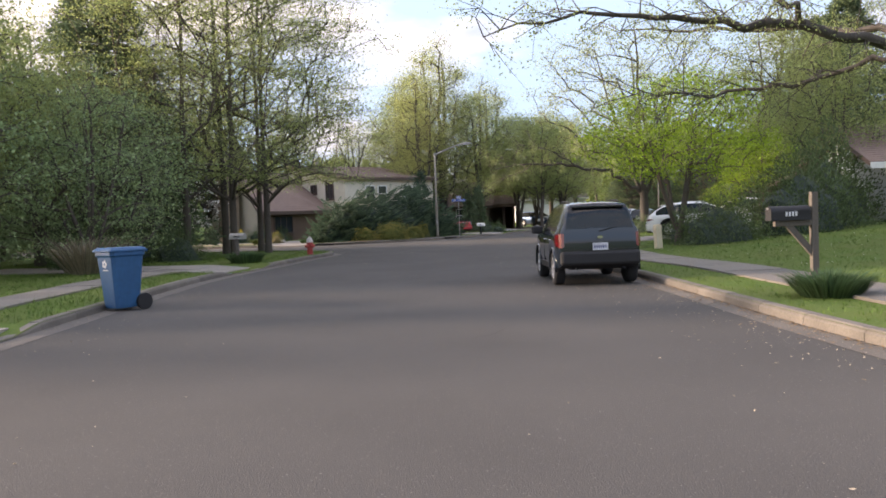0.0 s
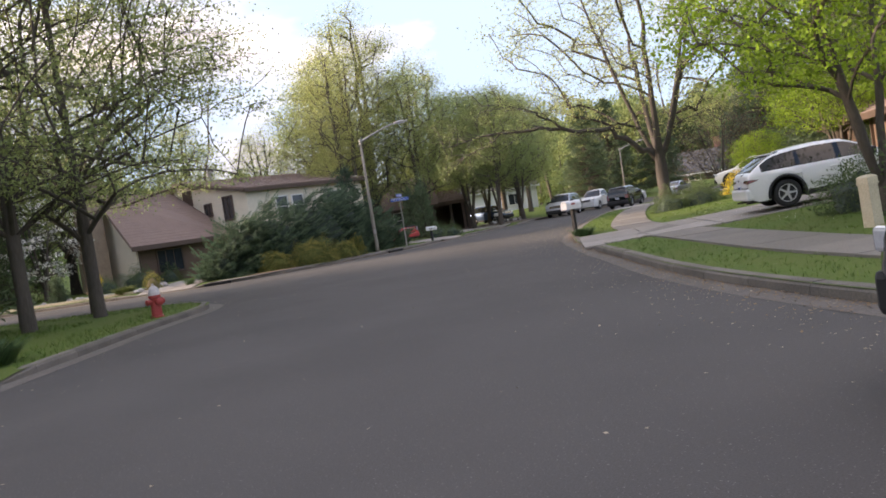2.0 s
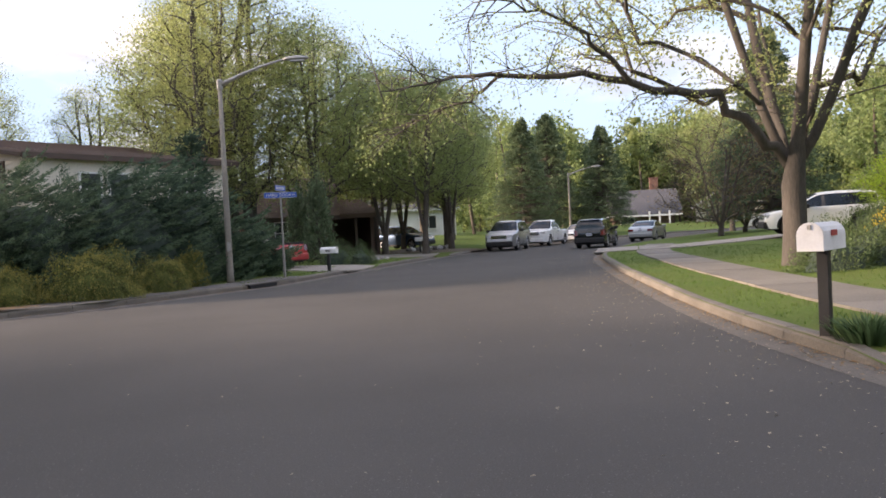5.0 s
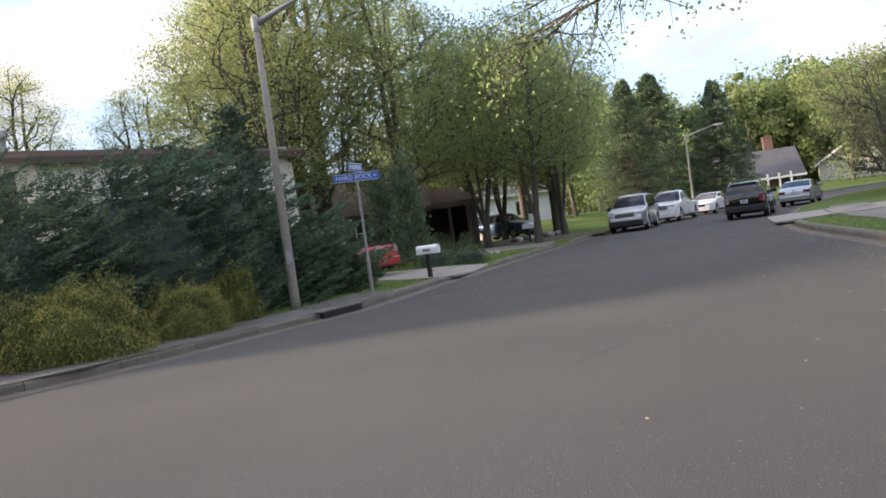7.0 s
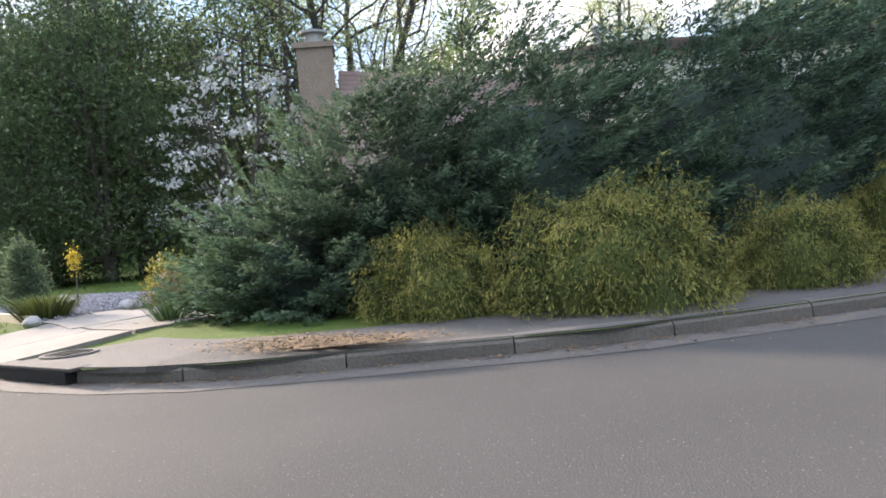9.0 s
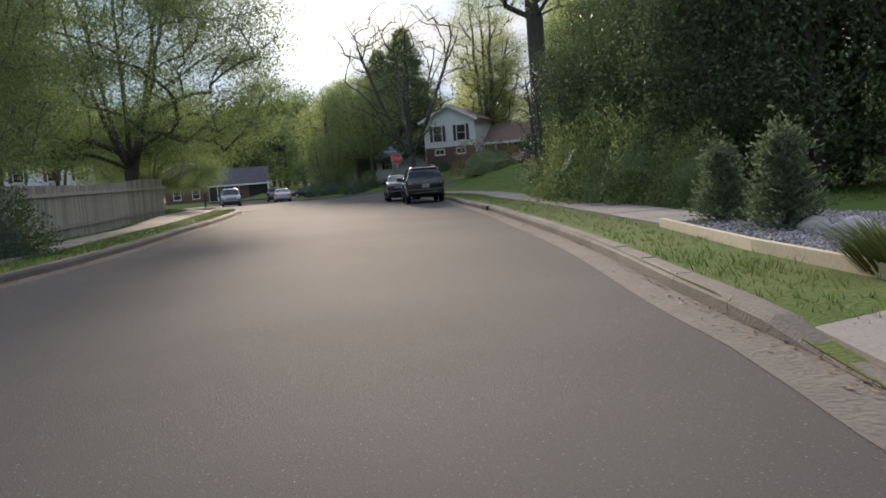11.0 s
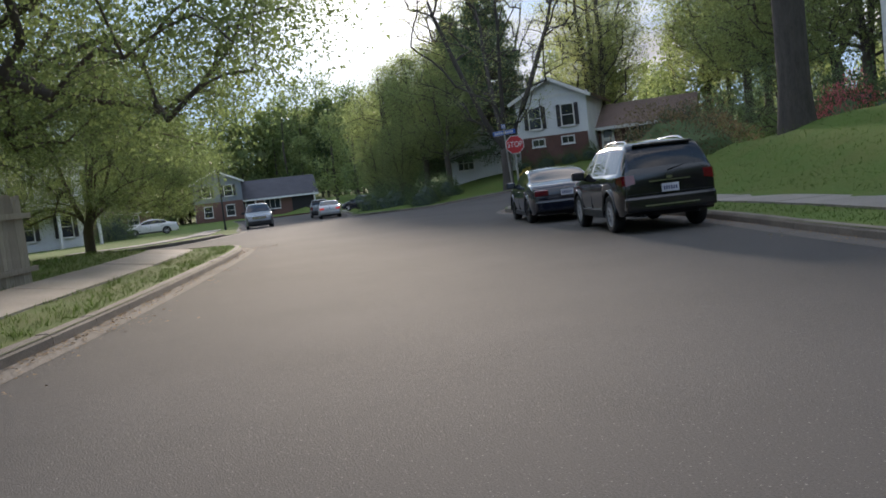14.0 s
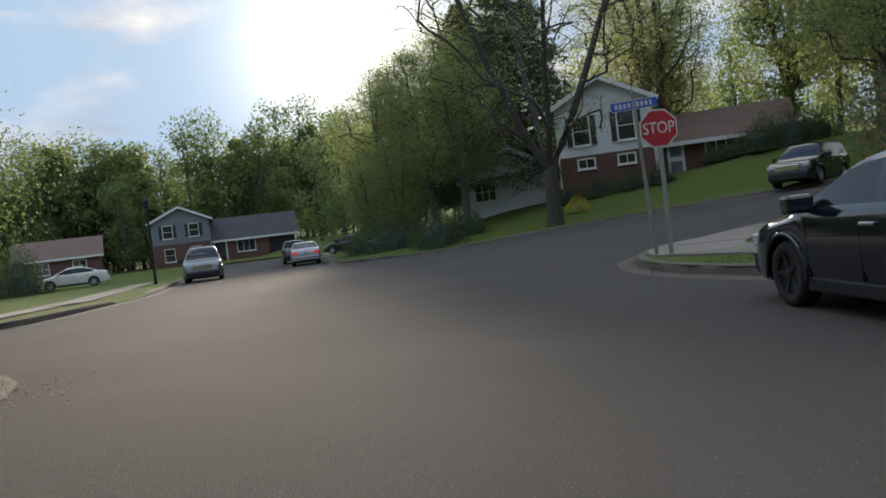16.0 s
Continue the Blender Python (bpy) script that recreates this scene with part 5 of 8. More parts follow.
def wheel_parts(root, x, y, r, side, rim_mat, spokes=5, width=0.22):
    m = Matrix.Translation((x, y, r)) @ Matrix.Rotation(-side * math.pi / 2, 4, "X")
    hub = width / 2
    tyre = lathe(bmesh.new(), [(r * 0.60, -hub), (r * 0.93, -hub), (r, -hub * 0.6), (r, hub * 0.6), (r * 0.93, hub), (r * 0.66, hub), (r * 0.62, hub * 0.7)], 28)
    w = part("wheel", tyre, M_RUBBER, root, smooth=True, at=m)
    bm = bmesh.new()
    lathe(bm, [(r * 0.16, hub * 0.45), (r * 0.16, hub * 0.9), (r * 0.10, hub * 0.96)], 12)
    wide = min(1.0, 5.5 / spokes)
    for k in range(spokes):
        a = 2 * math.pi * k / spokes
        mm = Matrix.Rotation(a, 4, "Z")
        prism(bm, [mm @ Vector(p) for p in ((r * 0.08, -r * 0.09 * wide, hub * 0.5), (r * 0.64, -r * 0.055 * wide, hub * 0.62), (r * 0.64, r * 0.055 * wide, hub * 0.62), (r * 0.08, r * 0.09 * wide, hub * 0.5))], (0, 0, hub * 0.3))
    n = 28
    rows = [[bm.verts.new((q * math.cos(2 * math.pi * k / n), q * math.sin(2 * math.pi * k / n), z)) for k in range(n)] for q, z in ((r * 0.60, hub * 0.6), (r * 0.60, hub * 0.95), (r * 0.66, hub * 0.95), (r * 0.67, hub * 0.8))]
    for a, b in zip(rows, rows[1:]):
        for k in range(n):
            bm.faces.new((a[k], a[(k + 1) % n], b[(k + 1) % n], b[k]))
    part("rim", bm, rim_mat, w)
    part("brake_disc", lathe(bmesh.new(), [(r * 0.58, -0.01), (r * 0.58, 0.02)], 20), M_BLACK, w)


def face_panel(bm, quad, u0, u1, v0, v1, lift, cut=0.0, mat=0):
    """A thin pane on a four-cornered face: corners bottom-left, bottom-right, top-right, top-left."""
    a, b, c, d = (Vector(q) for q in quad)
    pt = lambda u, v: a.lerp(b, u).lerp(d.lerp(c, u), v)
    n = (b - a).cross(d - a).normalized()
    q = [pt(u0, v0), pt(u1, v0), pt(u1 - cut, v1), pt(u0 + cut, v1)]
    prism(bm, [p - n * 0.01 for p in q], n * (lift + 0.01), mat)
    return bm


CAR_LINES = {
    "suv": ((-0.5, 0.36), (-0.499, 0.50), (-0.495, 0.61), (-0.484, 0.67), (-0.460, 0.83), (-0.438, 0.93), (-0.405, 0.965), (-0.28, 0.993), (-0.12, 1.0), (0.02, 0.985), (0.07, 0.955), (0.15, 0.82), (0.235, 0.645), (0.27, 0.62), (0.38, 0.59), (0.455, 0.545), (0.49, 0.47), (0.5, 0.36)),
    "box": ((-0.5, 0.34), (-0.499, 0.50), (-0.495, 0.61), (-0.487, 0.66), (-0.470, 0.82), (-0.452, 0.945), (-0.43, 0.975), (-0.33, 0.995), (-0.12, 1.0), (0.03, 0.985), (0.08, 0.955), (0.15, 0.82), (0.215, 0.66), (0.25, 0.635), (0.38, 0.61), (0.46, 0.575), (0.49, 0.50), (0.5, 0.36)),
    "sleek": ((-0.5, 0.36), (-0.497, 0.52), (-0.488, 0.63), (-0.465, 0.70), (-0.40, 0.84), (-0.345, 0.935), (-0.29, 0.965), (-0.2, 0.988), (-0.09, 1.0), (0.03, 0.98), (0.08, 0.945), (0.17, 0.80), (0.255, 0.665), (0.29, 0.645), (0.39, 0.60), (0.46, 0.54), (0.49, 0.46), (0.5, 0.36)),
    "sedan": ((-0.5, 0.36), (-0.498, 0.55), (-0.485, 0.66), (-0.46, 0.69), (-0.40, 0.705), (-0.345, 0.74), (-0.26, 0.87), (-0.205, 0.945), (-0.13, 0.988), (-0.05, 1.0), (0.03, 0.982), (0.08, 0.94), (0.17, 0.79), (0.255, 0.66), (0.29, 0.64), (0.39, 0.595), (0.46, 0.53), (0.49, 0.45), (0.5, 0.34)),
    "pickup": ((-0.5, 0.36), (-0.499, 0.52), (-0.495, 0.585), (-0.40, 0.60), (-0.14, 0.605), (-0.118, 0.64), (-0.10, 0.80), (-0.085, 0.945), (-0.06, 0.985), (0.0, 1.0), (0.07, 0.99), (0.115, 0.95), (0.17, 0.83), (0.235, 0.655), (0.27, 0.635), (0.40, 0.61), (0.465, 0.58), (0.493, 0.50), (0.5, 0.36)),
}


def make_car(name, label, kind, L, W, H, paint, group="parked cars", wheelbase=None, tyre=0.35, rails=False, rim=None, brake=False, cladding=False, spokes=5, clad_paint=None, line=None, tail=(0.34, 0.0, 0.70), clear=0.62, rail_mat=None, strips=False):
    """A parked car: x forward, y to its left, on the ground at its middle."""
    root = thing(name, label, "car", Matrix(), group)
    hw = W / 2
    wb = wheelbase or L * 0.585
    xw = (-wb / 2 + 0.02, wb / 2 + 0.02)
    arch = tyre * 1.17
    sill, floor = tyre * (clear + 0.10), tyre * clear
    prof = np.array(CAR_LINES[line or kind]) * np.array([L, H])
    # the outline from the side, rounded off a little
    seg = np.concatenate([[0], np.cumsum(np.hypot(*np.diff(prof, axis=0).T))])
    t = np.linspace(0, seg[-1], 90)
    ox, oz = np.interp(t, seg, prof[:, 0]), np.interp(t, seg, prof[:, 1])
    for _ in range(2 if line == "box" else 4):
        ox[1:-1] = ox[1:-1] * 0.5 + (ox[:-2] + ox[2:]) * 0.25
        oz[1:-1] = oz[1:-1] * 0.5 + (oz[:-2] + oz[2:]) * 0.25
    cowl = {"suv": 0.235, "box": 0.215, "sleek": 0.255, "sedan": 0.255, "pickup": 0.235}[line or kind] * L
    belt0 = {"suv": 0.615, "sedan": 0.66, "pickup": 0.615}[kind] * H
    belt = belt0
    belt_at = lambda x: belt0 + 0.035 * max(0.0, min(1.0, (cowl - x) / (0.7 * L))) * (kind != "pickup") * H / 1.6
    top_at = lambda x: float(np.interp(x, ox, oz))
    nose = float(np.interp(0.44 * L, ox, oz))
    deck = float(np.interp(-0.47 * L, ox, oz))
    pillars = {"suv": (-0.415, -0.22, -0.195, 0.0, 0.03), "sedan": (-0.30, -0.055, -0.025), "pickup": (-0.085, 0.01, 0.03)}[kind]
    pillars = [p * L for p in pillars]
    front_end = cowl - 0.055 * L
    xs = set(float(v) for v in ox) | set(pillars) | {front_end}
    for c in xw:
        xs |= {c + arch * k for k in (-1.02, -1, -0.94, -0.8, -0.55, -0.28, 0, 0.28, 0.55, 0.8, 0.94, 1, 1.02)}
    xs = sorted(xs)
    xs = [xs[0]] + [q for p, q in zip(xs, xs[1:]) if q - p > 0.0015]

    def half_at(x):
        e = min(x + L / 2, L / 2 - x)
        lim = 0.45 if x < 0 else 0.8
        return hw * (1 - (0.10 if x < 0 else 0.20) * max(0, 1 - e / lim) ** 2.2)

    rings = []
    for x in xs:
        zs = sill
        for c in xw:
            if abs(x - c) < arch * 1.001:
                zs = max(zs, tyre + math.sqrt(max(0, arch**2 - (x - c) ** 2)))
        tz, h = top_at(x), half_at(x)
        e = min(x + L / 2, L / 2 - x)
        fl = floor + 0.12 * max(0, 1 - e / 0.25)
        zs = max(zs, fl + 0.02)
        bz = max(min(belt_at(x), tz - 0.05), zs + 0.05)
        g = max(tz - bz, 0.03)
        glass = min(1.0, max(0.0, (g - 0.08) / 0.25))
        y7 = h * 0.955 - 0.012 * glass
        y8 = y7 - 0.36 * g * 0.84 - 0.02 * (1 - glass)
        half = [(0, fl), (h * 0.66, fl), (h * 0.66, max(zs - 0.005, fl + 0.01)), (h * 0.955, zs), (h * 0.995, zs + 0.3 * (bz - zs)), (h, zs + 0.62 * (bz - zs)), (h * 0.985, zs + 0.9 * (bz - zs)), (h * 0.965, bz),
                (y7, bz + min(0.035, 0.3 * g)), (y8, bz + 0.83 * g), (y8 - 0.045, bz + 0.93 * g), (y8 - 0.12, bz + 0.98 * g), (y8 * 0.5, tz), (0, tz + 0.012)]
        rings.append([(x, y, z) for y, z in half] + [(x, -y, z) for y, z in half[-2:0:-1]])
    n, K = len(rings[0]), 14
    cells = collections.defaultdict(list)
    gtop = lambda x: top_at(x) - belt_at(x)
    full = H - belt0
    for i in range(len(xs) - 1):
        x = (xs[i] + xs[i + 1]) / 2
        g = gtop(x)
        for k in range(n):
            kk = k if k < K - 1 else n - 1 - k
            side = 0 if k < K - 1 else 1
            key = "body"
            if kk in (0, 1, 2):
                key = "under"
            elif kk == 8 and g > 0.16 and x < front_end and x > pillars[0] - (0.0 if kind == "suv" else 0.02):
                key = "post" if any(abs(x - (p + q) / 2) < abs(q - p) / 2 for p, q in zip(pillars[1::2], pillars[2::2])) else ("side_window", side, sum(x > p for p in pillars[2::2]))
            elif kk >= 10 and x > 0.05 * L and 0.10 * full < g < 0.88 * full:
                key = "windscreen"
            elif kk >= 10 and x < -0.05 * L and 0.14 * full < g < 0.86 * full:
                key = "rear_window"
            cells[key].append((i, k))

    def shell(keys):
        bm, idx = bmesh.new(), {}
        for mi, key in enumerate(keys):
            for i, k in cells[key]:
                f = []
                for p, q in ((i, k), (i, (k + 1) % n), (i + 1, (k + 1) % n), (i + 1, k)):
                    if (p, q) not in idx:
                        idx[(p, q)] = bm.verts.new(rings[p][q])
                    f.append(idx[(p, q)])
                bm.faces.new(f).material_index = mi
        return bm, idx

    bm, idx = shell(("body", "under", "post"))
    for row in (0, len(rings) - 1):
        bm.faces.new([idx[(row, q)] for q in range(n)])
    bmesh.ops.recalc_face_normals(bm, faces=bm.faces)
    body = part("body", bm, [paint, M_BLACK, M_CARGLASS], root, smooth=True)
    body.data.set_sharp_from_angle(angle=radians(42))
    for key in sorted((k for k in cells if k not in ("body", "under", "post")), key=str):
        bm, idx = shell((key,))
        part(key if isinstance(key, str) else "side_window", bm, M_CARGLASS, root, smooth=True)
    b0 = float(np.interp(belt0 + 0.05, oz[:40], ox[:40]))
    b1 = float(np.interp(0.93 * H, oz[:40], ox[:40]))
    f0, f1 = cowl, 0.05 * L
    zb = belt0
    if kind == "pickup":
        b0, b1 = -0.12 * L, -0.09 * L
        part("cargo_bed", a_box(-L / 2 + 0.1, -hw * 0.8, belt * 0.9, b0 - 0.1, hw * 0.8, belt + 0.024), M_BLACK, root)
    for x in xw:
        for s in (1, -1):
            wheel_parts(root, x, s * (hw - 0.125), tyre, s, rim or M_ALLOY, spokes)
            lip = bmesh.new()
            pts = [(x + arch * math.cos(a), tyre + arch * math.sin(a)) for a in np.linspace(-0.15, math.pi + 0.15, 17)]
            out = [(x + (arch + (0.075 if cladding else 0.03)) * math.cos(a), tyre + (arch + (0.075 if cladding else 0.03)) * math.sin(a)) for a in np.linspace(-0.15, math.pi + 0.15, 17)]
            loft(lip, [[(p[0], s * hw * 0.955, p[1]), (p[0], s * (hw + 0.012), p[1]), (q[0], s * (hw + 0.012), q[1]), (q[0], s * hw * 0.955, q[1])] for p, q in zip(pts, out)])
            bmesh.ops.recalc_face_normals(lip, faces=lip.faces)
            part("wheel_arch", lip, M_BLACK if cladding else paint, root, smooth=True)
    # ends
    zt = belt if kind != "sedan" else deck
    for s in (1, -1):
        tl = bmesh.new()
        if kind == "sedan":
            box(tl, -L / 2 - 0.012, s * hw * 0.52, zt - 0.26, -L / 2 + 0.22, s * hw * 0.92, zt - 0.10)
        else:
            y0, y1, z0, z1 = s * hw * tail[2], s * (half_at(-L / 2 + 0.08) + 0.008), zt - tail[0], zt - tail[1] - (0.0 if kind == "suv" else 0.08)
            y2 = s * (half_at(-L / 2 + 0.34) + 0.006)
            loft(tl, [[(-L / 2 - 0.012, y0, z0 + 0.03), (-L / 2 + 0.06, y0, z0 + 0.03), (-L / 2 + 0.09, y0, z1), (-L / 2 + 0.02, y0, z1)],
                      [(-L / 2 - 0.006, y1 - s * 0.05, z0), (-L / 2 + 0.07, y1 - s * 0.05, z0), (-L / 2 + 0.12, y1 - s * 0.05, z1), (-L / 2 + 0.03, y1 - s * 0.05, z1)],
                      [(-L / 2 + 0.06, y1, z0 + 0.01), (-L / 2 + 0.07, y1 - s * 0.05, z0 + 0.01), (-L / 2 + 0.12, y1 - s * 0.05, z1), (-L / 2 + 0.10, y1, z1)],
                      [(-L / 2 + 0.24, y2, z0 + 0.05), (-L / 2 + 0.24, y2 - s * 0.05, z0 + 0.05), (-L / 2 + 0.28, y2 - s * 0.05, z1 - 0.02), (-L / 2 + 0.28, y2, z1 - 0.02)]])
        bmesh.ops.recalc_face_normals(tl, faces=tl.faces)
        part("tail_light", tl, M_BRAKE if brake else M_TAIL, root, "red tail light", bevel=0.03)
        hl = bmesh.new()
        box(hl, L / 2 - 0.34, s * hw * 0.52, nose - 0.22, L / 2 - 0.055, s * hw * 0.87, nose - 0.06)
        bmesh.ops.recalc_face_normals(hl, faces=hl.faces)
        part("headlight", hl, M_HEAD, root, bevel=0.03)
        mr = bmesh.new()
        mx = cowl - 0.075 * L
        box(mr, mx - 0.09, s * (hw * 0.95), belt - 0.01, mx + 0.09, s * (hw + 0.22), belt + 0.17)
        bmesh.ops.recalc_face_normals(mr, faces=mr.faces)
        part("mirror", mr, M_BLACK if cladding or kind == "suv" else paint, root, bevel=0.035)
        for hx in ((-0.02 * L, -0.22 * L) if kind != "pickup" else (-0.02 * L,)):
            hd = bmesh.new()
            box(hd, hx - 0.11, s * (hw * 0.985), belt - 0.14, hx + 0.11, s * (hw * 0.985 + 0.035), belt - 0.105)
            bmesh.ops.recalc_face_normals(hd, faces=hd.faces)
            part("door_handle", hd, M_CHROME if not cladding else paint, root, bevel=0.01)
        for gx in (0.195 * L, 0.01 * L, -0.2 * L)[:3 if kind != "pickup" else 2]:
            part("door_seam", a_box(gx - 0.004, s * (half_at(gx) - 0.06), sill + 0.1, gx + 0.004, s * (half_at(gx) + 0.001), belt - 0.12), M_BLACK, root)
        part("rocker", a_box(xw[0] + arch, s * hw * 0.9, sill - 0.05, xw[1] - arch, s * (hw * 0.985), sill + 0.09), M_BLACK, root, bevel=0.02)
    bp = bmesh.new()
    box(bp, -L / 2 - 0.07, -hw * 0.92, floor + 0.10, -L / 2 + 0.18, hw * 0.92, floor + 0.40)
    part("rear_bumper", bp, clad_paint or (M_BLACK if kind == "suv" else paint), root, bevel=0.06)
    fb = a_box(L / 2 - 0.25, -hw * 0.84, floor + 0.06, L / 2 + 0.05, hw * 0.84, floor + 0.36)
    part("front_bumper", fb, M_BLACK if kind == "suv" else paint, root, bevel=0.06)
    part("grille", a_box(L / 2 - 0.06, -hw * 0.5, nose - 0.30, L / 2 + 0.015, hw * 0.5, nose - 0.08), M_BLACK if kind == "sedan" else M_CHROME, root, bevel=0.02)
    zp = zt - 0.26 if kind == "suv" else zt - 0.2
    pl = part("number_plate", a_box(-L / 2 - 0.03, -0.16, zp - 0.075, -L / 2 - 0.012, 0.16, zp + 0.075), M_PLATE, root, "white number plate")
    for i in range(6):
        y = 0.115 - 0.045 * i
        part("bar", a_box(-L / 2 - 0.034, y - 0.014, zp - 0.04, -L / 2 - 0.03, y + 0.014, zp + 0.03), M_PLATE_BAR, pl)
    part("badge", lathe(bmesh.new(), [(0.042, 0), (0.042, 0.01)], 16, Matrix.Translation((-L / 2 - 0.008, 0, zt - 0.07)) @ Matrix.Diagonal((1, 1.4, 0.7, 1)) @ Matrix.Rotation(-math.pi / 2, 4, "Y")), M_CHROME, root)
    if strips:
        part("bumper_strip", a_box(-L / 2 - 0.078, -hw * 0.55, floor + 0.20, -L / 2 - 0.06, hw * 0.55, floor + 0.225), M_CHROME, root, "thin chrome strip")
        part("tailgate_strip", a_box(-L / 2 - 0.022, -hw * 0.42, zt - 0.135, -L / 2 + 0.02, hw * 0.42, zt - 0.11), M_CHROME, root, "thin chrome strip")
        for s in (1, -1):
            part("sill_strip", a_box(xw[0] + arch + 0.05, s * hw * 0.97, sill + 0.10, xw[1] - arch - 0.05, s * (hw + 0.012), sill + 0.125), M_CHROME, root, "thin chrome strip")
    if rails:
        for s in (1, -1):
            run = np.linspace(b1 + 0.22, f1 - 0.2, 7)
            rl = tube(bmesh.new(), [(x, s * hw * 0.58, top_at(x) + (-0.045 if i in (0, 6) else 0.018)) for i, x in enumerate(run)], [0.02] * 7, 6)
            part("roof_rail", rl, rail_mat or M_BLACK, root, smooth=True)
    if kind == "suv":
        part("spoiler", a_box(b1 - 0.09, -hw * 0.60, H * 0.925, b1 + 0.12, hw * 0.60, H * 0.948), paint, root, bevel=0.01)
        part("wiper", tube(bmesh.new(), [(b0 - 0.02, 0, zb + 0.06), (b0 + (b1 - b0) * 0.22 - 0.02, -0.36, zb + (H - zb) * 0.2)], [0.014, 0.008], 6), M_BLACK, root)
        part("tailgate_seam", a_box(-L / 2 - 0.006, -hw * 0.86, floor + 0.42, -L / 2 + 0.02, hw * 0.86, floor + 0.435), M_BLACK, root)
    for s in (1, -1):
        part("exhaust", tube(bmesh.new(), [(-L / 2 - 0.03, s * hw * 0.55, floor + 0.03), (-L / 2 + 0.3, s * hw * 0.55, floor + 0.03)], [0.022, 0.022], 8), M_BLACK, root)
    return root


def park(car, x, y, dx, dy, z=0.0, pitch=0.0):
    car.matrix_basis = pose_z(x, y, z, math.degrees(math.atan2(dy, dx))) @ Matrix.Rotation(radians(-pitch), 4, "Y") @ Matrix.Scale(0.89, 4)
    return car


M_BRAKE = glow("lit_brake_lens", (0.6, 0.05, 0.04), 0.12)
escape = make_car("dark_suv", "dark slate-blue SUV with roof rails parked at the kerb", "suv", 3.95, 1.80, 1.78, M_PAINT["slate"], wheelbase=2.40, tyre=0.365, clear=0.95, tail=(0.28, -0.02, 0.83), rails=True, line="box", clad_paint=M_BLACK)
park(escape, 4.16, 15.95, 0.085, 1)
ux = make_car("white_crossover", "white compact crossover with black wheel arches on the driveway", "suv", 4.45, 1.84, 1.50, M_PAINT["white"], wheelbase=2.64, tyre=0.35, line="sleek", tail=(0.17, 0.08, 0.50), cladding=True, rim=M_ALLOY, clad_paint=M_PAINT["white"])
park(ux, 12.9, 30.9, 0.95, -0.30, ground_at(12.9, 30.9) + 0.05, 2.5)
rogue = make_car("black_crossover", "glossy black crossover with silver wheels parked at the kerb", "suv", 4.65, 1.84, 1.74, M_PAINT["black"], wheelbase=2.70, tyre=0.375, line="suv", clear=0.8, tail=(0.17, -0.02, 0.70), spokes=10, rails=True, rail_mat=M_CHROME, strips=True, clad_paint=M_PAINT["black"])
park(rogue, -36.6, 57.5, -0.97, 0.24)
maxima = make_car("midnight_sedan", "dark midnight-blue sedan parked before the crossover", "sedan", 4.85, 1.86, 1.47, M_PAINT["midnight"], wheelbase=2.78, tyre=0.34, rim=M_BLACK)
park(maxima, -42.3, 58.35, -0.97, 0.24)
yukon = make_car("silver_suv", "large silver SUV facing the camera, parked at the kerb", "suv", 5.15, 2.02, 1.92, M_PAINT["silver"], wheelbase=2.95, tyre=0.39, rails=True, clad_paint=M_PAINT["silver"])
park(yukon, 21.2, 74.6, -0.58, -0.81)
pickup = make_car("white_pickup", "white pickup truck parked behind the silver SUV", "pickup", 5.8, 2.0, 1.88, M_PAINT["white"], wheelbase=3.6, tyre=0.39)
park(pickup, 26.0, 79.8, -0.68, -0.73)
wsed = make_car("white_sedan", "white sedan parked along the far kerb", "sedan", 4.7, 1.8, 1.45, M_PAINT["white"], tyre=0.33)
park(wsed, 30.6, 83.7, -0.75, -0.66)
bsuv = make_car("black_suv", "black SUV seen from behind with dark windows", "suv", 4.7, 1.88, 1.74, M_PAINT["black"], tyre=0.36, brake=False)
park(bsuv, 24.4, 69.9, 0.64, 0.77)
ssed = make_car("silver_sedan", "silver sedan seen from behind at the kerb", "sedan", 4.8, 1.84, 1.46, M_PAINT["silver"], tyre=0.34)
park(ssed, 31.7, 76.5, 0.70, 0.71)
jeep = make_car("white_jeep", "white SUV standing in a driveway behind the maple", "suv", 4.8, 1.94, 1.76, M_PAINT["white"], tyre=0.38, cladding=True)
park(jeep, 26.3, 55.9, -0.86, 0.51, ground_at(26.3, 55.9) + 0.03)
gsuv = copy_thing(jeep, Matrix())
gsuv["label"] = "white SUV parked before the far houses"
park(gsuv, 44.5, 79.5, -0.7, 0.7, ground_at(44.5, 79.5) + 0.03)
red = make_car("red_pickup", "red pickup truck half hidden by the hedge", "pickup", 5.5, 1.95, 1.75, M_REDBOX, tyre=0.37)
park(red, 5.7, 63.9, -0.57, 0.82, ground_at(5.7, 63.9) + 0.03)
dk = make_car("dark_blue_suv", "dark blue SUV in a shaded driveway", "suv", 4.7, 1.9, 1.75, M_PAINT["blue"], tyre=0.36)
park(dk, 17.5, 84.0, 0.6, -0.8, ground_at(17.5, 84) + 0.02)
gp = make_car("grey_pickup", "grey pickup truck facing the camera at the far kerb", "suv", 5.2, 1.95, 1.85, M_PAINT["grey"], tyre=0.38)
park(gp, -77.5, 53.3, 1.0, -0.05, -0.27)
bs = make_car("silver_saloon", "silver saloon with lit red tail lights", "sedan", 4.7, 1.82, 1.46, M_PAINT["silver"], tyre=0.33, brake=True)
park(bs, -84.2, 59.0, -1.0, 0.12, -0.3)
bs2 = make_car("grey_crossover", "grey crossover ahead of the silver saloon", "suv", 4.6, 1.84, 1.66, M_PAINT["grey"], tyre=0.35)
park(bs2, -90.5, 59.2, -1.0, 0.12, -0.3)
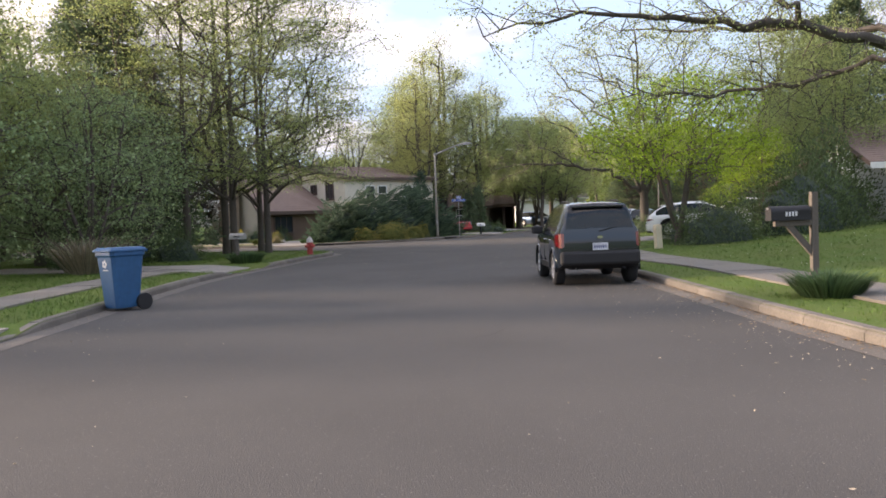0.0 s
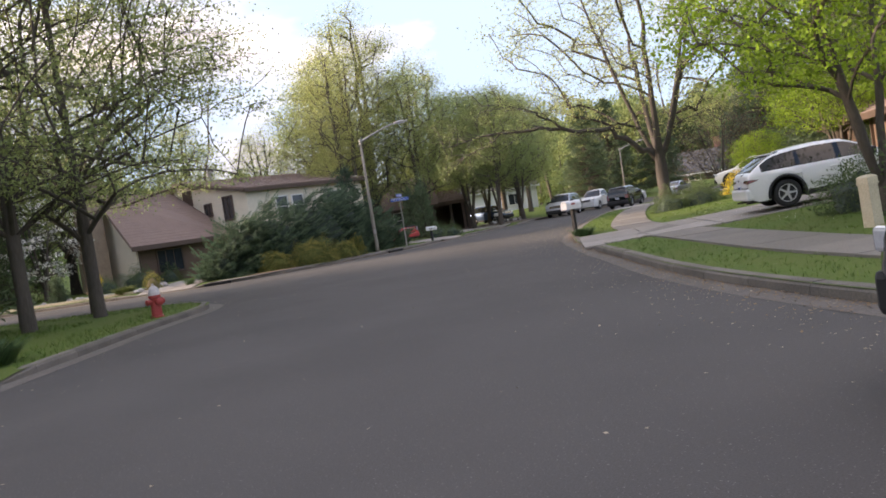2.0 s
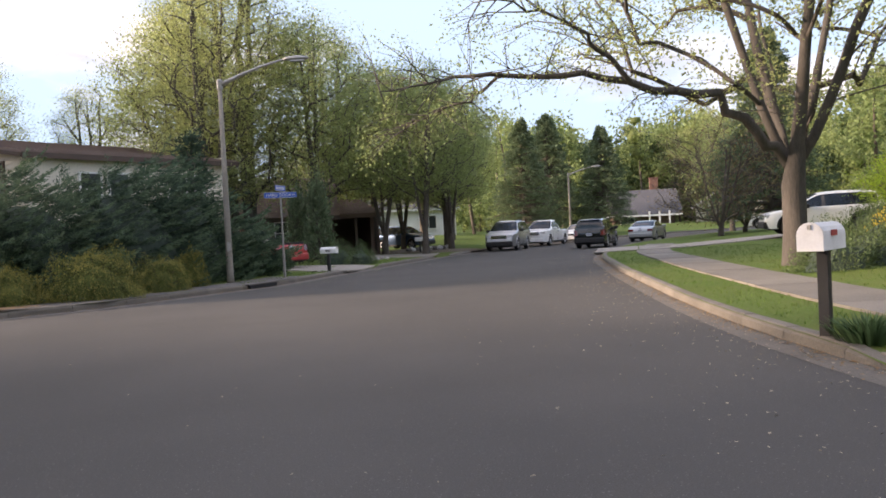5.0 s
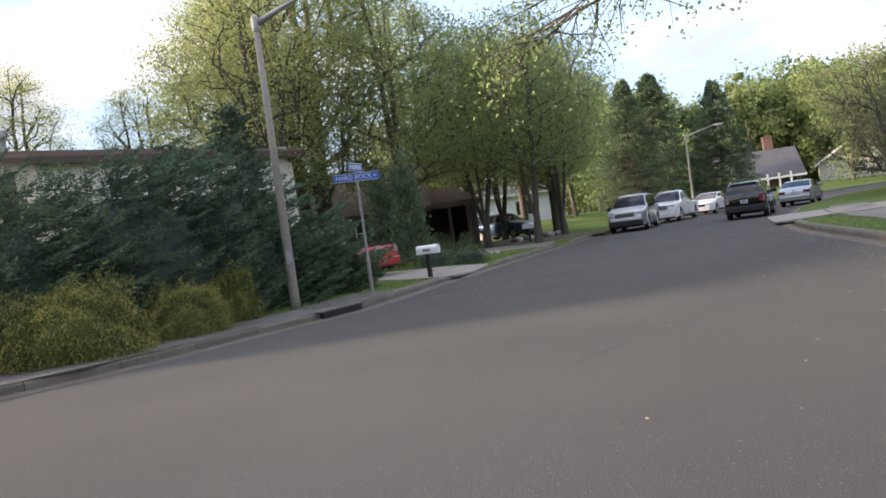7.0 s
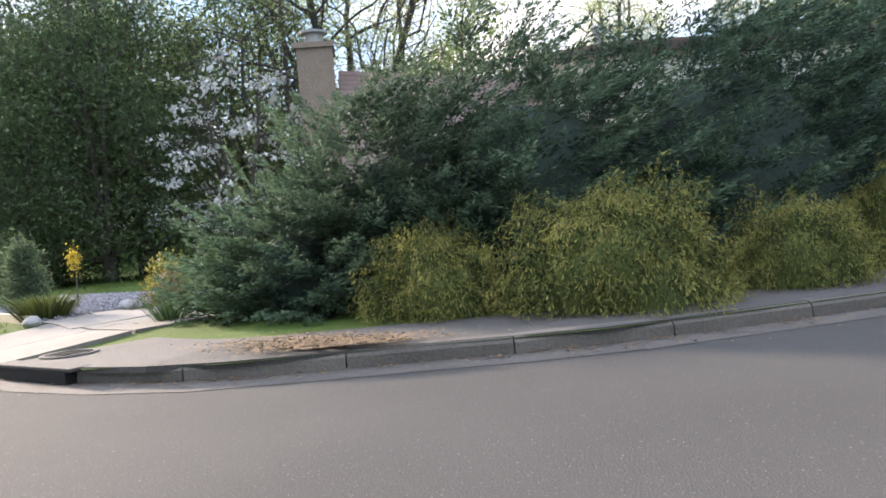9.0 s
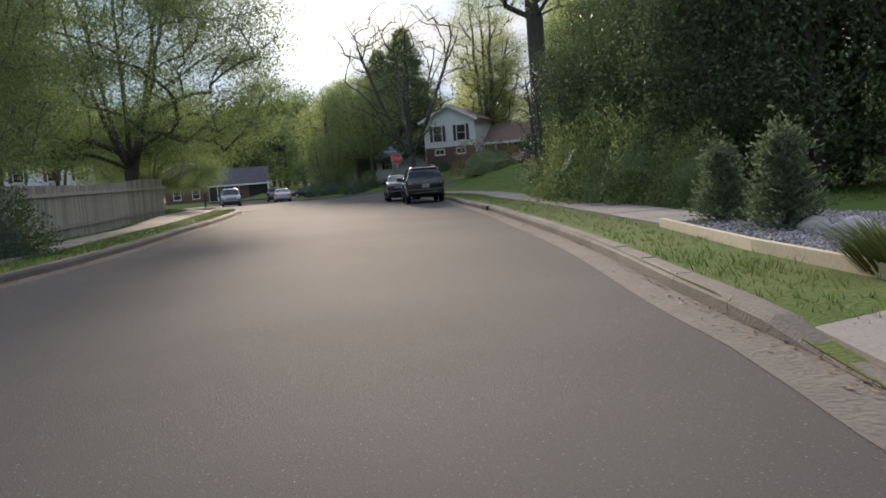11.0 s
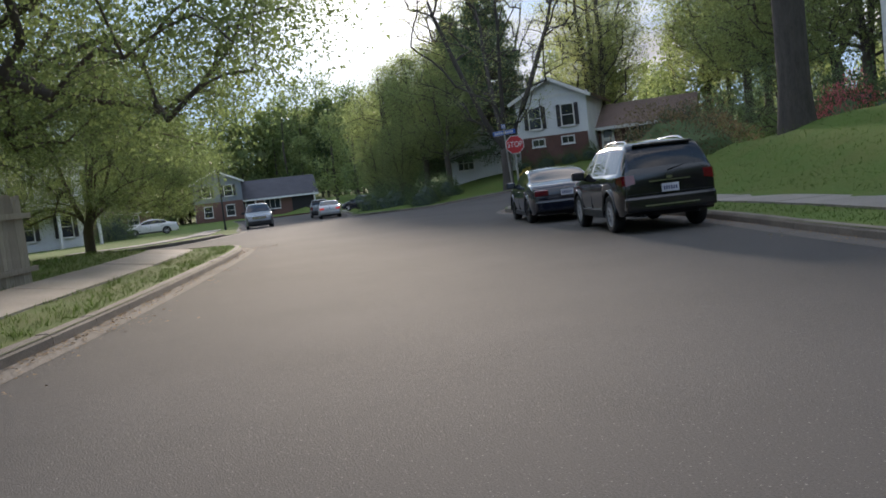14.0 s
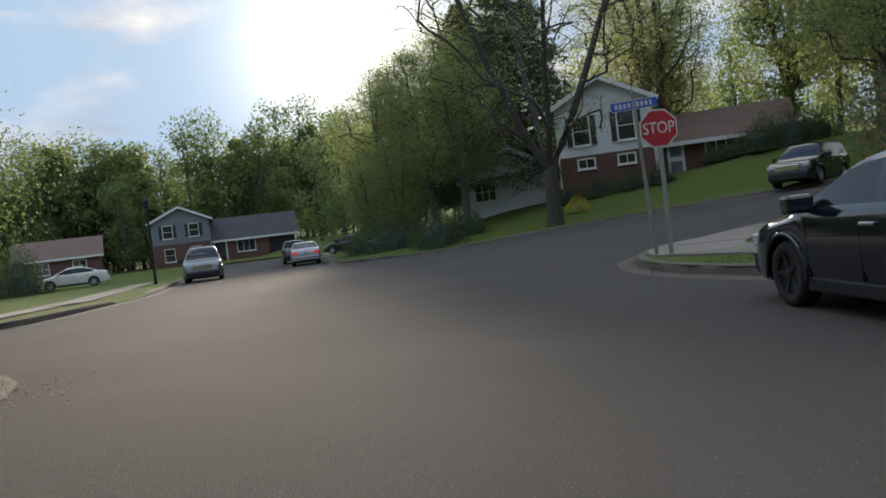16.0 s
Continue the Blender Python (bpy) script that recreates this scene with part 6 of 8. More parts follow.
dcar = make_car("dark_sedan", "dark sedan parked before the hedge bank", "sedan", 4.7, 1.82, 1.45, M_PAINT["midnight"], tyre=0.33)
park(dcar, -94.0, 63.7, -0.75, -0.66, ground_at(-94.0, 63.7))
wl = copy_thing(wsed, Matrix())
wl["label"] = "white sedan standing in a side driveway"
park(wl, -92, 45.7, 0.1, -1, ground_at(-92, 45.7))
jk = copy_thing(bsuv, Matrix())
jk["label"] = "black SUV on the climbing cross street"
park(jk, -62.0, 74.7, 0.48, -0.88, float(road_height(np.array([-62.0]), np.array([74.7]))[0]) + 0.01)

# ---- street furniture ----
def street_lamp(x, y, arm, neck=5.65):
    z = ground_at(x, y)
    s = thing("street_lamp", "weathered tapered steel street lamp with a curved arm", "street lamp", pose_z(x, y, z), "street lamps")
    part("pole", tube(bmesh.new(), [(0, 0, -0.1), (0, 0, 0.25), (0, 0, neck * 0.5), (0, 0, neck)], [0.11, 0.095, 0.075, 0.055], 12), M_POLE, s, smooth=True)
    part("hand_hole_cover", a_box(-0.05, -0.105, 0.9, 0.05, -0.07, 1.15), M_GALV, s)
    a = Vector(arm)
    pts = [Vector((0, 0, neck - 0.12)) + Vector((a.x * t, a.y * t, a.z * (1.45 * t - 0.45 * t * t))) for t in (0, 0.15, 0.35, 0.55, 0.75, 0.9)]
    part("arm", tube(bmesh.new(), pts, [0.075, 0.06, 0.045, 0.038, 0.032, 0.03], 8), M_GALV, s, smooth=True)
    part("collar", lathe(bmesh.new(), [(0.075, neck - 0.25), (0.085, neck - 0.2), (0.085, neck + 0.02), (0.04, neck + 0.06)], 12), M_GALV, s)
    e = pts[-1]
    m = Matrix.Translation(e) @ Vector((a.x, a.y, 0.06)).to_track_quat("X", "Z").to_matrix().to_4x4()
    bm = loft(bmesh.new(), [[(u, w * math.cos(t), h * math.sin(t) * (0.7 if math.sin(t) < 0 else 1)) for t in np.linspace(0, 2 * math.pi, 11)[:-1]] for u, w, h in ((-0.05, 0.04, 0.04), (0.1, 0.09, 0.07), (0.35, 0.13, 0.09), (0.6, 0.10, 0.06), (0.68, 0.03, 0.03))])
    head = part("lamp_head", bm, M_GALV, s, smooth=True, at=m)
    part("lens", a_box(0.15, -0.08, -0.075, 0.55, 0.08, -0.045), M_HEAD, head)
    return s


street_lamp(4.39, 54.57, (2.0, -0.35, 0.75))
street_lamp(32.65, 89.15, (1.9, -0.9, 0.6), 5.2)
dk_lamp = thing("lamp_post", "slim dark lamp post with a small lantern", "street lamp", pose_z(-77.1, 51.1, ground_at(-77.1, 51.1)), "street lamps")
part("pole", tube(bmesh.new(), [(0, 0, 0), (0, 0, 0.5), (0, 0, 3.5)], [0.08, 0.06, 0.045], 8), M_BLACK, dk_lamp)
part("lantern", lathe(bmesh.new(), [(0.05, 3.5), (0.12, 3.58), (0.15, 3.85), (0.04, 3.98)], 10), M_BLACK, dk_lamp)


def blade_sign(root, z, yaw, w, h, text=None, bars=None, tilt=0.0):
    b = part("name_plate", a_box(-w / 2, -0.004, -h / 2, w / 2, 0.004, h / 2), M_SIGNBLUE, root, "blue street name plate", at=pose(0, 0, z, 0, tilt, yaw), bevel=0.003)
    edge = bmesh.new()
    for s in (-1, 1):
        box(edge, -w / 2, s * 0.0045 - 0.001, h / 2 - 0.008, w / 2, s * 0.0045 + 0.001, h / 2)
        box(edge, -w / 2, s * 0.0045 - 0.001, -h / 2, w / 2, s * 0.0045 + 0.001, -h / 2 + 0.008)
    part("border", edge, M_SIGNWHITE, b)
    for s in (1, -1):
        at = Matrix.Translation((0, -s * 0.006, 0)) @ Matrix.Rotation(math.pi / 2, 4, "X") if s == 1 else Matrix.Translation((0, 0.006, 0)) @ Matrix.Rotation(math.pi, 4, "Z") @ Matrix.Rotation(math.pi / 2, 4, "X")
        if text:
            lettering(text, h * 0.78, b, at @ Matrix.Translation((-w * 0.06, 0, 0)), M_SIGNWHITE)
            lettering("RD", h * 0.42, b, at @ Matrix.Translation((w * 0.41, 0, 0)), M_SIGNWHITE)
        else:
            n = bars or 8
            for i in range(n):
                u = -w * 0.42 + w * 0.84 * i / n
                part("bar", a_box(u, -h * 0.25, 0, u + w * 0.84 / n * 0.62, h * 0.25, 0.0015), M_SIGNWHITE, b, at=at)
    return b


sp = thing("street_name_sign", "two blue street name plates on a slim steel post", "street sign", pose_z(6.0, 55.36, ground_at(6.0, 55.36), 0))
part("post", tube(bmesh.new(), [(0, 0, -0.05), (0.0, 0, 2.34)], [0.03, 0.028], 8), M_GALV, sp)
part("post_sleeve", tube(bmesh.new(), [(0, 0, -0.05), (0, 0, 0.75)], [0.04, 0.04], 8), M_GALV, sp)
blade_sign(sp, 2.46, 2, 0.95, 0.165, "HARD ROCK")
blade_sign(sp, 2.66, 62, 0.80, 0.165, None, 10)
part("bracket", a_box(-0.03, -0.03, 2.33, 0.03, 0.03, 2.40), M_GALV, sp)
part("clamp", a_box(-0.025, -0.025, 2.535, 0.025, 0.025, 2.585), M_GALV, sp)

# STOP sign with two name plates on a post beside it.
st = thing("stop_sign", "red octagonal stop sign on a steel channel post", "stop sign", pose_z(-49.5, 60.45, ground_at(-49.5, 60.45), -16 + 90 + 0))
octo = [(0.315 / math.cos(math.pi / 8) * math.sin(a), 0, 2.15 + 0.315 / math.cos(math.pi / 8) * math.cos(a)) for a in (math.pi / 8 + k * math.pi / 4 for k in range(8))]
octo2 = [(x * 0.93, -0.006, 2.15 + (z - 2.15) * 0.93) for x, y, z in octo]
plate = part("plate", prism(bmesh.new(), octo, (0, 0.006, 0)), M_SIGNWHITE, st, "white rim")
part("face", prism(bmesh.new(), octo2, (0, 0.005, 0)), M_STOPRED, plate, "red face")
lettering("STOP", 0.275, plate, Matrix.Translation((0, -0.0085, 2.15)) @ Matrix.Rotation(math.pi / 2, 4, "X") @ Matrix.Diagonal((0.82, 1.0, 1, 1)), M_SIGNWHITE)
part("post", prism(bmesh.new(), [(-0.035, 0.008, -0.1), (0.035, 0.008, -0.1), (0.035, 0.045, -0.1), (-0.035, 0.045, -0.1)], (0, 0, 2.45)), M_GALV, st)
sp2 = thing("corner_name_sign", "blue street name plates on a leaning steel post", "street sign", pose(-49.86, 60.38, ground_at(-49.86, 60.38), 2, -3, -16 + 90))
part("post", tube(bmesh.new(), [(0, 0, -0.05), (0, 0, 2.72)], [0.035, 0.03], 8), M_GALV, sp2)
blade_sign(sp2, 2.62, 0, 0.80, 0.16, None, 9)
blade_sign(sp2, 2.84, 75, 0.85, 0.16, None, 7)
part("clamp", a_box(-0.025, -0.025, 2.69, 0.025, 0.025, 2.77), M_GALV, sp2)

# Recycling bin
bn = thing("recycling_bin", "blue wheeled recycling bin standing at the kerb", "bin", pose_z(-4.45, 13.75, 0.0, -42))
rings = []
for z, w, d in ((0.05, 0.20, 0.22), (0.12, 0.21, 0.23), (0.92, 0.255, 0.30), (0.94, 0.275, 0.325), (1.0, 0.275, 0.325)):
    c = 0.05
    rings.append([(-w + c, -d, z), (w - c, -d, z), (w, -d + c, z), (w, d - c, z), (w - c, d, z), (-w + c, d, z), (-w, d - c, z), (-w, -d + c, z)])
part("tub", loft(bmesh.new(), rings), M_BINBLUE, bn, bevel=0.01)
lid = loft(bmesh.new(), [[(-w, -d, z), (w, -d, z), (w, d, z), (-w, d, z)] for z, w, d in ((0.995, 0.285, 0.34), (1.03, 0.29, 0.35), (1.075, 0.235, 0.285))])
part("lid", lid, M_BINBLUE, bn, bevel=0.015)
part("grip", tube(bmesh.new(), [(-0.21, 0.37, 1.0), (0.21, 0.37, 1.0)], [0.02, 0.02], 8), M_BINBLUE, bn)
part("axle", tube(bmesh.new(), [(-0.27, 0.26, 0.14), (0.27, 0.26, 0.14)], [0.012, 0.012], 6), M_GALV, bn)
for s in (-1, 1):
    part("wheel", lathe(bmesh.new(), [(0.05, -0.03), (0.14, -0.03), (0.14, 0.03), (0.05, 0.03)], 18, Matrix.Translation((s * 0.25, 0.26, 0.14)) @ Matrix.Rotation(math.pi / 2, 4, "Y")), M_BLACK, bn)
deco = bmesh.new()
for k in range(5):
    a = 2 * math.pi * k / 5
    lathe(deco, [(0.026, 0), (0.026, 0.003)], 10, Matrix.Translation((0.045 * math.cos(a), -0.293, 0.80 + 0.045 * math.sin(a))) @ Matrix.Rotation(math.pi / 2 + 0.11, 4, "X"))
box(deco, -0.08, -0.284, 0.69, 0.08, -0.278, 0.705)
part("emblem", deco, M_SIGNWHITE, bn, "white flower-shaped mark")

# Hydrant
hy = thing("fire_hydrant", "faded red fire hydrant with a silver-grey cap", "hydrant", pose_z(-2.6, 32.0, ground_at(-2.6, 32.0) - 0.02, 40))
part("barrel", lathe(bmesh.new(), [(0.15, 0), (0.15, 0.05), (0.115, 0.06), (0.105, 0.44), (0.13, 0.45), (0.13, 0.5)], 18), M_HYDRED, hy, smooth=False)
part("bonnet", lathe(bmesh.new(), [(0.13, 0.5), (0.125, 0.56), (0.10, 0.64), (0.06, 0.69), (0.03, 0.70), (0.03, 0.75)], 18), M_HYDWHITE, hy, "faded silver-grey bonnet")
for a, r in ((0, 0.055), (math.pi, 0.055), (-math.pi / 2, 0.075)):
    n = part("outlet", lathe(bmesh.new(), [(r, 0.08), (r, 0.17), (r * 1.15, 0.17), (r * 1.15, 0.2), (0.02, 0.22)], 12, Matrix.Translation((0, 0, 0.36)) @ Matrix.Rotation(a, 4, "Z") @ Matrix.Rotation(math.pi / 2, 4, "Y")), M_HYDRED, hy)


def mailbox(x, y, face, box_mat, post_mat, label, h=1.05, s=1.0, arm=False, tall=0.0, flag=True, marks=True):
    """A letter box on a post; its door looks along face."""
    z = ground_at(x, y)
    r = thing("mailbox", label, "mailbox", facing(x, y, face[0], face[1], z - 0.05), "mailboxes")
    prof = [(-0.085, 0), (0.085, 0), (0.085, 0.11)] + [(0.085 * math.cos(a), 0.11 + 0.085 * math.sin(a)) for a in np.linspace(0.3, math.pi - 0.3, 7)] + [(-0.085, 0.11)]
    d0, d1 = (-0.28, 0.24) if not arm else (-0.62, -0.08)
    b = part("box", prism(bmesh.new(), [(u * s, d0 * s, h + v * s) for u, v in prof], (0, (d1 - d0) * s, 0)), box_mat, r)
    part("door", prism(bmesh.new(), [(u * s * 1.04, d0 * s - 0.012, h + v * s * 1.02) for u, v in prof], (0, 0.01, 0)), box_mat, b)
    part("latch", a_box(-0.015, d0 * s - 0.03, h + 0.15 * s, 0.015, d0 * s - 0.012, h + 0.18 * s), M_GALV, b)
    if flag:
        part("flag", a_box(0.088 * s, d0 * s * 0.4, h + 0.1 * s, 0.095 * s, d0 * s * 0.4 + 0.16, h + 0.14 * s), M_HYDRED if not arm else box_mat, b)
    if marks:
        for sgn in (-1, 1):
            for k in range(4):
                u = (d0 + d1) / 2 * s - 0.09 + 0.05 * k
                part("bar", a_box(sgn * 0.086 * s - 0.002, u, h + 0.055 * s, sgn * 0.086 * s + 0.002, u + 0.03, h + 0.115 * s), M_SIGNWHITE if arm else M_BLACK, b)
    w = 0.05
    part("post", a_box(-w, -w, -0.1, w, w, (h if not arm else h + 0.42) + tall), post_mat, r, bevel=0.006)
    if arm:
        part("cross_arm", a_box(-w * 0.9, -0.62, h - 0.09, w * 0.9, -w, h), post_mat, r, bevel=0.005)
        part("brace", prism(bmesh.new(), [(-0.03, -0.45, h - 0.09), (-0.03, -0.33, h - 0.09), (-0.03, -w, h - 0.42), (-0.03, -w, h - 0.56)], (0.06, 0, 0)), post_mat, r)
    return r


mailbox(6.55, 11.4, (-1, 0.05), M_BLACK, M_WOOD, "black mailbox on a tall weathered wooden post", 1.06, 1.12, arm=True)
mailbox(-4.55, 26.6, (1, -0.3), M_GALV, M_WOOD, "grey metal mailbox among tall daylilies", 0.85, 1.0)
mailbox(8.02, 59.3, (0.8, -0.6), M_SIGNWHITE, M_BLACK, "white mailbox with dark marks on a black post", 0.72, 1.15)
mailbox(8.75, 37.1, (-0.85, -0.5), M_SIGNWHITE, M_BLACK, "white mailbox on a black post", 0.86, 1.3, marks=False)
mailbox(15.75, 74.2, (0.85, -0.5), M_SIGNWHITE, M_BLACK, "white mailbox on a post below the trees", 0.7, 1.15, marks=False)

pd = thing("utility_pedestal", "cream plastic utility pedestal leaning on the lawn", "pedestal", pose(8.85, 24.4, ground_at(8.85, 24.4) - 0.03, 2, -4, 10))
part("body", loft(bmesh.new(), [[(-w, -w, z), (w, -w, z), (w, w, z), (-w, w, z)] for z, w in ((0, 0.10), (0.66, 0.095), (0.68, 0.105), (0.78, 0.10), (0.80, 0.06))]), M_CREAM, pd, bevel=0.01)
part("lid_band", a_box(-0.108, -0.108, 0.665, 0.108, 0.108, 0.685), M_CREAM, pd)

# Board fence along the corner lot.
F0, F1 = Vector((-18.6, 41.6)), Vector((-38.2, 46.85))
fence = thing("board_fence", "weathered grey-brown vertical board fence", "fence", Matrix())
fd = (F1 - F0).normalized()
fyaw = math.degrees(math.atan2(fd.y, fd.x))
rf = random.Random(5)
fmesh = as_mesh("board", a_box(0, -0.011, 0, 0.138, 0.011, 1.5))
fmesh.materials.append(M_FENCE)
for i in range(int((F1 - F0).length / 0.146)):
    p = F0 + fd * (0.146 * i)
    b = new("board", fmesh)
    b.parent = fence
    b.matrix_basis = pose(p.x, p.y, ground_at(p.x, p.y) - 0.02 + rf.uniform(-0.015, 0.02), rf.uniform(-0.8, 0.8), rf.uniform(-0.3, 0.3), fyaw)
for i in range(9):
    p = F0 + fd * min(2.45 * i, (F1 - F0).length)
    part("post", a_box(-0.05, 0.02, -0.1, 0.05, 0.12, 1.4), M_FENCE, fence, at=pose_z(p.x, p.y, ground_at(p.x, p.y), fyaw))
for zz in (0.25, 1.15):
    a, b = F0, F1
    bar(fence, (a.x, a.y + 0.05, ground_at(a.x, a.y) + zz), (b.x, b.y + 0.05, ground_at(b.x, b.y) + zz), 0.04, 0.09, M_FENCE, "rail")

# Dark mulch under the street trees, a low dry stone wall and a heap of stones by the drive.
mulch = bmesh.new()
rim = []
for i in range(40):
    a = 2 * math.pi * i / 40
    x, y = 16.2 + (2.6 + 0.5 * math.sin(3 * a)) * math.cos(a) - 2.4 * math.sin(a), 78.2 + 2.0 * math.cos(a) + 5.2 * math.sin(a)
    rim.append((x, y))
rings = [[mulch.verts.new((16.2 + (x - 16.2) * k, 78.2 + (y - 78.2) * k, ground_at(16.2 + (x - 16.2) * k, 78.2 + (y - 78.2) * k) + h)) for x, y in rim] for k, h in ((1.0, 0.0), (0.94, 0.05), (0.5, 0.06), (0.1, 0.06))]
for r0, r1 in zip(rings, rings[1:]):
    for i in range(40):
        mulch.faces.new((r0[i], r0[(i + 1) % 40], r1[(i + 1) % 40], r1[i]))
mulch.faces.new(rings[-1])
tagged(part("mulch_bed", mulch, M_DIRT, smooth=True), "dark bare mulch under the street trees", "mulch bed", kind="structure")


def stone(r, seed, flat=0.7):
    bm = bmesh.new()
    bmesh.ops.create_icosphere(bm, subdivisions=2, radius=r)
    for v in bm.verts:
        v.co *= 1 + 0.3 * noise.noise(v.co * (1.2 / r) + Vector((seed * 3.1, 0, 0)))
        v.co.z *= flat
    return bm


dry_wall = thing("dry_stone_wall", "low dry stone wall below the trees", "stone wall", Matrix())
for i in range(16):
    t = i / 15
    x, y = 15.6 + 3.0 * t, 76.0 + 1.6 * t + 0.1 * math.sin(i)
    part("stone", stone(0.2 + 0.05 * math.sin(i * 2.3), i), M_ROCK if i % 3 else M_OLDWALK, dry_wall, at=pose_z(x, y, ground_at(x, y) + 0.14, 40 * i))
for i in range(11):
    x, y = 10.9 + 0.32 * (i % 4) + 0.1 * math.sin(i * 5), 66.6 + 0.5 * (i // 4) + 0.1 * math.cos(i * 3)
    heap = part("garden_stone", stone(0.15 + 0.05 * math.sin(i * 1.7), i + 30), M_ROCK)
    heap.matrix_basis = pose_z(x, y, ground_at(x, y) + 0.05, 70 * i)
    tagged(heap, "grey stone in a heap beside the drive", "rock", "heaped stones")

# Storm drains and the manhole.
for x, y, dx, dy in ((5.15, 53.2, 0.68, 0.72), (-2.9, 48.1, 0.99, -0.12), (-24.4, 55.25, 0.95, -0.3)):
    yaw = math.degrees(math.atan2(dy, dx))
    sd = thing("storm_drain", "storm drain in the kerb, its shaded opening a black block", "drain", pose_z(x, y, 0, yaw), "storm drains")
    # Solid black block that paints the shade of the inlet; nothing is hollowed out.
    part("throat", a_box(-0.55, -0.04, 0.02, 0.55, 0.15, 0.112), M_BLACK, sd)
    part("lintel", a_box(-0.62, -0.035, 0.113, 0.62, 0.16, 0.145), M_OLDWALK, sd, bevel=0.01)
mh = thing("manhole_cover", "round iron manhole cover in the pavement", "manhole", pose_z(-3.15, 48.62, ground_at(-3.15, 48.62) + 0.014))
part("frame", lathe(bmesh.new(), [(0.25, 0), (0.25, 0.010), (0.205, 0.010)], 28), M_OLDWALK, mh)
bm = lathe(bmesh.new(), [(0.20, 0.004), (0.20, 0.013)], 28)
lid = part("lid", bm, M_BLACK, mh)
for i in range(-3, 4):
    part("rib", a_box(-0.14, i * 0.045 - 0.009, 0.013, 0.14, i * 0.045 + 0.009, 0.018), M_BLACK, lid)

# ---- the juniper bank ----
def juniper_bank():
    """A long spreading juniper with plumes that lean up and outwards."""
    rng = np.random.RandomState(21)
    root = thing("juniper_hedge", "huge spreading blue-green juniper bank", "hedge", Matrix())
    spine = [Vector(p) for p in ((-2.9, 51.6, 0), (-1.9, 52.6, 0), (-0.7, 53.6, 0), (1.5, 55.2, 0), (2.9, 57.0, 0), (4.7, 58.5, 0))]
    dims = [(0.85, 1.5), (1.8, 2.75), (2.45, 3.4), (2.4, 3.75), (2.2, 3.8), (1.5, 2.2)]
    pos, lean, size, core = [], [], [], bmesh.new()
    for (c, (r, h)), nn in zip(zip(spine, dims), (150, 390, 430, 430, 380, 240)):
        bmesh.ops.create_icosphere(core, subdivisions=3, radius=1, matrix=Matrix.Translation(c) @ Matrix.Diagonal((r * 0.68, r * 0.68, h * 0.72, 1)))
        for _ in range(nn):
            u = rng.normal(size=3)
            u[2] = abs(u[2]) * 0.9
            u /= np.linalg.norm(u)
            f = max(0.74, 0.86 + 0.26 * blob_noise(u * 3.2, c.x)) + rng.uniform(-0.16, 0.05)
            base = np.array(c) + u * np.array([r, r, h]) * f
            out = u * np.array([1, 1, 0.1]) + np.array([0.55, -0.1, 0.02]) + rng.normal(size=3) * np.array([0.22, 0.22, 0.12])
            out /= np.linalg.norm(out)
            side = np.cross(out, [0, 0, 1.0])
            side /= np.linalg.norm(side) + 1e-9
            ln = rng.uniform(0.55, 1.15)
            k = 190
            t = rng.uniform(0, 1, k) ** 0.85
            w = rng.normal(size=k) * (0.095 * np.sin(math.pi * np.clip(0.12 + 0.86 * t, 0, 1)) + 0.01)
            q = base[None] + out[None] * (t * ln)[:, None] + side[None] * w[:, None] + rng.normal(size=(k, 3)) * 0.014 + np.array([0, 0, 1.0])[None] * (0.20 * ln * t * t - 0.5 * np.abs(w) - 0.03)[:, None]
            pos.append(q)
            lean.append(out[None] * 1.7 + side[None] * (np.sign(w) * 0.8)[:, None] + np.array([0, 0, 0.25]))
            size.append(t - 0.9 * np.abs(w))
    pos, lean, t = np.concatenate(pos), np.concatenate(lean), np.concatenate(size)
    ok = pos[:, 2] > 0.1
    pos, lean, t = pos[ok], lean[ok], t[ok]
    for v in core.verts:
        v.co.z = max(v.co.z, 0.0)
        v.co *= 1
    # Solid core whose dark tone paints the shade between the plumes.
    part("inner_foliage", core, M_SHADED_IN, root)
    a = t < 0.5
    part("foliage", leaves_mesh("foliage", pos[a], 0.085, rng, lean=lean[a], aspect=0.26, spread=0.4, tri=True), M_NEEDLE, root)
    # Plume ends are paler, with their highlights put into the colour.
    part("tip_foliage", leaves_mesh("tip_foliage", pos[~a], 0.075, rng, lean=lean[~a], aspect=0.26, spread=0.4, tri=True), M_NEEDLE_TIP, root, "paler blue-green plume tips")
    return root


juniper_bank()
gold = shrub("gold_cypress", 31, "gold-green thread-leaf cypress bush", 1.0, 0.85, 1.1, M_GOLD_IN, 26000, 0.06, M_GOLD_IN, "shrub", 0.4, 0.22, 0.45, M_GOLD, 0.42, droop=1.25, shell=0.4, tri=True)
gold["group"] = "gold cypress bushes"
place(gold, 1.25, 51.1, 15, 1.05)
for gx, gy, gs, gyaw, gh in ((-0.55, 50.9, 0.78, 100, 1.05), (2.55, 52.35, 0.72, 210, 1.1), (3.3, 53.75, 0.5, 300, 1.9)):
    again(gold, gx, gy, gyaw, gs, stretch=gh)
spire = conifer("young_conifer", 33, "young blue-green conifer rising from the hedge", 4.6, 0.9, M_NEEDLE, 90, 26, 0.2, -0.25, 0.08)
place(spire, 3.6, 58.2)

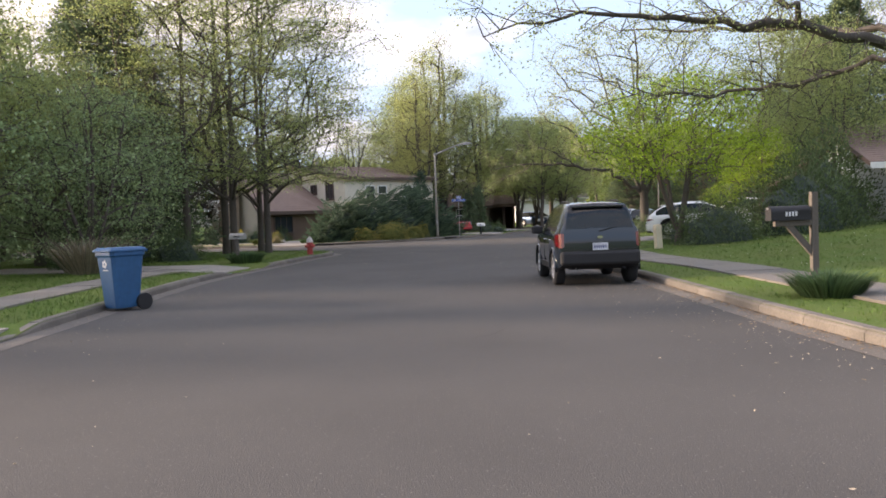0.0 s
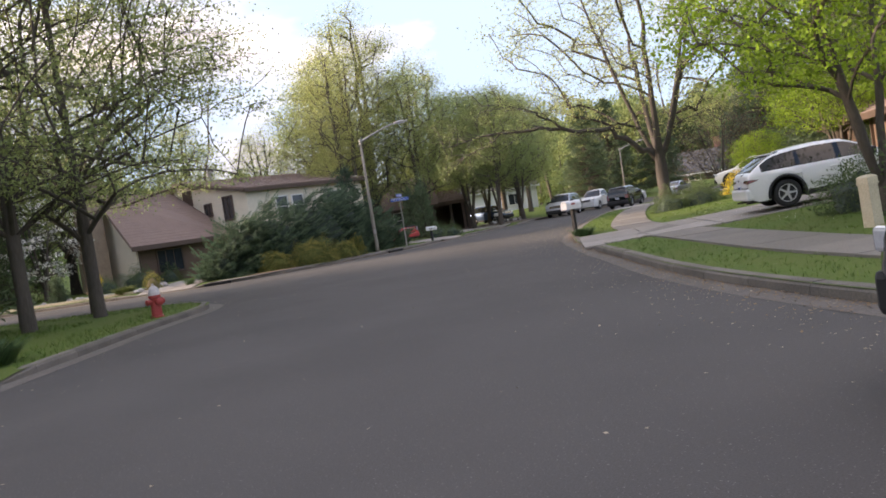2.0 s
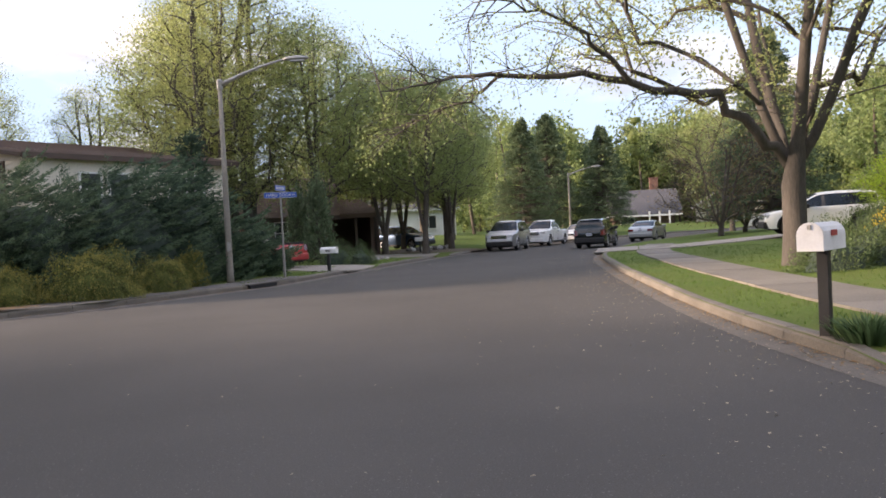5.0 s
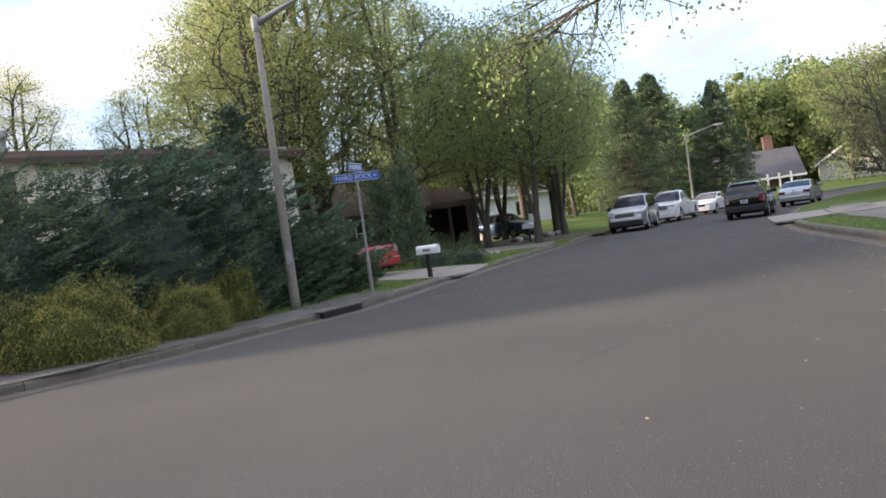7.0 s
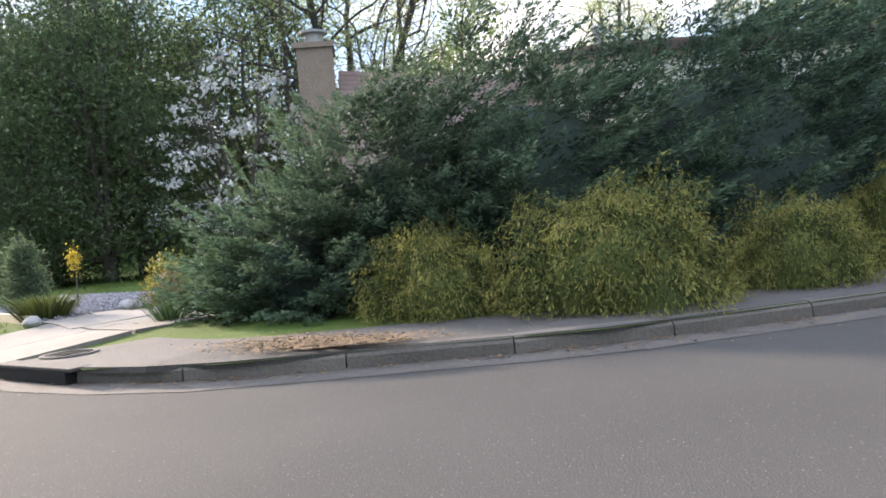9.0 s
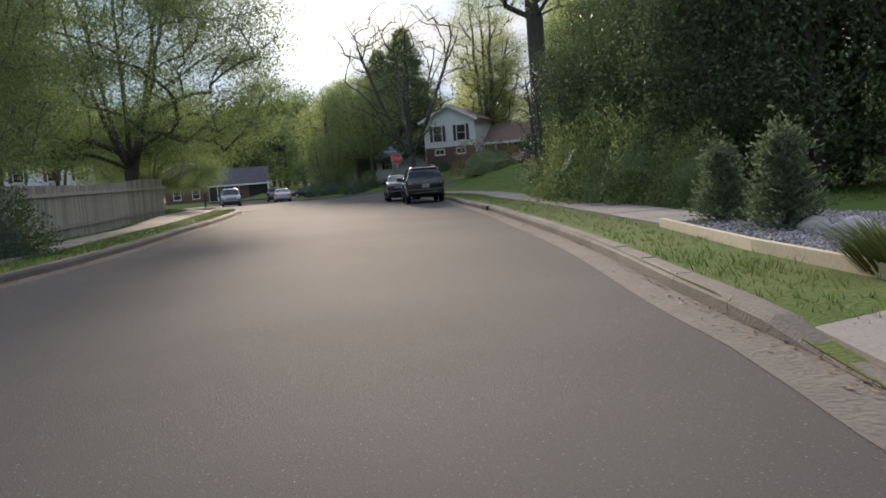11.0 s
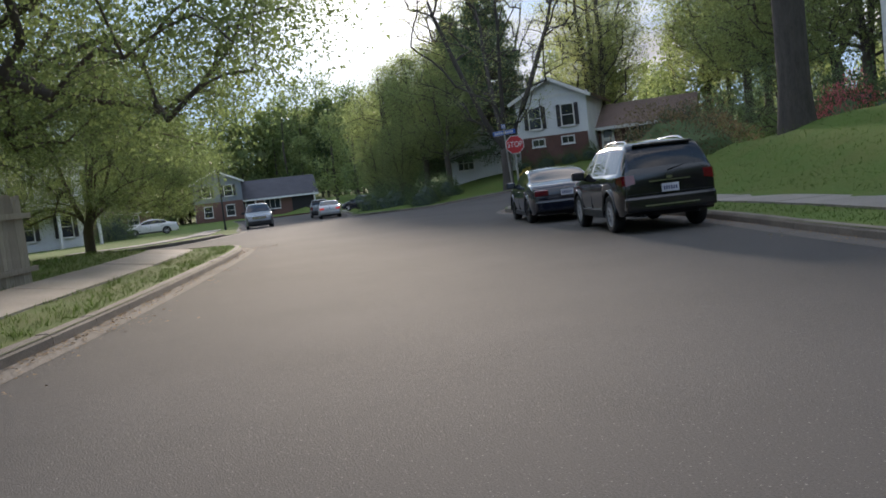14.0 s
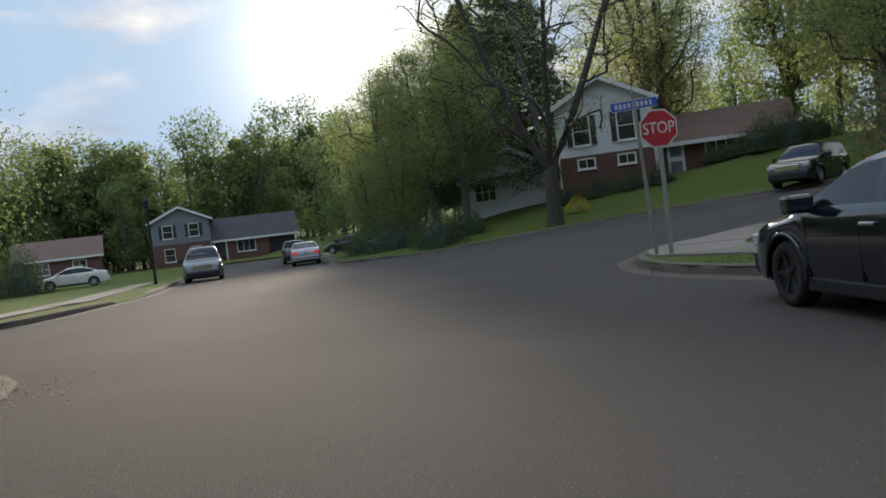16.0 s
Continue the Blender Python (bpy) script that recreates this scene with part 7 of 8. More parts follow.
# ---- trees ----
maple = broadleaf("maple_tree", 3, "large spreading maple with thin new leaves", 12.0, 0.25, M_LEAF_PALE, leaves=30000, leaf=0.085, tri=True, puff=0.42, flat=0.5, base=0.26, rx=6.4, profile=VASE, clusters=280, stems=5, fork=0.17, splay=0.62, fill=0.2, twigs=3)
place(maple, 15.7, 45.3, 40)
for tx, ty, ta, ts, tl in ((44, 84, 250, 0.8, ""),):
    again(maple, tx, ty, ta, ts, tl)
bare = broadleaf("bare_limbed_tree", 4, "tall tree with long rising limbs and few leaves", 16.0, 0.32, M_LEAF_PALE, leaves=11000, leaf=0.095, puff=0.5, flat=0.5, base=0.22, rx=6.4, profile=VASE, clusters=260, stems=4, fork=0.16, splay=0.75, fill=0.2, twigs=4, tri=True)
place(bare, -70.2, 68.2, 90)
for tx, ty, ta, ts in ((-22, 80, 30, 1.0), (-64, 88, 200, 1.05), (-56, 90, 60, 1.0), (-13.5, 68, 300, 0.92), (-84, 72, 100, 0.95)):
    again(bare, tx, ty, ta, ts)
tall = broadleaf("tall_tree", 7, "tall tree with pale spring leaves and a rounded crown", 17.5, 0.27, M_LEAF_PALE, leaves=36000, leaf=0.11, puff=0.62, base=0.2, rx=3.9, profile=COLUMN, clusters=300, stems=3, fork=0.0, splay=0.3, fill=0.35, twigs=2, tri=True)
place(tall, 6.3, 73.0, 10)
for tx, ty, ta, ts in ((4.0, 79.0, 90, 0.9), (-8, 84, 260, 0.75), (12.5, 84, 300, 0.9), (-80, 80, 120, 1.0), (4.6, 70.2, 200, 0.8), (-1.5, 82, 60, 0.62)):
    again(tall, tx, ty, ta, ts)
slim = broadleaf("slim_tree", 9, "slim tall tree with dark trunk and layered thin foliage", 15.5, 0.15, M_LEAF_SPRING, M_BARK_DARK, leaves=22000, leaf=0.088, tri=True, puff=0.62, flat=0.2, base=0.2, rx=6.0, profile=((0, 0.75), (0.3, 1.0), (0.7, 0.8), (1, 0.2)), clusters=210, stems=1, fork=0.2, splay=0.3, fill=0.2, twigs=3, droop=0.1)
place(slim, -5.9, 34.3, 0)
for tx, ty, ta, ts in ((-4.7, 36.0, 120, 0.95), (-6.6, 36.4, 200, 1.05), (-5.3, 38.2, 300, 0.9), (-7.6, 33.4, 70, 1.0), (-14.5, 66, 20, 1.0), (-12, 70, 150, 1.05), (28, 44, 60, 0.9)):
    again(slim, tx, ty, ta, ts)
dense = broadleaf("dense_tree", 12, "dense green broadleaf tree", 12.5, 0.24, M_LEAF_SPRING, M_BARK_DARK, leaves=26000, leaf=0.115, puff=0.55, base=0.24, rx=3.3, clusters=240, stems=2, fork=0.22, splay=0.4, fill=0.35, tri=True)
place(dense, 9.8, 72.0, 0)
for tx, ty, ta, ts in ((19.4, 80.4, 80, 0.85), (15.2, 82.5, 170, 0.95), (3.2, 77.0, 250, 1.1), (19.5, 86.0, 300, 1.0), (-12.5, 31.0, 40, 0.75), (-17.0, 22, 130, 0.85), (24, 93, 20, 1.0),
                       (-28, 40, 200, 1.0), (-24, 38.5, 100, 0.85), (-44, 40, 330, 1.0), (-36, 74, 30, 0.95), (-30, 70, 200, 1.0), (22.0, 42.5, 140, 0.9), (-92, 74, 250, 1.2), (-66, 83, 90, 1.1), (-59, 80, 200, 1.2), (-52, 78.5, 300, 1.15), (-46, 80, 20, 1.2), (-81.4, 66.2, 40, 0.9), (-77.2, 66.6, 160, 0.82), (-85.4, 64.2, 280, 0.86), (-88.6, 66.8, 90, 0.95), (-79.2, 63.6, 10, 0.5), (-83.2, 63.0, 200, 0.5), (-80, 90, 10, 1.3), (-74, 91, 100, 1.25), (-69, 88.5, 220, 1.2), (-86, 84, 330, 1.2)):
    again(dense, tx, ty, ta, ts)
street_tree = broadleaf("spring_green_tree", 13, "bright spring-green tree with several slim trunks", 9.6, 0.17, M_LEAF_SPRING, M_BARK_DARK, leaves=22000, leaf=0.10, puff=0.52, base=0.33, rx=3.0, clusters=200, stems=3, fork=0.1, splay=0.45, fill=0.3, tri=True)
place(street_tree, 15.3, 71.6, 0, 1.05)
for tx, ty, ta, ts in ((14.0, 75.2, 100, 1.1), (18.6, 77.2, 200, 1.05), (17.2, 83.0, 40, 1.1), (-56, 41.5, 80, 0.95), (18.2, 30.2, 150, 0.8), (-11.8, 23.0, 20, 0.95), (-14.5, 27.0, 250, 0.9)):
    again(street_tree, tx, ty, ta, ts)
oak = broadleaf("spreading_oak", 16, "large spreading oak with low limbs in new leaf", 11.5, 0.29, M_LEAF_GREEN, M_BARK_DARK, leaves=190000, leaf=0.08, tri=True, puff=0.7, flat=0.45, base=0.2, rx=7.4, profile=((0, 0.8), (0.2, 1.0), (0.55, 0.92), (0.85, 0.6), (1, 0.2)), clusters=440, stems=5, fork=0.16, splay=0.5, fill=0.25, twigs=3)
place(oak, -38.6, 45.7, 60)
again(oak, -25.2, 39.6, 200, 0.72)
again(oak, -49.3, 46.4, 310, 0.53, "spreading tree in new leaf on the corner lawn")
bigtrunk = broadleaf("tall_oak", 18, "tall oak with a thick bare trunk on the slope", 20.0, 0.47, M_LEAF_SPRING, M_BARK, leaves=26000, leaf=0.125, puff=0.75, base=0.42, rx=5.0, clusters=240, stems=3, fork=0.42, splay=0.4, fill=0.3, tri=True)
place(bigtrunk, -43.4, 67.1, 0)
for tx, ty, ta, ts in ((-52, 84, 90, 0.8), (-40, 82, 200, 0.9)):
    again(bigtrunk, tx, ty, ta, ts)
holly = broadleaf("dark_evergreen", 14, "tall dark dense evergreen tree", 11.0, 0.2, M_LEAF_DARK, M_BARK_DARK, leaves=34000, leaf=0.11, puff=0.5, base=0.03, rx=2.9, clusters=260, stems=2, fork=0.1, splay=0.3, fill=0.45, profile=((0, 0.85), (0.3, 1.0), (0.65, 0.8), (1, 0.15)), tri=True)
place(holly, -18.2, 62.5)
for tx, ty, ta, ts in ((-16.8, 60.0, 90, 0.95), (-20.5, 60.8, 200, 1.05), (-23.2, 60.6, 300, 0.85), (-17, 66.8, 30, 1.1), (-21.0, 58.9, 120, 0.6), (-25.0, 59.6, 250, 0.55), (-17.5, 57.9, 20, 0.6), (-27.2, 60.6, 60, 0.62)):
    again(holly, tx, ty, ta, ts)
lime = broadleaf("lime_green_tree", 15, "low bright lime-green tree on the lawn", 5.6, 0.13, M_LEAF_LIME, M_BARK_DARK, leaves=22000, leaf=0.075, puff=0.36, flat=0.4, base=0.42, rx=3.1, clusters=230, stems=4, fork=0.08, splay=0.55, fill=0.3, tri=True)
place(lime, 9.9, 25.4, 0)
for tx, ty, ta, ts in ((20.5, 40.5, 40, 0.8), (21.5, 47.5, 300, 0.45)):
    again(lime, tx, ty, ta, ts)
low = broadleaf("low_green_tree", 17, "low grey-green tree with layered branches", 6.4, 0.14, M_LEAF_GREY, M_BARK_DARK, leaves=14000, leaf=0.09, puff=0.42, flat=0.35, base=0.08, rx=3.3, clusters=230, stems=4, fork=0.06, splay=0.5, fill=0.3, droop=0.1)
place(low, -8.9, 25.8)
again(low, -60.2, 76.8, 200, 0.55, "dense green bush at the street corner")
again(low, -58.2, 79.4, 80, 0.85)
for tx, ty, ta, ts in ((-9.8, 29.5, 120, 1.0), (-12.2, 21.8, 40, 1.15)):
    again(low, tx, ty, ta, ts)
redtree = broadleaf("reddish_tree", 20, "round tree with reddish-brown new growth", 6.0, 0.15, M_LEAF_RED, M_BARK_DARK, leaves=5000, leaf=0.10, puff=0.4, base=0.15, rx=3.6, clusters=220, stems=5, fork=0.08, splay=0.5, fill=0.3, twigs=4, tri=True)
place(redtree, 32, 69.5, 30, 1.05)
for tx, ty, ta, ts in ((38, 75, 90, 1.0), (-9.0, 76.5, 50, 1.2)):
    again(redtree, tx, ty, ta, ts)
dogwood = broadleaf("dogwood", 19, "dogwood with white blossom on spreading branches", 4.8, 0.10, M_WHITE_BLOOM, M_BARK_DARK, leaves=2600, leaf=0.12, puff=0.13, flat=0.4, base=0.2, rx=2.1, clusters=120, stems=3, fork=0.1, splay=0.5, fill=0.4)
place(dogwood, -13.6, 62.2, 0, 1.35)
whiteivy = broadleaf("white_blossom_shrub", 23, "tall shrub dotted with small white blossom", 4.4, 0.08, M_WHITE_BLOOM, M_BARK_DARK, leaves=1000, leaf=0.05, puff=0.25, base=0.05, rx=1.2, profile=COLUMN, clusters=110, stems=3, fork=0.0, splay=0.4, category="shrub")
place(whiteivy, -26.9, 58.7)
spruce = conifer("spruce", 27, "broad dark green spruce tree", 14, 5.0, M_CEDAR, 480, 66, 0.27, 0.08, 0.25, taper=0.7)
place(spruce, -86.0, 70.6, 0, 0.95)
for tx, ty, ta, ts in ((-80.2, 71.4, 80, 0.98), (-91, 72, 200, 0.9), (31.5, 95.5, 20, 0.72), (36.5, 101.0, 130, 0.8), (41.5, 99.5, 230, 0.72), (37.8, 72.3, 30, 0.88), (25.5, 41, 10, 0.85), (29, 50, 140, 0.9), (-11.5, 36.0, 120, 0.95), (-19.0, 27.5, 60, 0.85)):
    again(spruce, tx, ty, ta, ts)
cone = conifer("dwarf_conifer", 29, "small cone-shaped green conifer", 1.6, 0.5, M_CEDAR, 130, 34, 0.11, -0.35, 0.04, 0.03, 0.75)
cone["group"] = "cone conifers"
place(cone, -10.4, 53.1, 0, 0.72)
for tx, ty, ts in ((-12.0, 53.5, 0.65),):
    again(cone, tx, ty, 60 * ts, ts)
again(cone, 8.9, 66.4, 20, 1.15, "tall columnar conifer beside the brown house", stretch=1.9)
again(cone, 8.1, 67.3, 80, 1.0, "tall columnar conifer beside the brown house", stretch=1.9)
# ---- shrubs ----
# The core takes the juniper's dark inside tone, painted shade behind the leaves.
boxwood = shrub("evergreen_shrub", 41, "rounded dark evergreen shrub", 1.5, 1.3, 1.7, M_LEAF_DARK, 7500, 0.07, M_SHADED_IN, lump=0.45, shell=0.5, tri=True)
place(boxwood, 10.9, 24.6, 0, 0.95)
for tx, ty, ta, ts in ((14.9, 43.4, 120, 0.55), (16.6, 44.0, 30, 0.6), (16.0, 42.9, 200, 0.45), (9.9, 62.6, 100, 0.5), (9.2, 63.9, 10, 0.55), (-9.6, 27.6, 80, 0.9), (-11.5, 32.5, 20, 1.1), (-7.4, 30.6, 10, 0.75), (-10.2, 36, 300, 1.0), (-73.4, 63.6, 10, 1.1), (-76.5, 62.2, 80, 1.1),
                       (-74.8, 65.5, 10, 0.85), (-78.6, 61.5, 90, 1.0), (-80.8, 62.2, 0, 1.1), (-48.0, 73.4, 10, 1.7), (-44.6, 73.8, 50, 1.8), (-41.6, 73.2, 80, 1.8), (-39.5, 71.5, 140, 1.4), (-8.3, 60.6, 0, 0.7), (-9.6, 58.8, 40, 0.5), (-7.0, 62.0, 0, 0.6), (10.9, 27.2, 30, 0.6), (-20.6, 43.0, 30, 1.0), (23.3, 50.3, 50, 0.8), (24.8, 48.9, 10, 0.9), (-86.5, 65.5, 10, 1.2), (30, 47, 0, 1.6), (27, 45.5, 30, 1.5)):
    again(boxwood, tx, ty, ta, ts)
for along, out, size in ((-2.4, -0.9, 0.55), (-0.9, -0.95, 0.6), (0.7, -0.9, 0.55), (2.2, -1.0, 0.62), (4.6, 2.3, 0.5), (5.8, 2.2, 0.62), (7.2, 1.6, 1.0), (8.6, 1.8, 1.05), (9.6, 2.6, 0.9)):
    again(boxwood, -74.7 + 0.6 * along - 0.8 * out, 74.1 + 0.8 * along + 0.6 * out, 70 * along, size, "dark evergreen shrub at the foot of the white house")
again(boxwood, -88.5, 43.3, 60, 1.15, "tall clipped evergreen bush beside the white house", stretch=1.5)
again(boxwood, 14.2, 25.6, 20, 1.3, "dark evergreen shrub on the lawn", stretch=1.25)
again(boxwood, 16.6, 28.0, 60, 1.5, "tall dark evergreen shrub on the lawn", stretch=1.35)
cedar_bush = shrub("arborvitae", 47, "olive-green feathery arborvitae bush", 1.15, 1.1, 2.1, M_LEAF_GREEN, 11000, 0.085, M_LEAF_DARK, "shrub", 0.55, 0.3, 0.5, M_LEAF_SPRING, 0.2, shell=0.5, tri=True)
place(cedar_bush, -22.3, 57.4, 10, 1.1)
for tx, ty, ta, ts in ((-20.2, 57.0, 70, 1.0), (-26.0, 58.9, 130, 1.1), (-24.6, 58.0, 200, 0.8), (-18.2, 56.6, 250, 0.95), (-16.2, 56.2, 20, 0.7), (-27.6, 59.4, 300, 0.9)):
    again(cedar_bush, tx, ty, ta, ts)
azalea = shrub("azalea", 43, "azalea bush covered with red blossom", 1.5, 1.2, 1.5, M_RED_BLOOM, 3200, 0.08, M_LEAF_DARK, "shrub")
azalea.matrix_basis = pose_z(-46.8, 72.3, ground_at(-46.8, 72.3) - 0.05, 0) @ Matrix.Diagonal((1.0, 1.0, 1.6, 1))
barberry = shrub("barberry_hedge", 49, "broad reddish-brown hedge bush on the slope", 2.5, 1.5, 2.0, M_LEAF_RED, 6000, 0.08, M_LEAF_DARK, "shrub", 0.3, tri=True)
place(barberry, -46.9, 65.4, 60)
yel = shrub("yellow_shrub", 44, "small shrub with yellow blossom", 0.9, 0.8, 1.0, M_YELLOW_BLOOM, 1500, 0.08, M_LEAF_GREEN, "shrub")
place(yel, -72.5, 70.5, 0, 0.75)
again(yel, 19.8, 46.5, 0, 0.9)
stalk = thing("flower_stalk", "slim stalk with a tuft of yellow blossom", "plant", pose_z(-8.43, 52.65, ground_at(-8.43, 52.65)))
part("stem", tube(bmesh.new(), [(0, 0, -0.05), (0.02, 0.01, 0.4), (0.0, 0.0, 0.9)], [0.018, 0.013, 0.007], 6), M_BARK_DARK, stalk)
rs = np.random.RandomState(5)
tuft = np.column_stack([rs.normal(0, 0.055, 300), rs.normal(0, 0.055, 300), rs.normal(0.80, 0.10, 300)])
part("blossom", leaves_mesh("blossom", tuft, 0.05, rs, aspect=0.6), M_YELLOW_BLOOM, stalk)
orange = shrub("orange_shrub", 45, "young shrub with orange-green new leaves", 0.55, 0.5, 1.05, M_GOLD, 900, 0.08, M_LEAF_RED, "shrub", 0.5)
place(orange, -6.2, 52.6, 0, 0.78)
def blades(name, label, spots, mat, seed, length, spread, per, width=0.012, cat="grass clump"):
    """Arching blades in tufts, one object."""
    rng = np.random.RandomState(seed)
    P = np.repeat(np.array(spots), per, 0)
    n = len(P)
    a, r = rng.uniform(0, 6.283, n), rng.uniform(0, 1, n) ** 0.7 * spread
    x, y = P[:, 0] + r * 0.5 * np.cos(a), P[:, 1] + r * 0.5 * np.sin(a)
    z = P[:, 2]
    L = length * rng.uniform(0.6, 1.2, n)
    d = np.stack([np.cos(a), np.sin(a)], 1) * (r / max(spread, 1e-6) * 0.75 + 0.12)[:, None]
    s = np.stack([-np.sin(a), np.cos(a)], 1) * width
    q = []
    for t, drop, w in ((0, 0, 1.0), (0.55, 0.04, 0.9), (1.0, 0.30, 0.1)):
        base = np.stack([x + d[:, 0] * L * t, y + d[:, 1] * L * t, z + L * (t - drop)], 1)
        off = np.concatenate([s * w, np.zeros((n, 1))], 1)
        q += [base - off, base + off]
    V = np.stack(q, 1).reshape(-1, 3)
    i = np.arange(n)[:, None] * 6
    F = np.concatenate([i + np.array([[0, 1, 3, 2]]), i + np.array([[2, 3, 5, 4]])])
    if length < 0.2:
        V = np.stack([q[0], q[1], (q[4] + q[5]) / 2], 1).reshape(-1, 3)
        F = np.arange(3 * n).reshape(n, 3)
    ob = part(name, mesh_arrays(name, V, F), mat)
    return tagged(ob, label, cat)


overhanging_tree("overhanging_maple", "maple with a long limb over the kerb and thin new leaves", ([(13.2, 14.6, 0), (13.0, 14.6, 1.6), (12.9, 14.6, 3.4), (13.4, 14.8, 7.5)], [0.34, 0.27, 0.24, 0.08]),
                 [([(13.0, 14.6, 3.0), (10.6, 15.0, 4.45), (8.6, 15.1, 4.9), (6.4, 15.0, 5.05), (4.4, 15.3, 5.3), (2.2, 15.8, 5.0)], 0.16), ([(10.6, 15.0, 4.4), (9.2, 16.4, 4.0), (7.6, 17.4, 3.9), (6.0, 18.0, 4.1)], 0.07), ([(8.6, 15.1, 4.9), (7.0, 14.0, 5.6), (5.0, 13.4, 5.9)], 0.07),
                  ([(12.9, 14.6, 4.0), (11.5, 17.5, 5.4), (9.5, 20.0, 6.0), (7.0, 22.0, 6.4)], 0.13), ([(12.9, 14.6, 4.4), (14.5, 18, 6.5), (14, 21, 7.5)], 0.12)], M_LEAF_SPRING, 52, 11000, 0.055)
overhanging_tree("maple_limb", "", None, [([(15.6, 45.25, 2.4), (13.6, 44.9, 3.7), (10.8, 45.5, 4.25), (8.8, 46.2, 4.35), (7.0, 46.8, 4.1)], 0.13), ([(11.8, 45.2, 4.1), (10.2, 44.4, 4.9), (8.4, 44.2, 5.3)], 0.06), ([(9.6, 45.9, 4.3), (8.6, 47.2, 3.9), (7.8, 48.2, 3.5)], 0.04)], M_LEAF_SPRING, 53, 5500, 0.055, onto=maple)
for name, x, y, ln, sp, per, mat, label in (("daylily_clump", 5.9, 9.9, 0.44, 0.72, 1500, M_BLADE_TALL, "arching green daylily clump at the mailbox"), ("daylily_clump", -4.35, 26.9, 0.5, 0.9, 1100, M_BLADE_TALL, "wide green daylily clump at the kerb"), ("daylily_clump", 8.85, 36.7, 0.3, 0.5, 500, M_BLADE_TALL, "low green clump round the mailbox post"),
                                              ("brown_grass_clump", -7.2, 51.2, 0.5, 0.6, 700, M_GOLD_IN, "olive-brown ornamental grass clump"), ("iris_clump", -4.35, 50.9, 0.45, 0.35, 120, M_BLADE_TALL, "spiky leaves at the driveway edge"), ("pale_grass_clump", -8.4, 23.8, 1.4, 1.0, 700, M_PETAL, "pale dry ornamental grass")):
    blades(name, label, [(x, y, ground_at(x, y) - 0.02)], mat, int(x * 10 + 500), ln, sp, per, 0.010)

# ---- the gravel bed by the driveway ----
bed = thing("gravel_bed", "grey gravel bed with rocks beside the driveway", "gravel bed", Matrix())
bed_line = [(-6.75, 50.75), (-9.2, 51.55), (-12.6, 52.9), (-12.4, 55.2), (-9.4, 55.0), (-6.6, 54.4)]
rb = np.random.RandomState(12)
pts = []
while len(pts) < 5200:
    x, y = rb.uniform(-12.6, -6.5), rb.uniform(50.7, 55.2)
    inside = False
    for (ax, ay), (bx, by) in zip(bed_line, bed_line[1:] + bed_line[:1]):
        if (ay > y) != (by > y) and x < (bx - ax) * (y - ay) / (by - ay) + ax:
            inside = not inside
    if inside:
        pts.append((x, y))
pts = np.array(pts)
gz = land_height(pts[:, 0], pts[:, 1]) + 0.03
base = prism(bmesh.new(), [(x, y, ground_at(x, y) + 0.0) for x, y in bed_line], (0, 0, 0.035))
part("bed", base, M_GRAVEL, bed)
oct_v = np.array([(1, 0, 0), (0, 1, 0), (-1, 0, 0), (0, -1, 0), (0, 0, 0.8), (0, 0, -0.5)])
oct_f = np.array([(0, 1, 4), (1, 2, 4), (2, 3, 4), (3, 0, 4), (1, 0, 5), (2, 1, 5), (3, 2, 5), (0, 3, 5)])
rot = rb.uniform(0.7, 1.3, (len(pts), 1, 3)) * rb.uniform(0.015, 0.04, (len(pts), 1, 1))
peb = part("pebble_fill", mesh_arrays("pebble_fill", (oct_v[None] * rot + np.column_stack([pts, gz + 0.012])[:, None]).reshape(-1, 3), (oct_f[None] + 6 * np.arange(len(pts))[:, None, None]).reshape(-1, 3)), M_GRAVEL, bed)
peb["kind"] = "stuff"
for x, y, r in ((-6.55, 50.55, 0.12), (-6.1, 53.2, 0.24), (-6.3, 53.7, 0.2), (-6.0, 53.9, 0.26), (-6.5, 54.3, 0.22), (-5.9, 53.5, 0.17), (-9.4, 52.9, 0.16), (-10.0, 53.1, 0.18), (-9.7, 53.4, 0.15), (-10.6, 53.5, 0.17), (-11.3, 53.7, 0.16), (-6.7, 52.2, 0.14)):
    bm = bmesh.new()
    bmesh.ops.create_icosphere(bm, subdivisions=2, radius=r)
    for v in bm.verts:
        v.co *= 1 + 0.28 * noise.noise(v.co * 6 + Vector((x, y, 0)))
        v.co.z *= 0.7
    rk = part("rock", bm, M_ROCK)
    rk.matrix_basis = Matrix.Translation((x, y, ground_at(x, y) + 0.06))
    tagged(rk, "pale weathered rock by the gravel bed", "rock", "garden rocks")
edging = thing("bed_edging", "pale timber edging along the gravel bed", "edging", Matrix())
for a, b in zip(bed_line[:3], bed_line[1:3]):
    bar(edging, (*a, ground_at(*a) + 0.06), (*b, ground_at(*b) + 0.06), 0.07, 0.12, M_CREAM, "timber")
leafp = np.column_stack([rb.normal(-0.45, 0.5, 3200), rb.normal(48.95, 0.2, 3200)])
leafp = leafp[~in_road(leafp)]
lz = land_height(leafp[:, 0], leafp[:, 1]) + 0.05
LITTER = (leafp, lz)

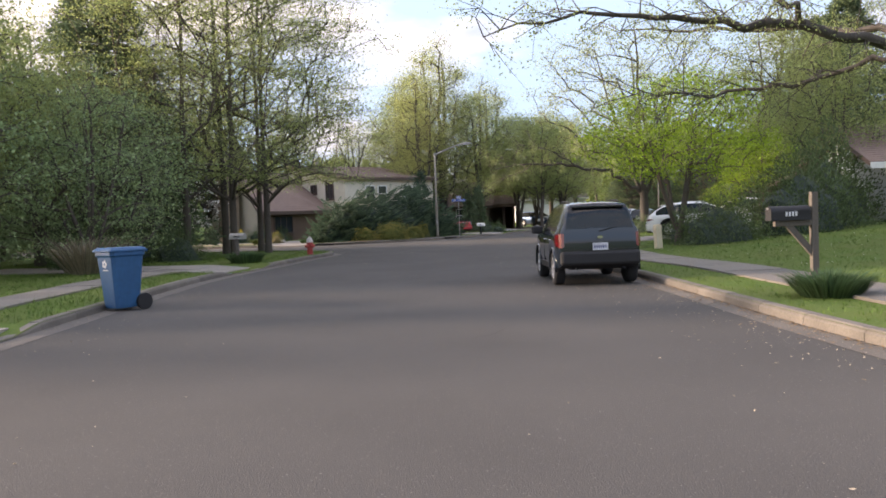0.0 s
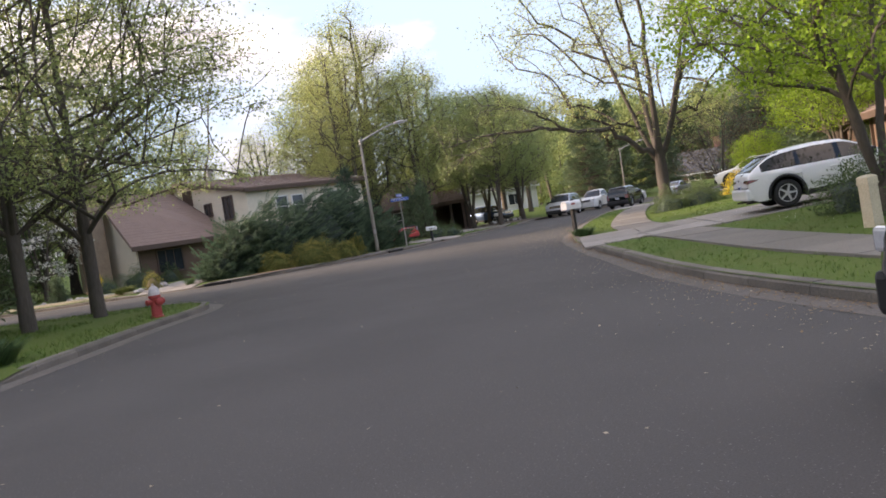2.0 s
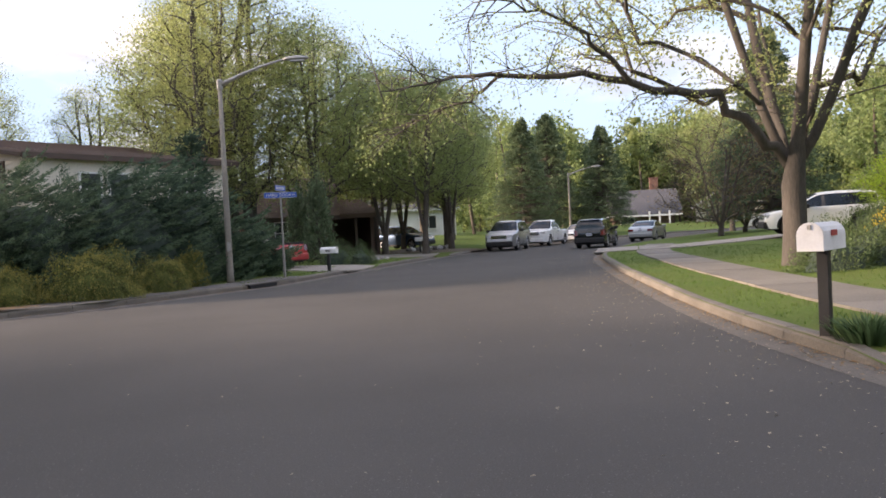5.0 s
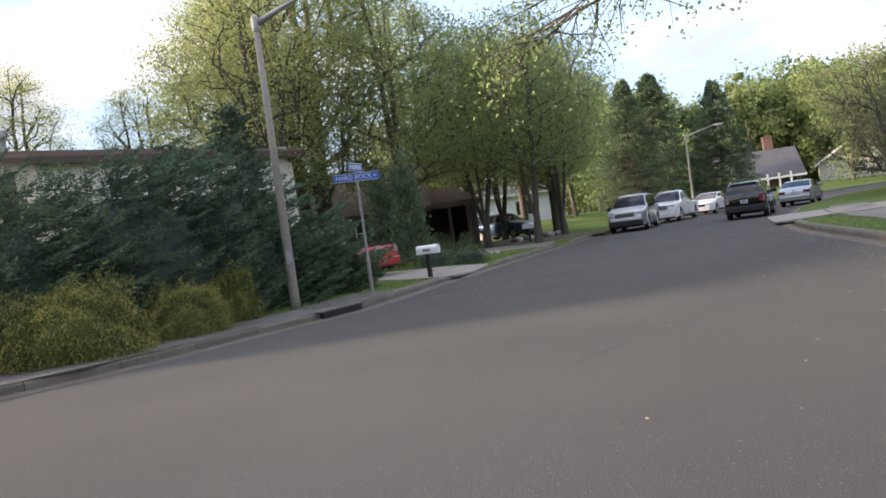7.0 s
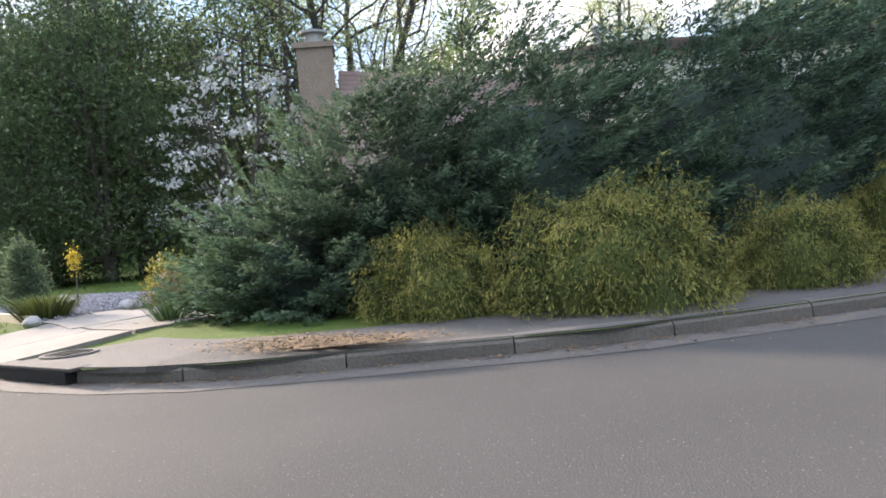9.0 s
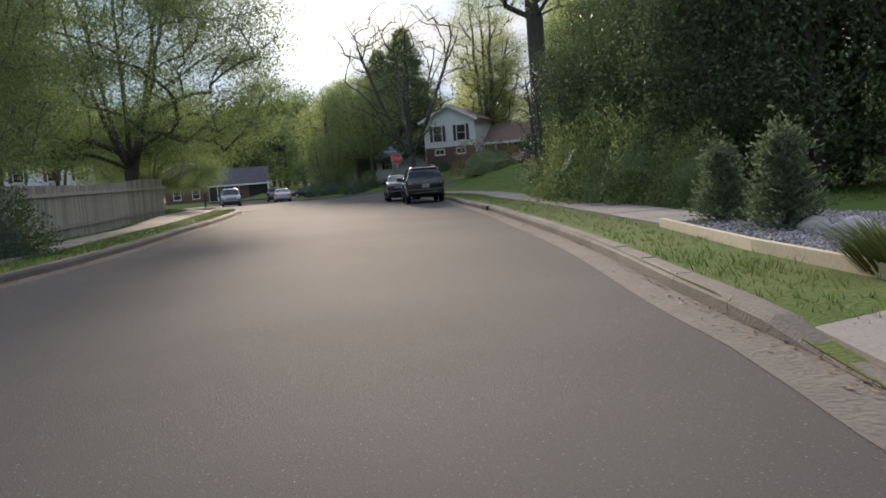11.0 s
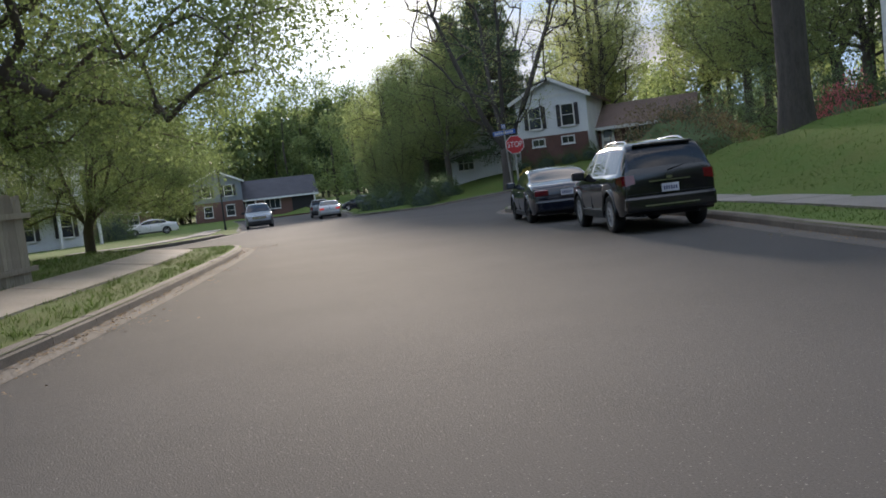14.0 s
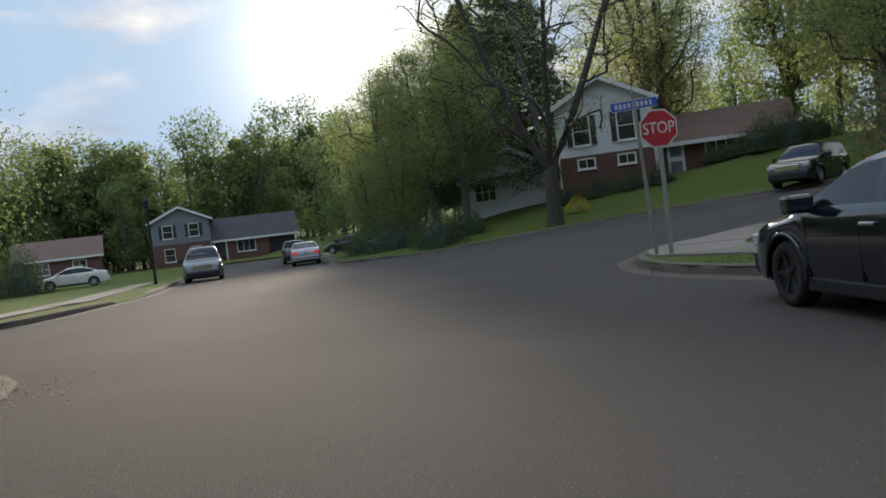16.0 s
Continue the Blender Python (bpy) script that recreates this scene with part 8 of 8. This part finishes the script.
# ---- far woods ----
rw = np.random.RandomState(77)
belt = []
while len(belt) < 250:
    a, r = rw.uniform(0, 2 * math.pi), rw.uniform(112, 230)
    x, y = -20 + r * math.cos(a), 55 + r * math.sin(a)
    if y > 8 and not (x > 90 and y < 95) and not (-140 < x < -100 and 40 < y < 72) and not (30 < x < 84 and 86 < y < 130):
        belt.append((x, y))
skyline = [(-140 - 30 * rw.uniform(), 8 + 80 * rw.uniform()) for _ in range(60)] + [(50 + 80 * rw.uniform(), 84 + 85 * rw.uniform()) for _ in range(110)]
skyline = [(x, y) for x, y in skyline if not (30 < x < 84 and 80 < y < 130)]
belt += skyline
woodland("far_woods_green", "wooded hillside in spring green", belt[0::3], M_LEAF_GREEN, 1, 0.42, 1500, tall=(13, 18), wide=(0.3, 0.42))
woodland("far_woods_spring", "wooded hillside with pale new leaves", belt[1::3], M_LEAF_SPRING, 2, 0.42, 1500, tall=(13, 18), wide=(0.3, 0.42))
woodland("far_woods_dark", "darker trees on the wooded hillside", belt[2::3], M_LEAF_DARK, 3, 0.42, 1500, tall=(12, 17), wide=(0.3, 0.42))
wall_of_trees = [(-146 + 5 * math.sin(2.3 * i), 10 + 3.1 * i) for i in range(26)]
woodland("tall_woods", "tall dense trees closing the end of the street", wall_of_trees, M_LEAF_GREEN, 9, 0.34, 3400, tall=(15, 20), wide=(0.26, 0.36), core=0.0)
mid = [(-16, 84), (-90, 30), (-74, 30), (-58, 28), (-50, 24), (-40, 36), (-30, 34), (-22, 90), (-30, 86), (-38, 92), (-46, 96), (-56, 100), (-66, 96), (-76, 98), (-88, 92), (-96, 84), (-104, 78), (-110, 90), (-118, 80), (-100, 98), (-4, 94), (4, 98), (-12, 100), (14, 104), (-34, 32), (-44, 30), (-54, 34), (-62, 36), (-68, 32), (-88, 36), (-98, 28), (-137, 30), (-134, 46), (-140, 46), (-142, 56), (-138, 64), (-128, 72), (-122, 66),
       (24, 20), (28, 30), (32, 38), (36, 48), (40, 56), (46, 64), (26, 12), (34, 26), (48, 74), (58, 82), (30, 104), (36, 112), (20, 116), (-72, 86), (-84, 84), (-50, 90), (-108, 66), (-114, 70), (-80, 90), (-64, 92), (64, 112), (70, 104), (40, 122)]
hedgerow = [(-30, 34), (-20, 36), (-17, 38), (-18, 27), (-22, 30), (-17, 15), (-24, 22), (-26, 14), (-20, 18), (-26, 28), (-22, 40), (-15, 33), (-20, 22)]
woodland("hedgerow_woods", "low trees and bushes behind the verge", hedgerow, M_LEAF_GREY, 6, 0.20, 2600, tall=(4.5, 7.5), wide=(0.4, 0.55), core=0.0)
ridge = [(3.6 + r * math.sin(a), 35.3 + r * math.cos(a)) for r, a in zip(rw.uniform(116, 152, 90), rw.uniform(0.36, 0.95, 90))]
woodland("hill_woods_spring", "tall spring-green woods on the hillside", ridge[0::2], M_LEAF_SPRING, 7, 0.5, 1700, tall=(15, 20), wide=(0.28, 0.4), core=0.0)
woodland("hill_woods_green", "tall green woods on the hillside", ridge[1::2], M_LEAF_GREEN, 8, 0.5, 1700, tall=(15, 20), wide=(0.28, 0.4), core=0.0)
woodland("near_woods_green", "trees standing behind the houses", mid[0::2], M_LEAF_GREEN, 4, 0.26, 3000, tall=(9, 14), core=0.0)
woodland("near_woods_spring", "spring-green trees behind the houses", mid[1::2], M_LEAF_SPRING, 5, 0.26, 3000, tall=(9, 15), core=0.0)

# ---- lawn grass, petals and litter ----
def scatter(lo, hi, n, seed, test):
    rng = np.random.RandomState(seed)
    p = rng.uniform(lo, hi, (n, 2))
    d = kerb_distance(p)
    road = in_road(p)
    ok = test(p, d, road)
    return p[ok], d[ok]


def lawn(name, label, lo, hi, n, seed, keep, length=0.085):
    p, d = scatter(lo, hi, n, seed, lambda q, dd, rd: ~rd & (dd > 0.2) & keep(q, dd))
    z = land_height(p[:, 0], p[:, 1], d)
    ob = blades(name, label, np.column_stack([p, z - 0.01]), M_BLADE, seed, length, 0.10, 3, 0.006, "grass")
    ob["kind"] = "stuff"
    return ob


walkfree = lambda near, far: (lambda q, d: (d < near) | (d > far))
lawn("lawn_grass_east", "mown lawn grass with clover", (4.5, 6), (22, 66), 42000, 61, lambda q, d: ((d < 1.25) | (d > 2.55)) & (d < 13) & ~((q[:, 1] > 28.5) & (q[:, 1] < 36.5) & (np.abs((q[:, 1] - 33.9) + 0.40 * (q[:, 0] - 7.8)) < 2.2)))
lawn("verge_grass_west", "rough verge grass along the kerb", (-14, 2), (-1.6, 44), 26000, 62, lambda q, d: ((d < 1.5) | (d > 2.65)) & (q[:, 1] > 11.2) & ~((q[:, 1] > 22.6) & (q[:, 1] < 29.5) & (np.abs(q[:, 1] - 23.9 + 0.40 * (q[:, 0] + 4.2)) < 1.5)), 0.13)
lawn("verge_grass_south", "tall rough grass below the fence", (-47, 40), (-8, 51), 26000, 63, lambda q, d: ((d < 1.3) | (d > 2.45)) & (d < 7), 0.14)
lawn("lawn_grass_north", "mown lawn grass on the slope", (-48, 48), (-6, 72), 52000, 64, lambda q, d: ((d < 1.25) | (d > 2.5)) & ~((q[:, 0] > -13) & (d > 2.5)))
def flat_bits(name, p, z, size, mat, seed):
    """Small flat flakes lying on a surface, one object."""
    rng = np.random.RandomState(seed)
    n = len(p)
    a = rng.uniform(0, 6.283, n)
    L = size * rng.uniform(0.5, 1.4, n)
    u = np.stack([np.cos(a) * L, np.sin(a) * L], 1)
    v = np.stack([-np.sin(a) * L, np.cos(a) * L], 1) * 0.6
    q = [p - u, p + v, p + u, p - v]
    V = np.stack([np.column_stack([c, z + rng.uniform(0, 0.012, n)]) for c in q], 1)
    return part(name, mesh_arrays(name, V.reshape(-1, 3), np.arange(4 * n).reshape(n, 4)), mat)


pick = np.random.RandomState(8)
pp, pd_ = scatter((-6, 2), (22, 62), 110000, 65, lambda q, d, rd: rd & ((q[:, 1] < 43) | (q[:, 0] > 6)) & (pick.uniform(size=len(q)) < np.clip(0.9 * np.exp(-d / 0.9) * np.where(q[:, 0] > 3, 1.0, 0.2) + 0.006, 0, 1)))
litter = flat_bits("fallen_petals", pp, np.full(len(pp), 0.012), 0.014, M_PETAL, 9)
tagged(litter, "pale petals and bud scales scattered on the asphalt", "litter", kind="stuff")
clover, _ = scatter((5, 3), (19, 40), 9000, 69, lambda q, d, rd: ~rd & (d > 2.6) & (pick.uniform(size=len(q)) < 0.16))
tagged(flat_bits("lawn_blossom", clover, land_height(clover[:, 0], clover[:, 1]) + 0.075, 0.016, M_WHITE_BLOOM, 14), "tiny white flowers dotted over the lawn", "flowers", kind="stuff")


def drift_along(line, n, seed, wide, keep):
    """Points strewn beside a kerb line, thinning out into the road."""
    rng = np.random.RandomState(seed)
    at = np.array([(v.x, v.y) for v in line])
    k = rng.randint(0, len(at) - 1, n)
    step = at[k + 1] - at[k]
    side = np.column_stack([step[:, 1], -step[:, 0]]) / (np.linalg.norm(step, axis=1)[:, None] + 1e-9)
    thick = 0.35 + 0.65 * np.array([abs(blob_noise((q[0] * 0.5, q[1] * 0.5, 0), 3)) for q in at])[k] * 2
    p = at[k] + step * rng.uniform(size=(n, 1)) + side * (rng.exponential(wide, n) * thick - 0.05)[:, None]
    return p[keep(p)]


east_litter = drift_along(K_E, 26000, 66, 0.22, lambda p: (p[:, 1] > 4) & (p[:, 1] < 66))
tagged(flat_bits("kerb_litter", east_litter, np.full(len(east_litter), 0.014), 0.02, M_MULCH, 11), "brown bud scales and leaf litter drifted along the gutter", "litter", kind="stuff")
south_litter = drift_along(K_W, 26000, 67, 0.26, lambda p: (p[:, 0] > -50) & (p[:, 0] < -6) & (p[:, 1] > 38))
tagged(flat_bits("verge_litter", south_litter, np.full(len(south_litter), 0.014), 0.022, M_MULCH, 12), "brown leaf litter along the verge gutter", "litter", kind="stuff")
north_litter = drift_along(K_N, 14000, 68, 0.16, lambda p: (p[:, 0] > -53) & (p[:, 0] < 6) & (p[:, 1] < 66))
tagged(flat_bits("north_litter", north_litter, np.full(len(north_litter), 0.016), 0.02, M_MULCH, 13), "scattered brown litter in the gutter below the pavement", "litter", kind="stuff")
ll = flat_bits("leaf_litter", LITTER[0], LITTER[1], 0.022, M_MULCH, 10)
tagged(ll, "brown leaf litter drifted on the pavement", "litter", kind="stuff")


# ---- cracks in the asphalt ----
rk = np.random.RandomState(33)
crack_v, crack_f = [], []
for x, y, a, n in ((0.9, 8.5, 1.2, 9), (-1.2, 17.0, 1.4, 12), (3.2, 27.0, 1.3, 14), (6.4, 45.0, 1.0, 9), (9.5, 50.0, 0.9, 14)):
    p = np.array([x, y])
    for i in range(n):
        a += rk.normal() * 0.2
        q = p + np.array([math.cos(a), math.sin(a)]) * 0.09
        side = np.array([-math.sin(a), math.cos(a)]) * rk.uniform(0.0015, 0.005)
        k = len(crack_v)
        for w in (p - side, p + side, q + side, q - side):
            crack_v.append((w[0], w[1], float(road_height(np.array([w[0]]), np.array([w[1]]))[0]) + 0.005))
        crack_f.append((k, k + 1, k + 2, k + 3))
        p = q
ck = part("asphalt_cracks", mesh_arrays("asphalt_cracks", np.array(crack_v), np.array(crack_f)), M_CRACK)
tagged(ck, "thin dark cracks in the worn asphalt", "cracks", kind="stuff")
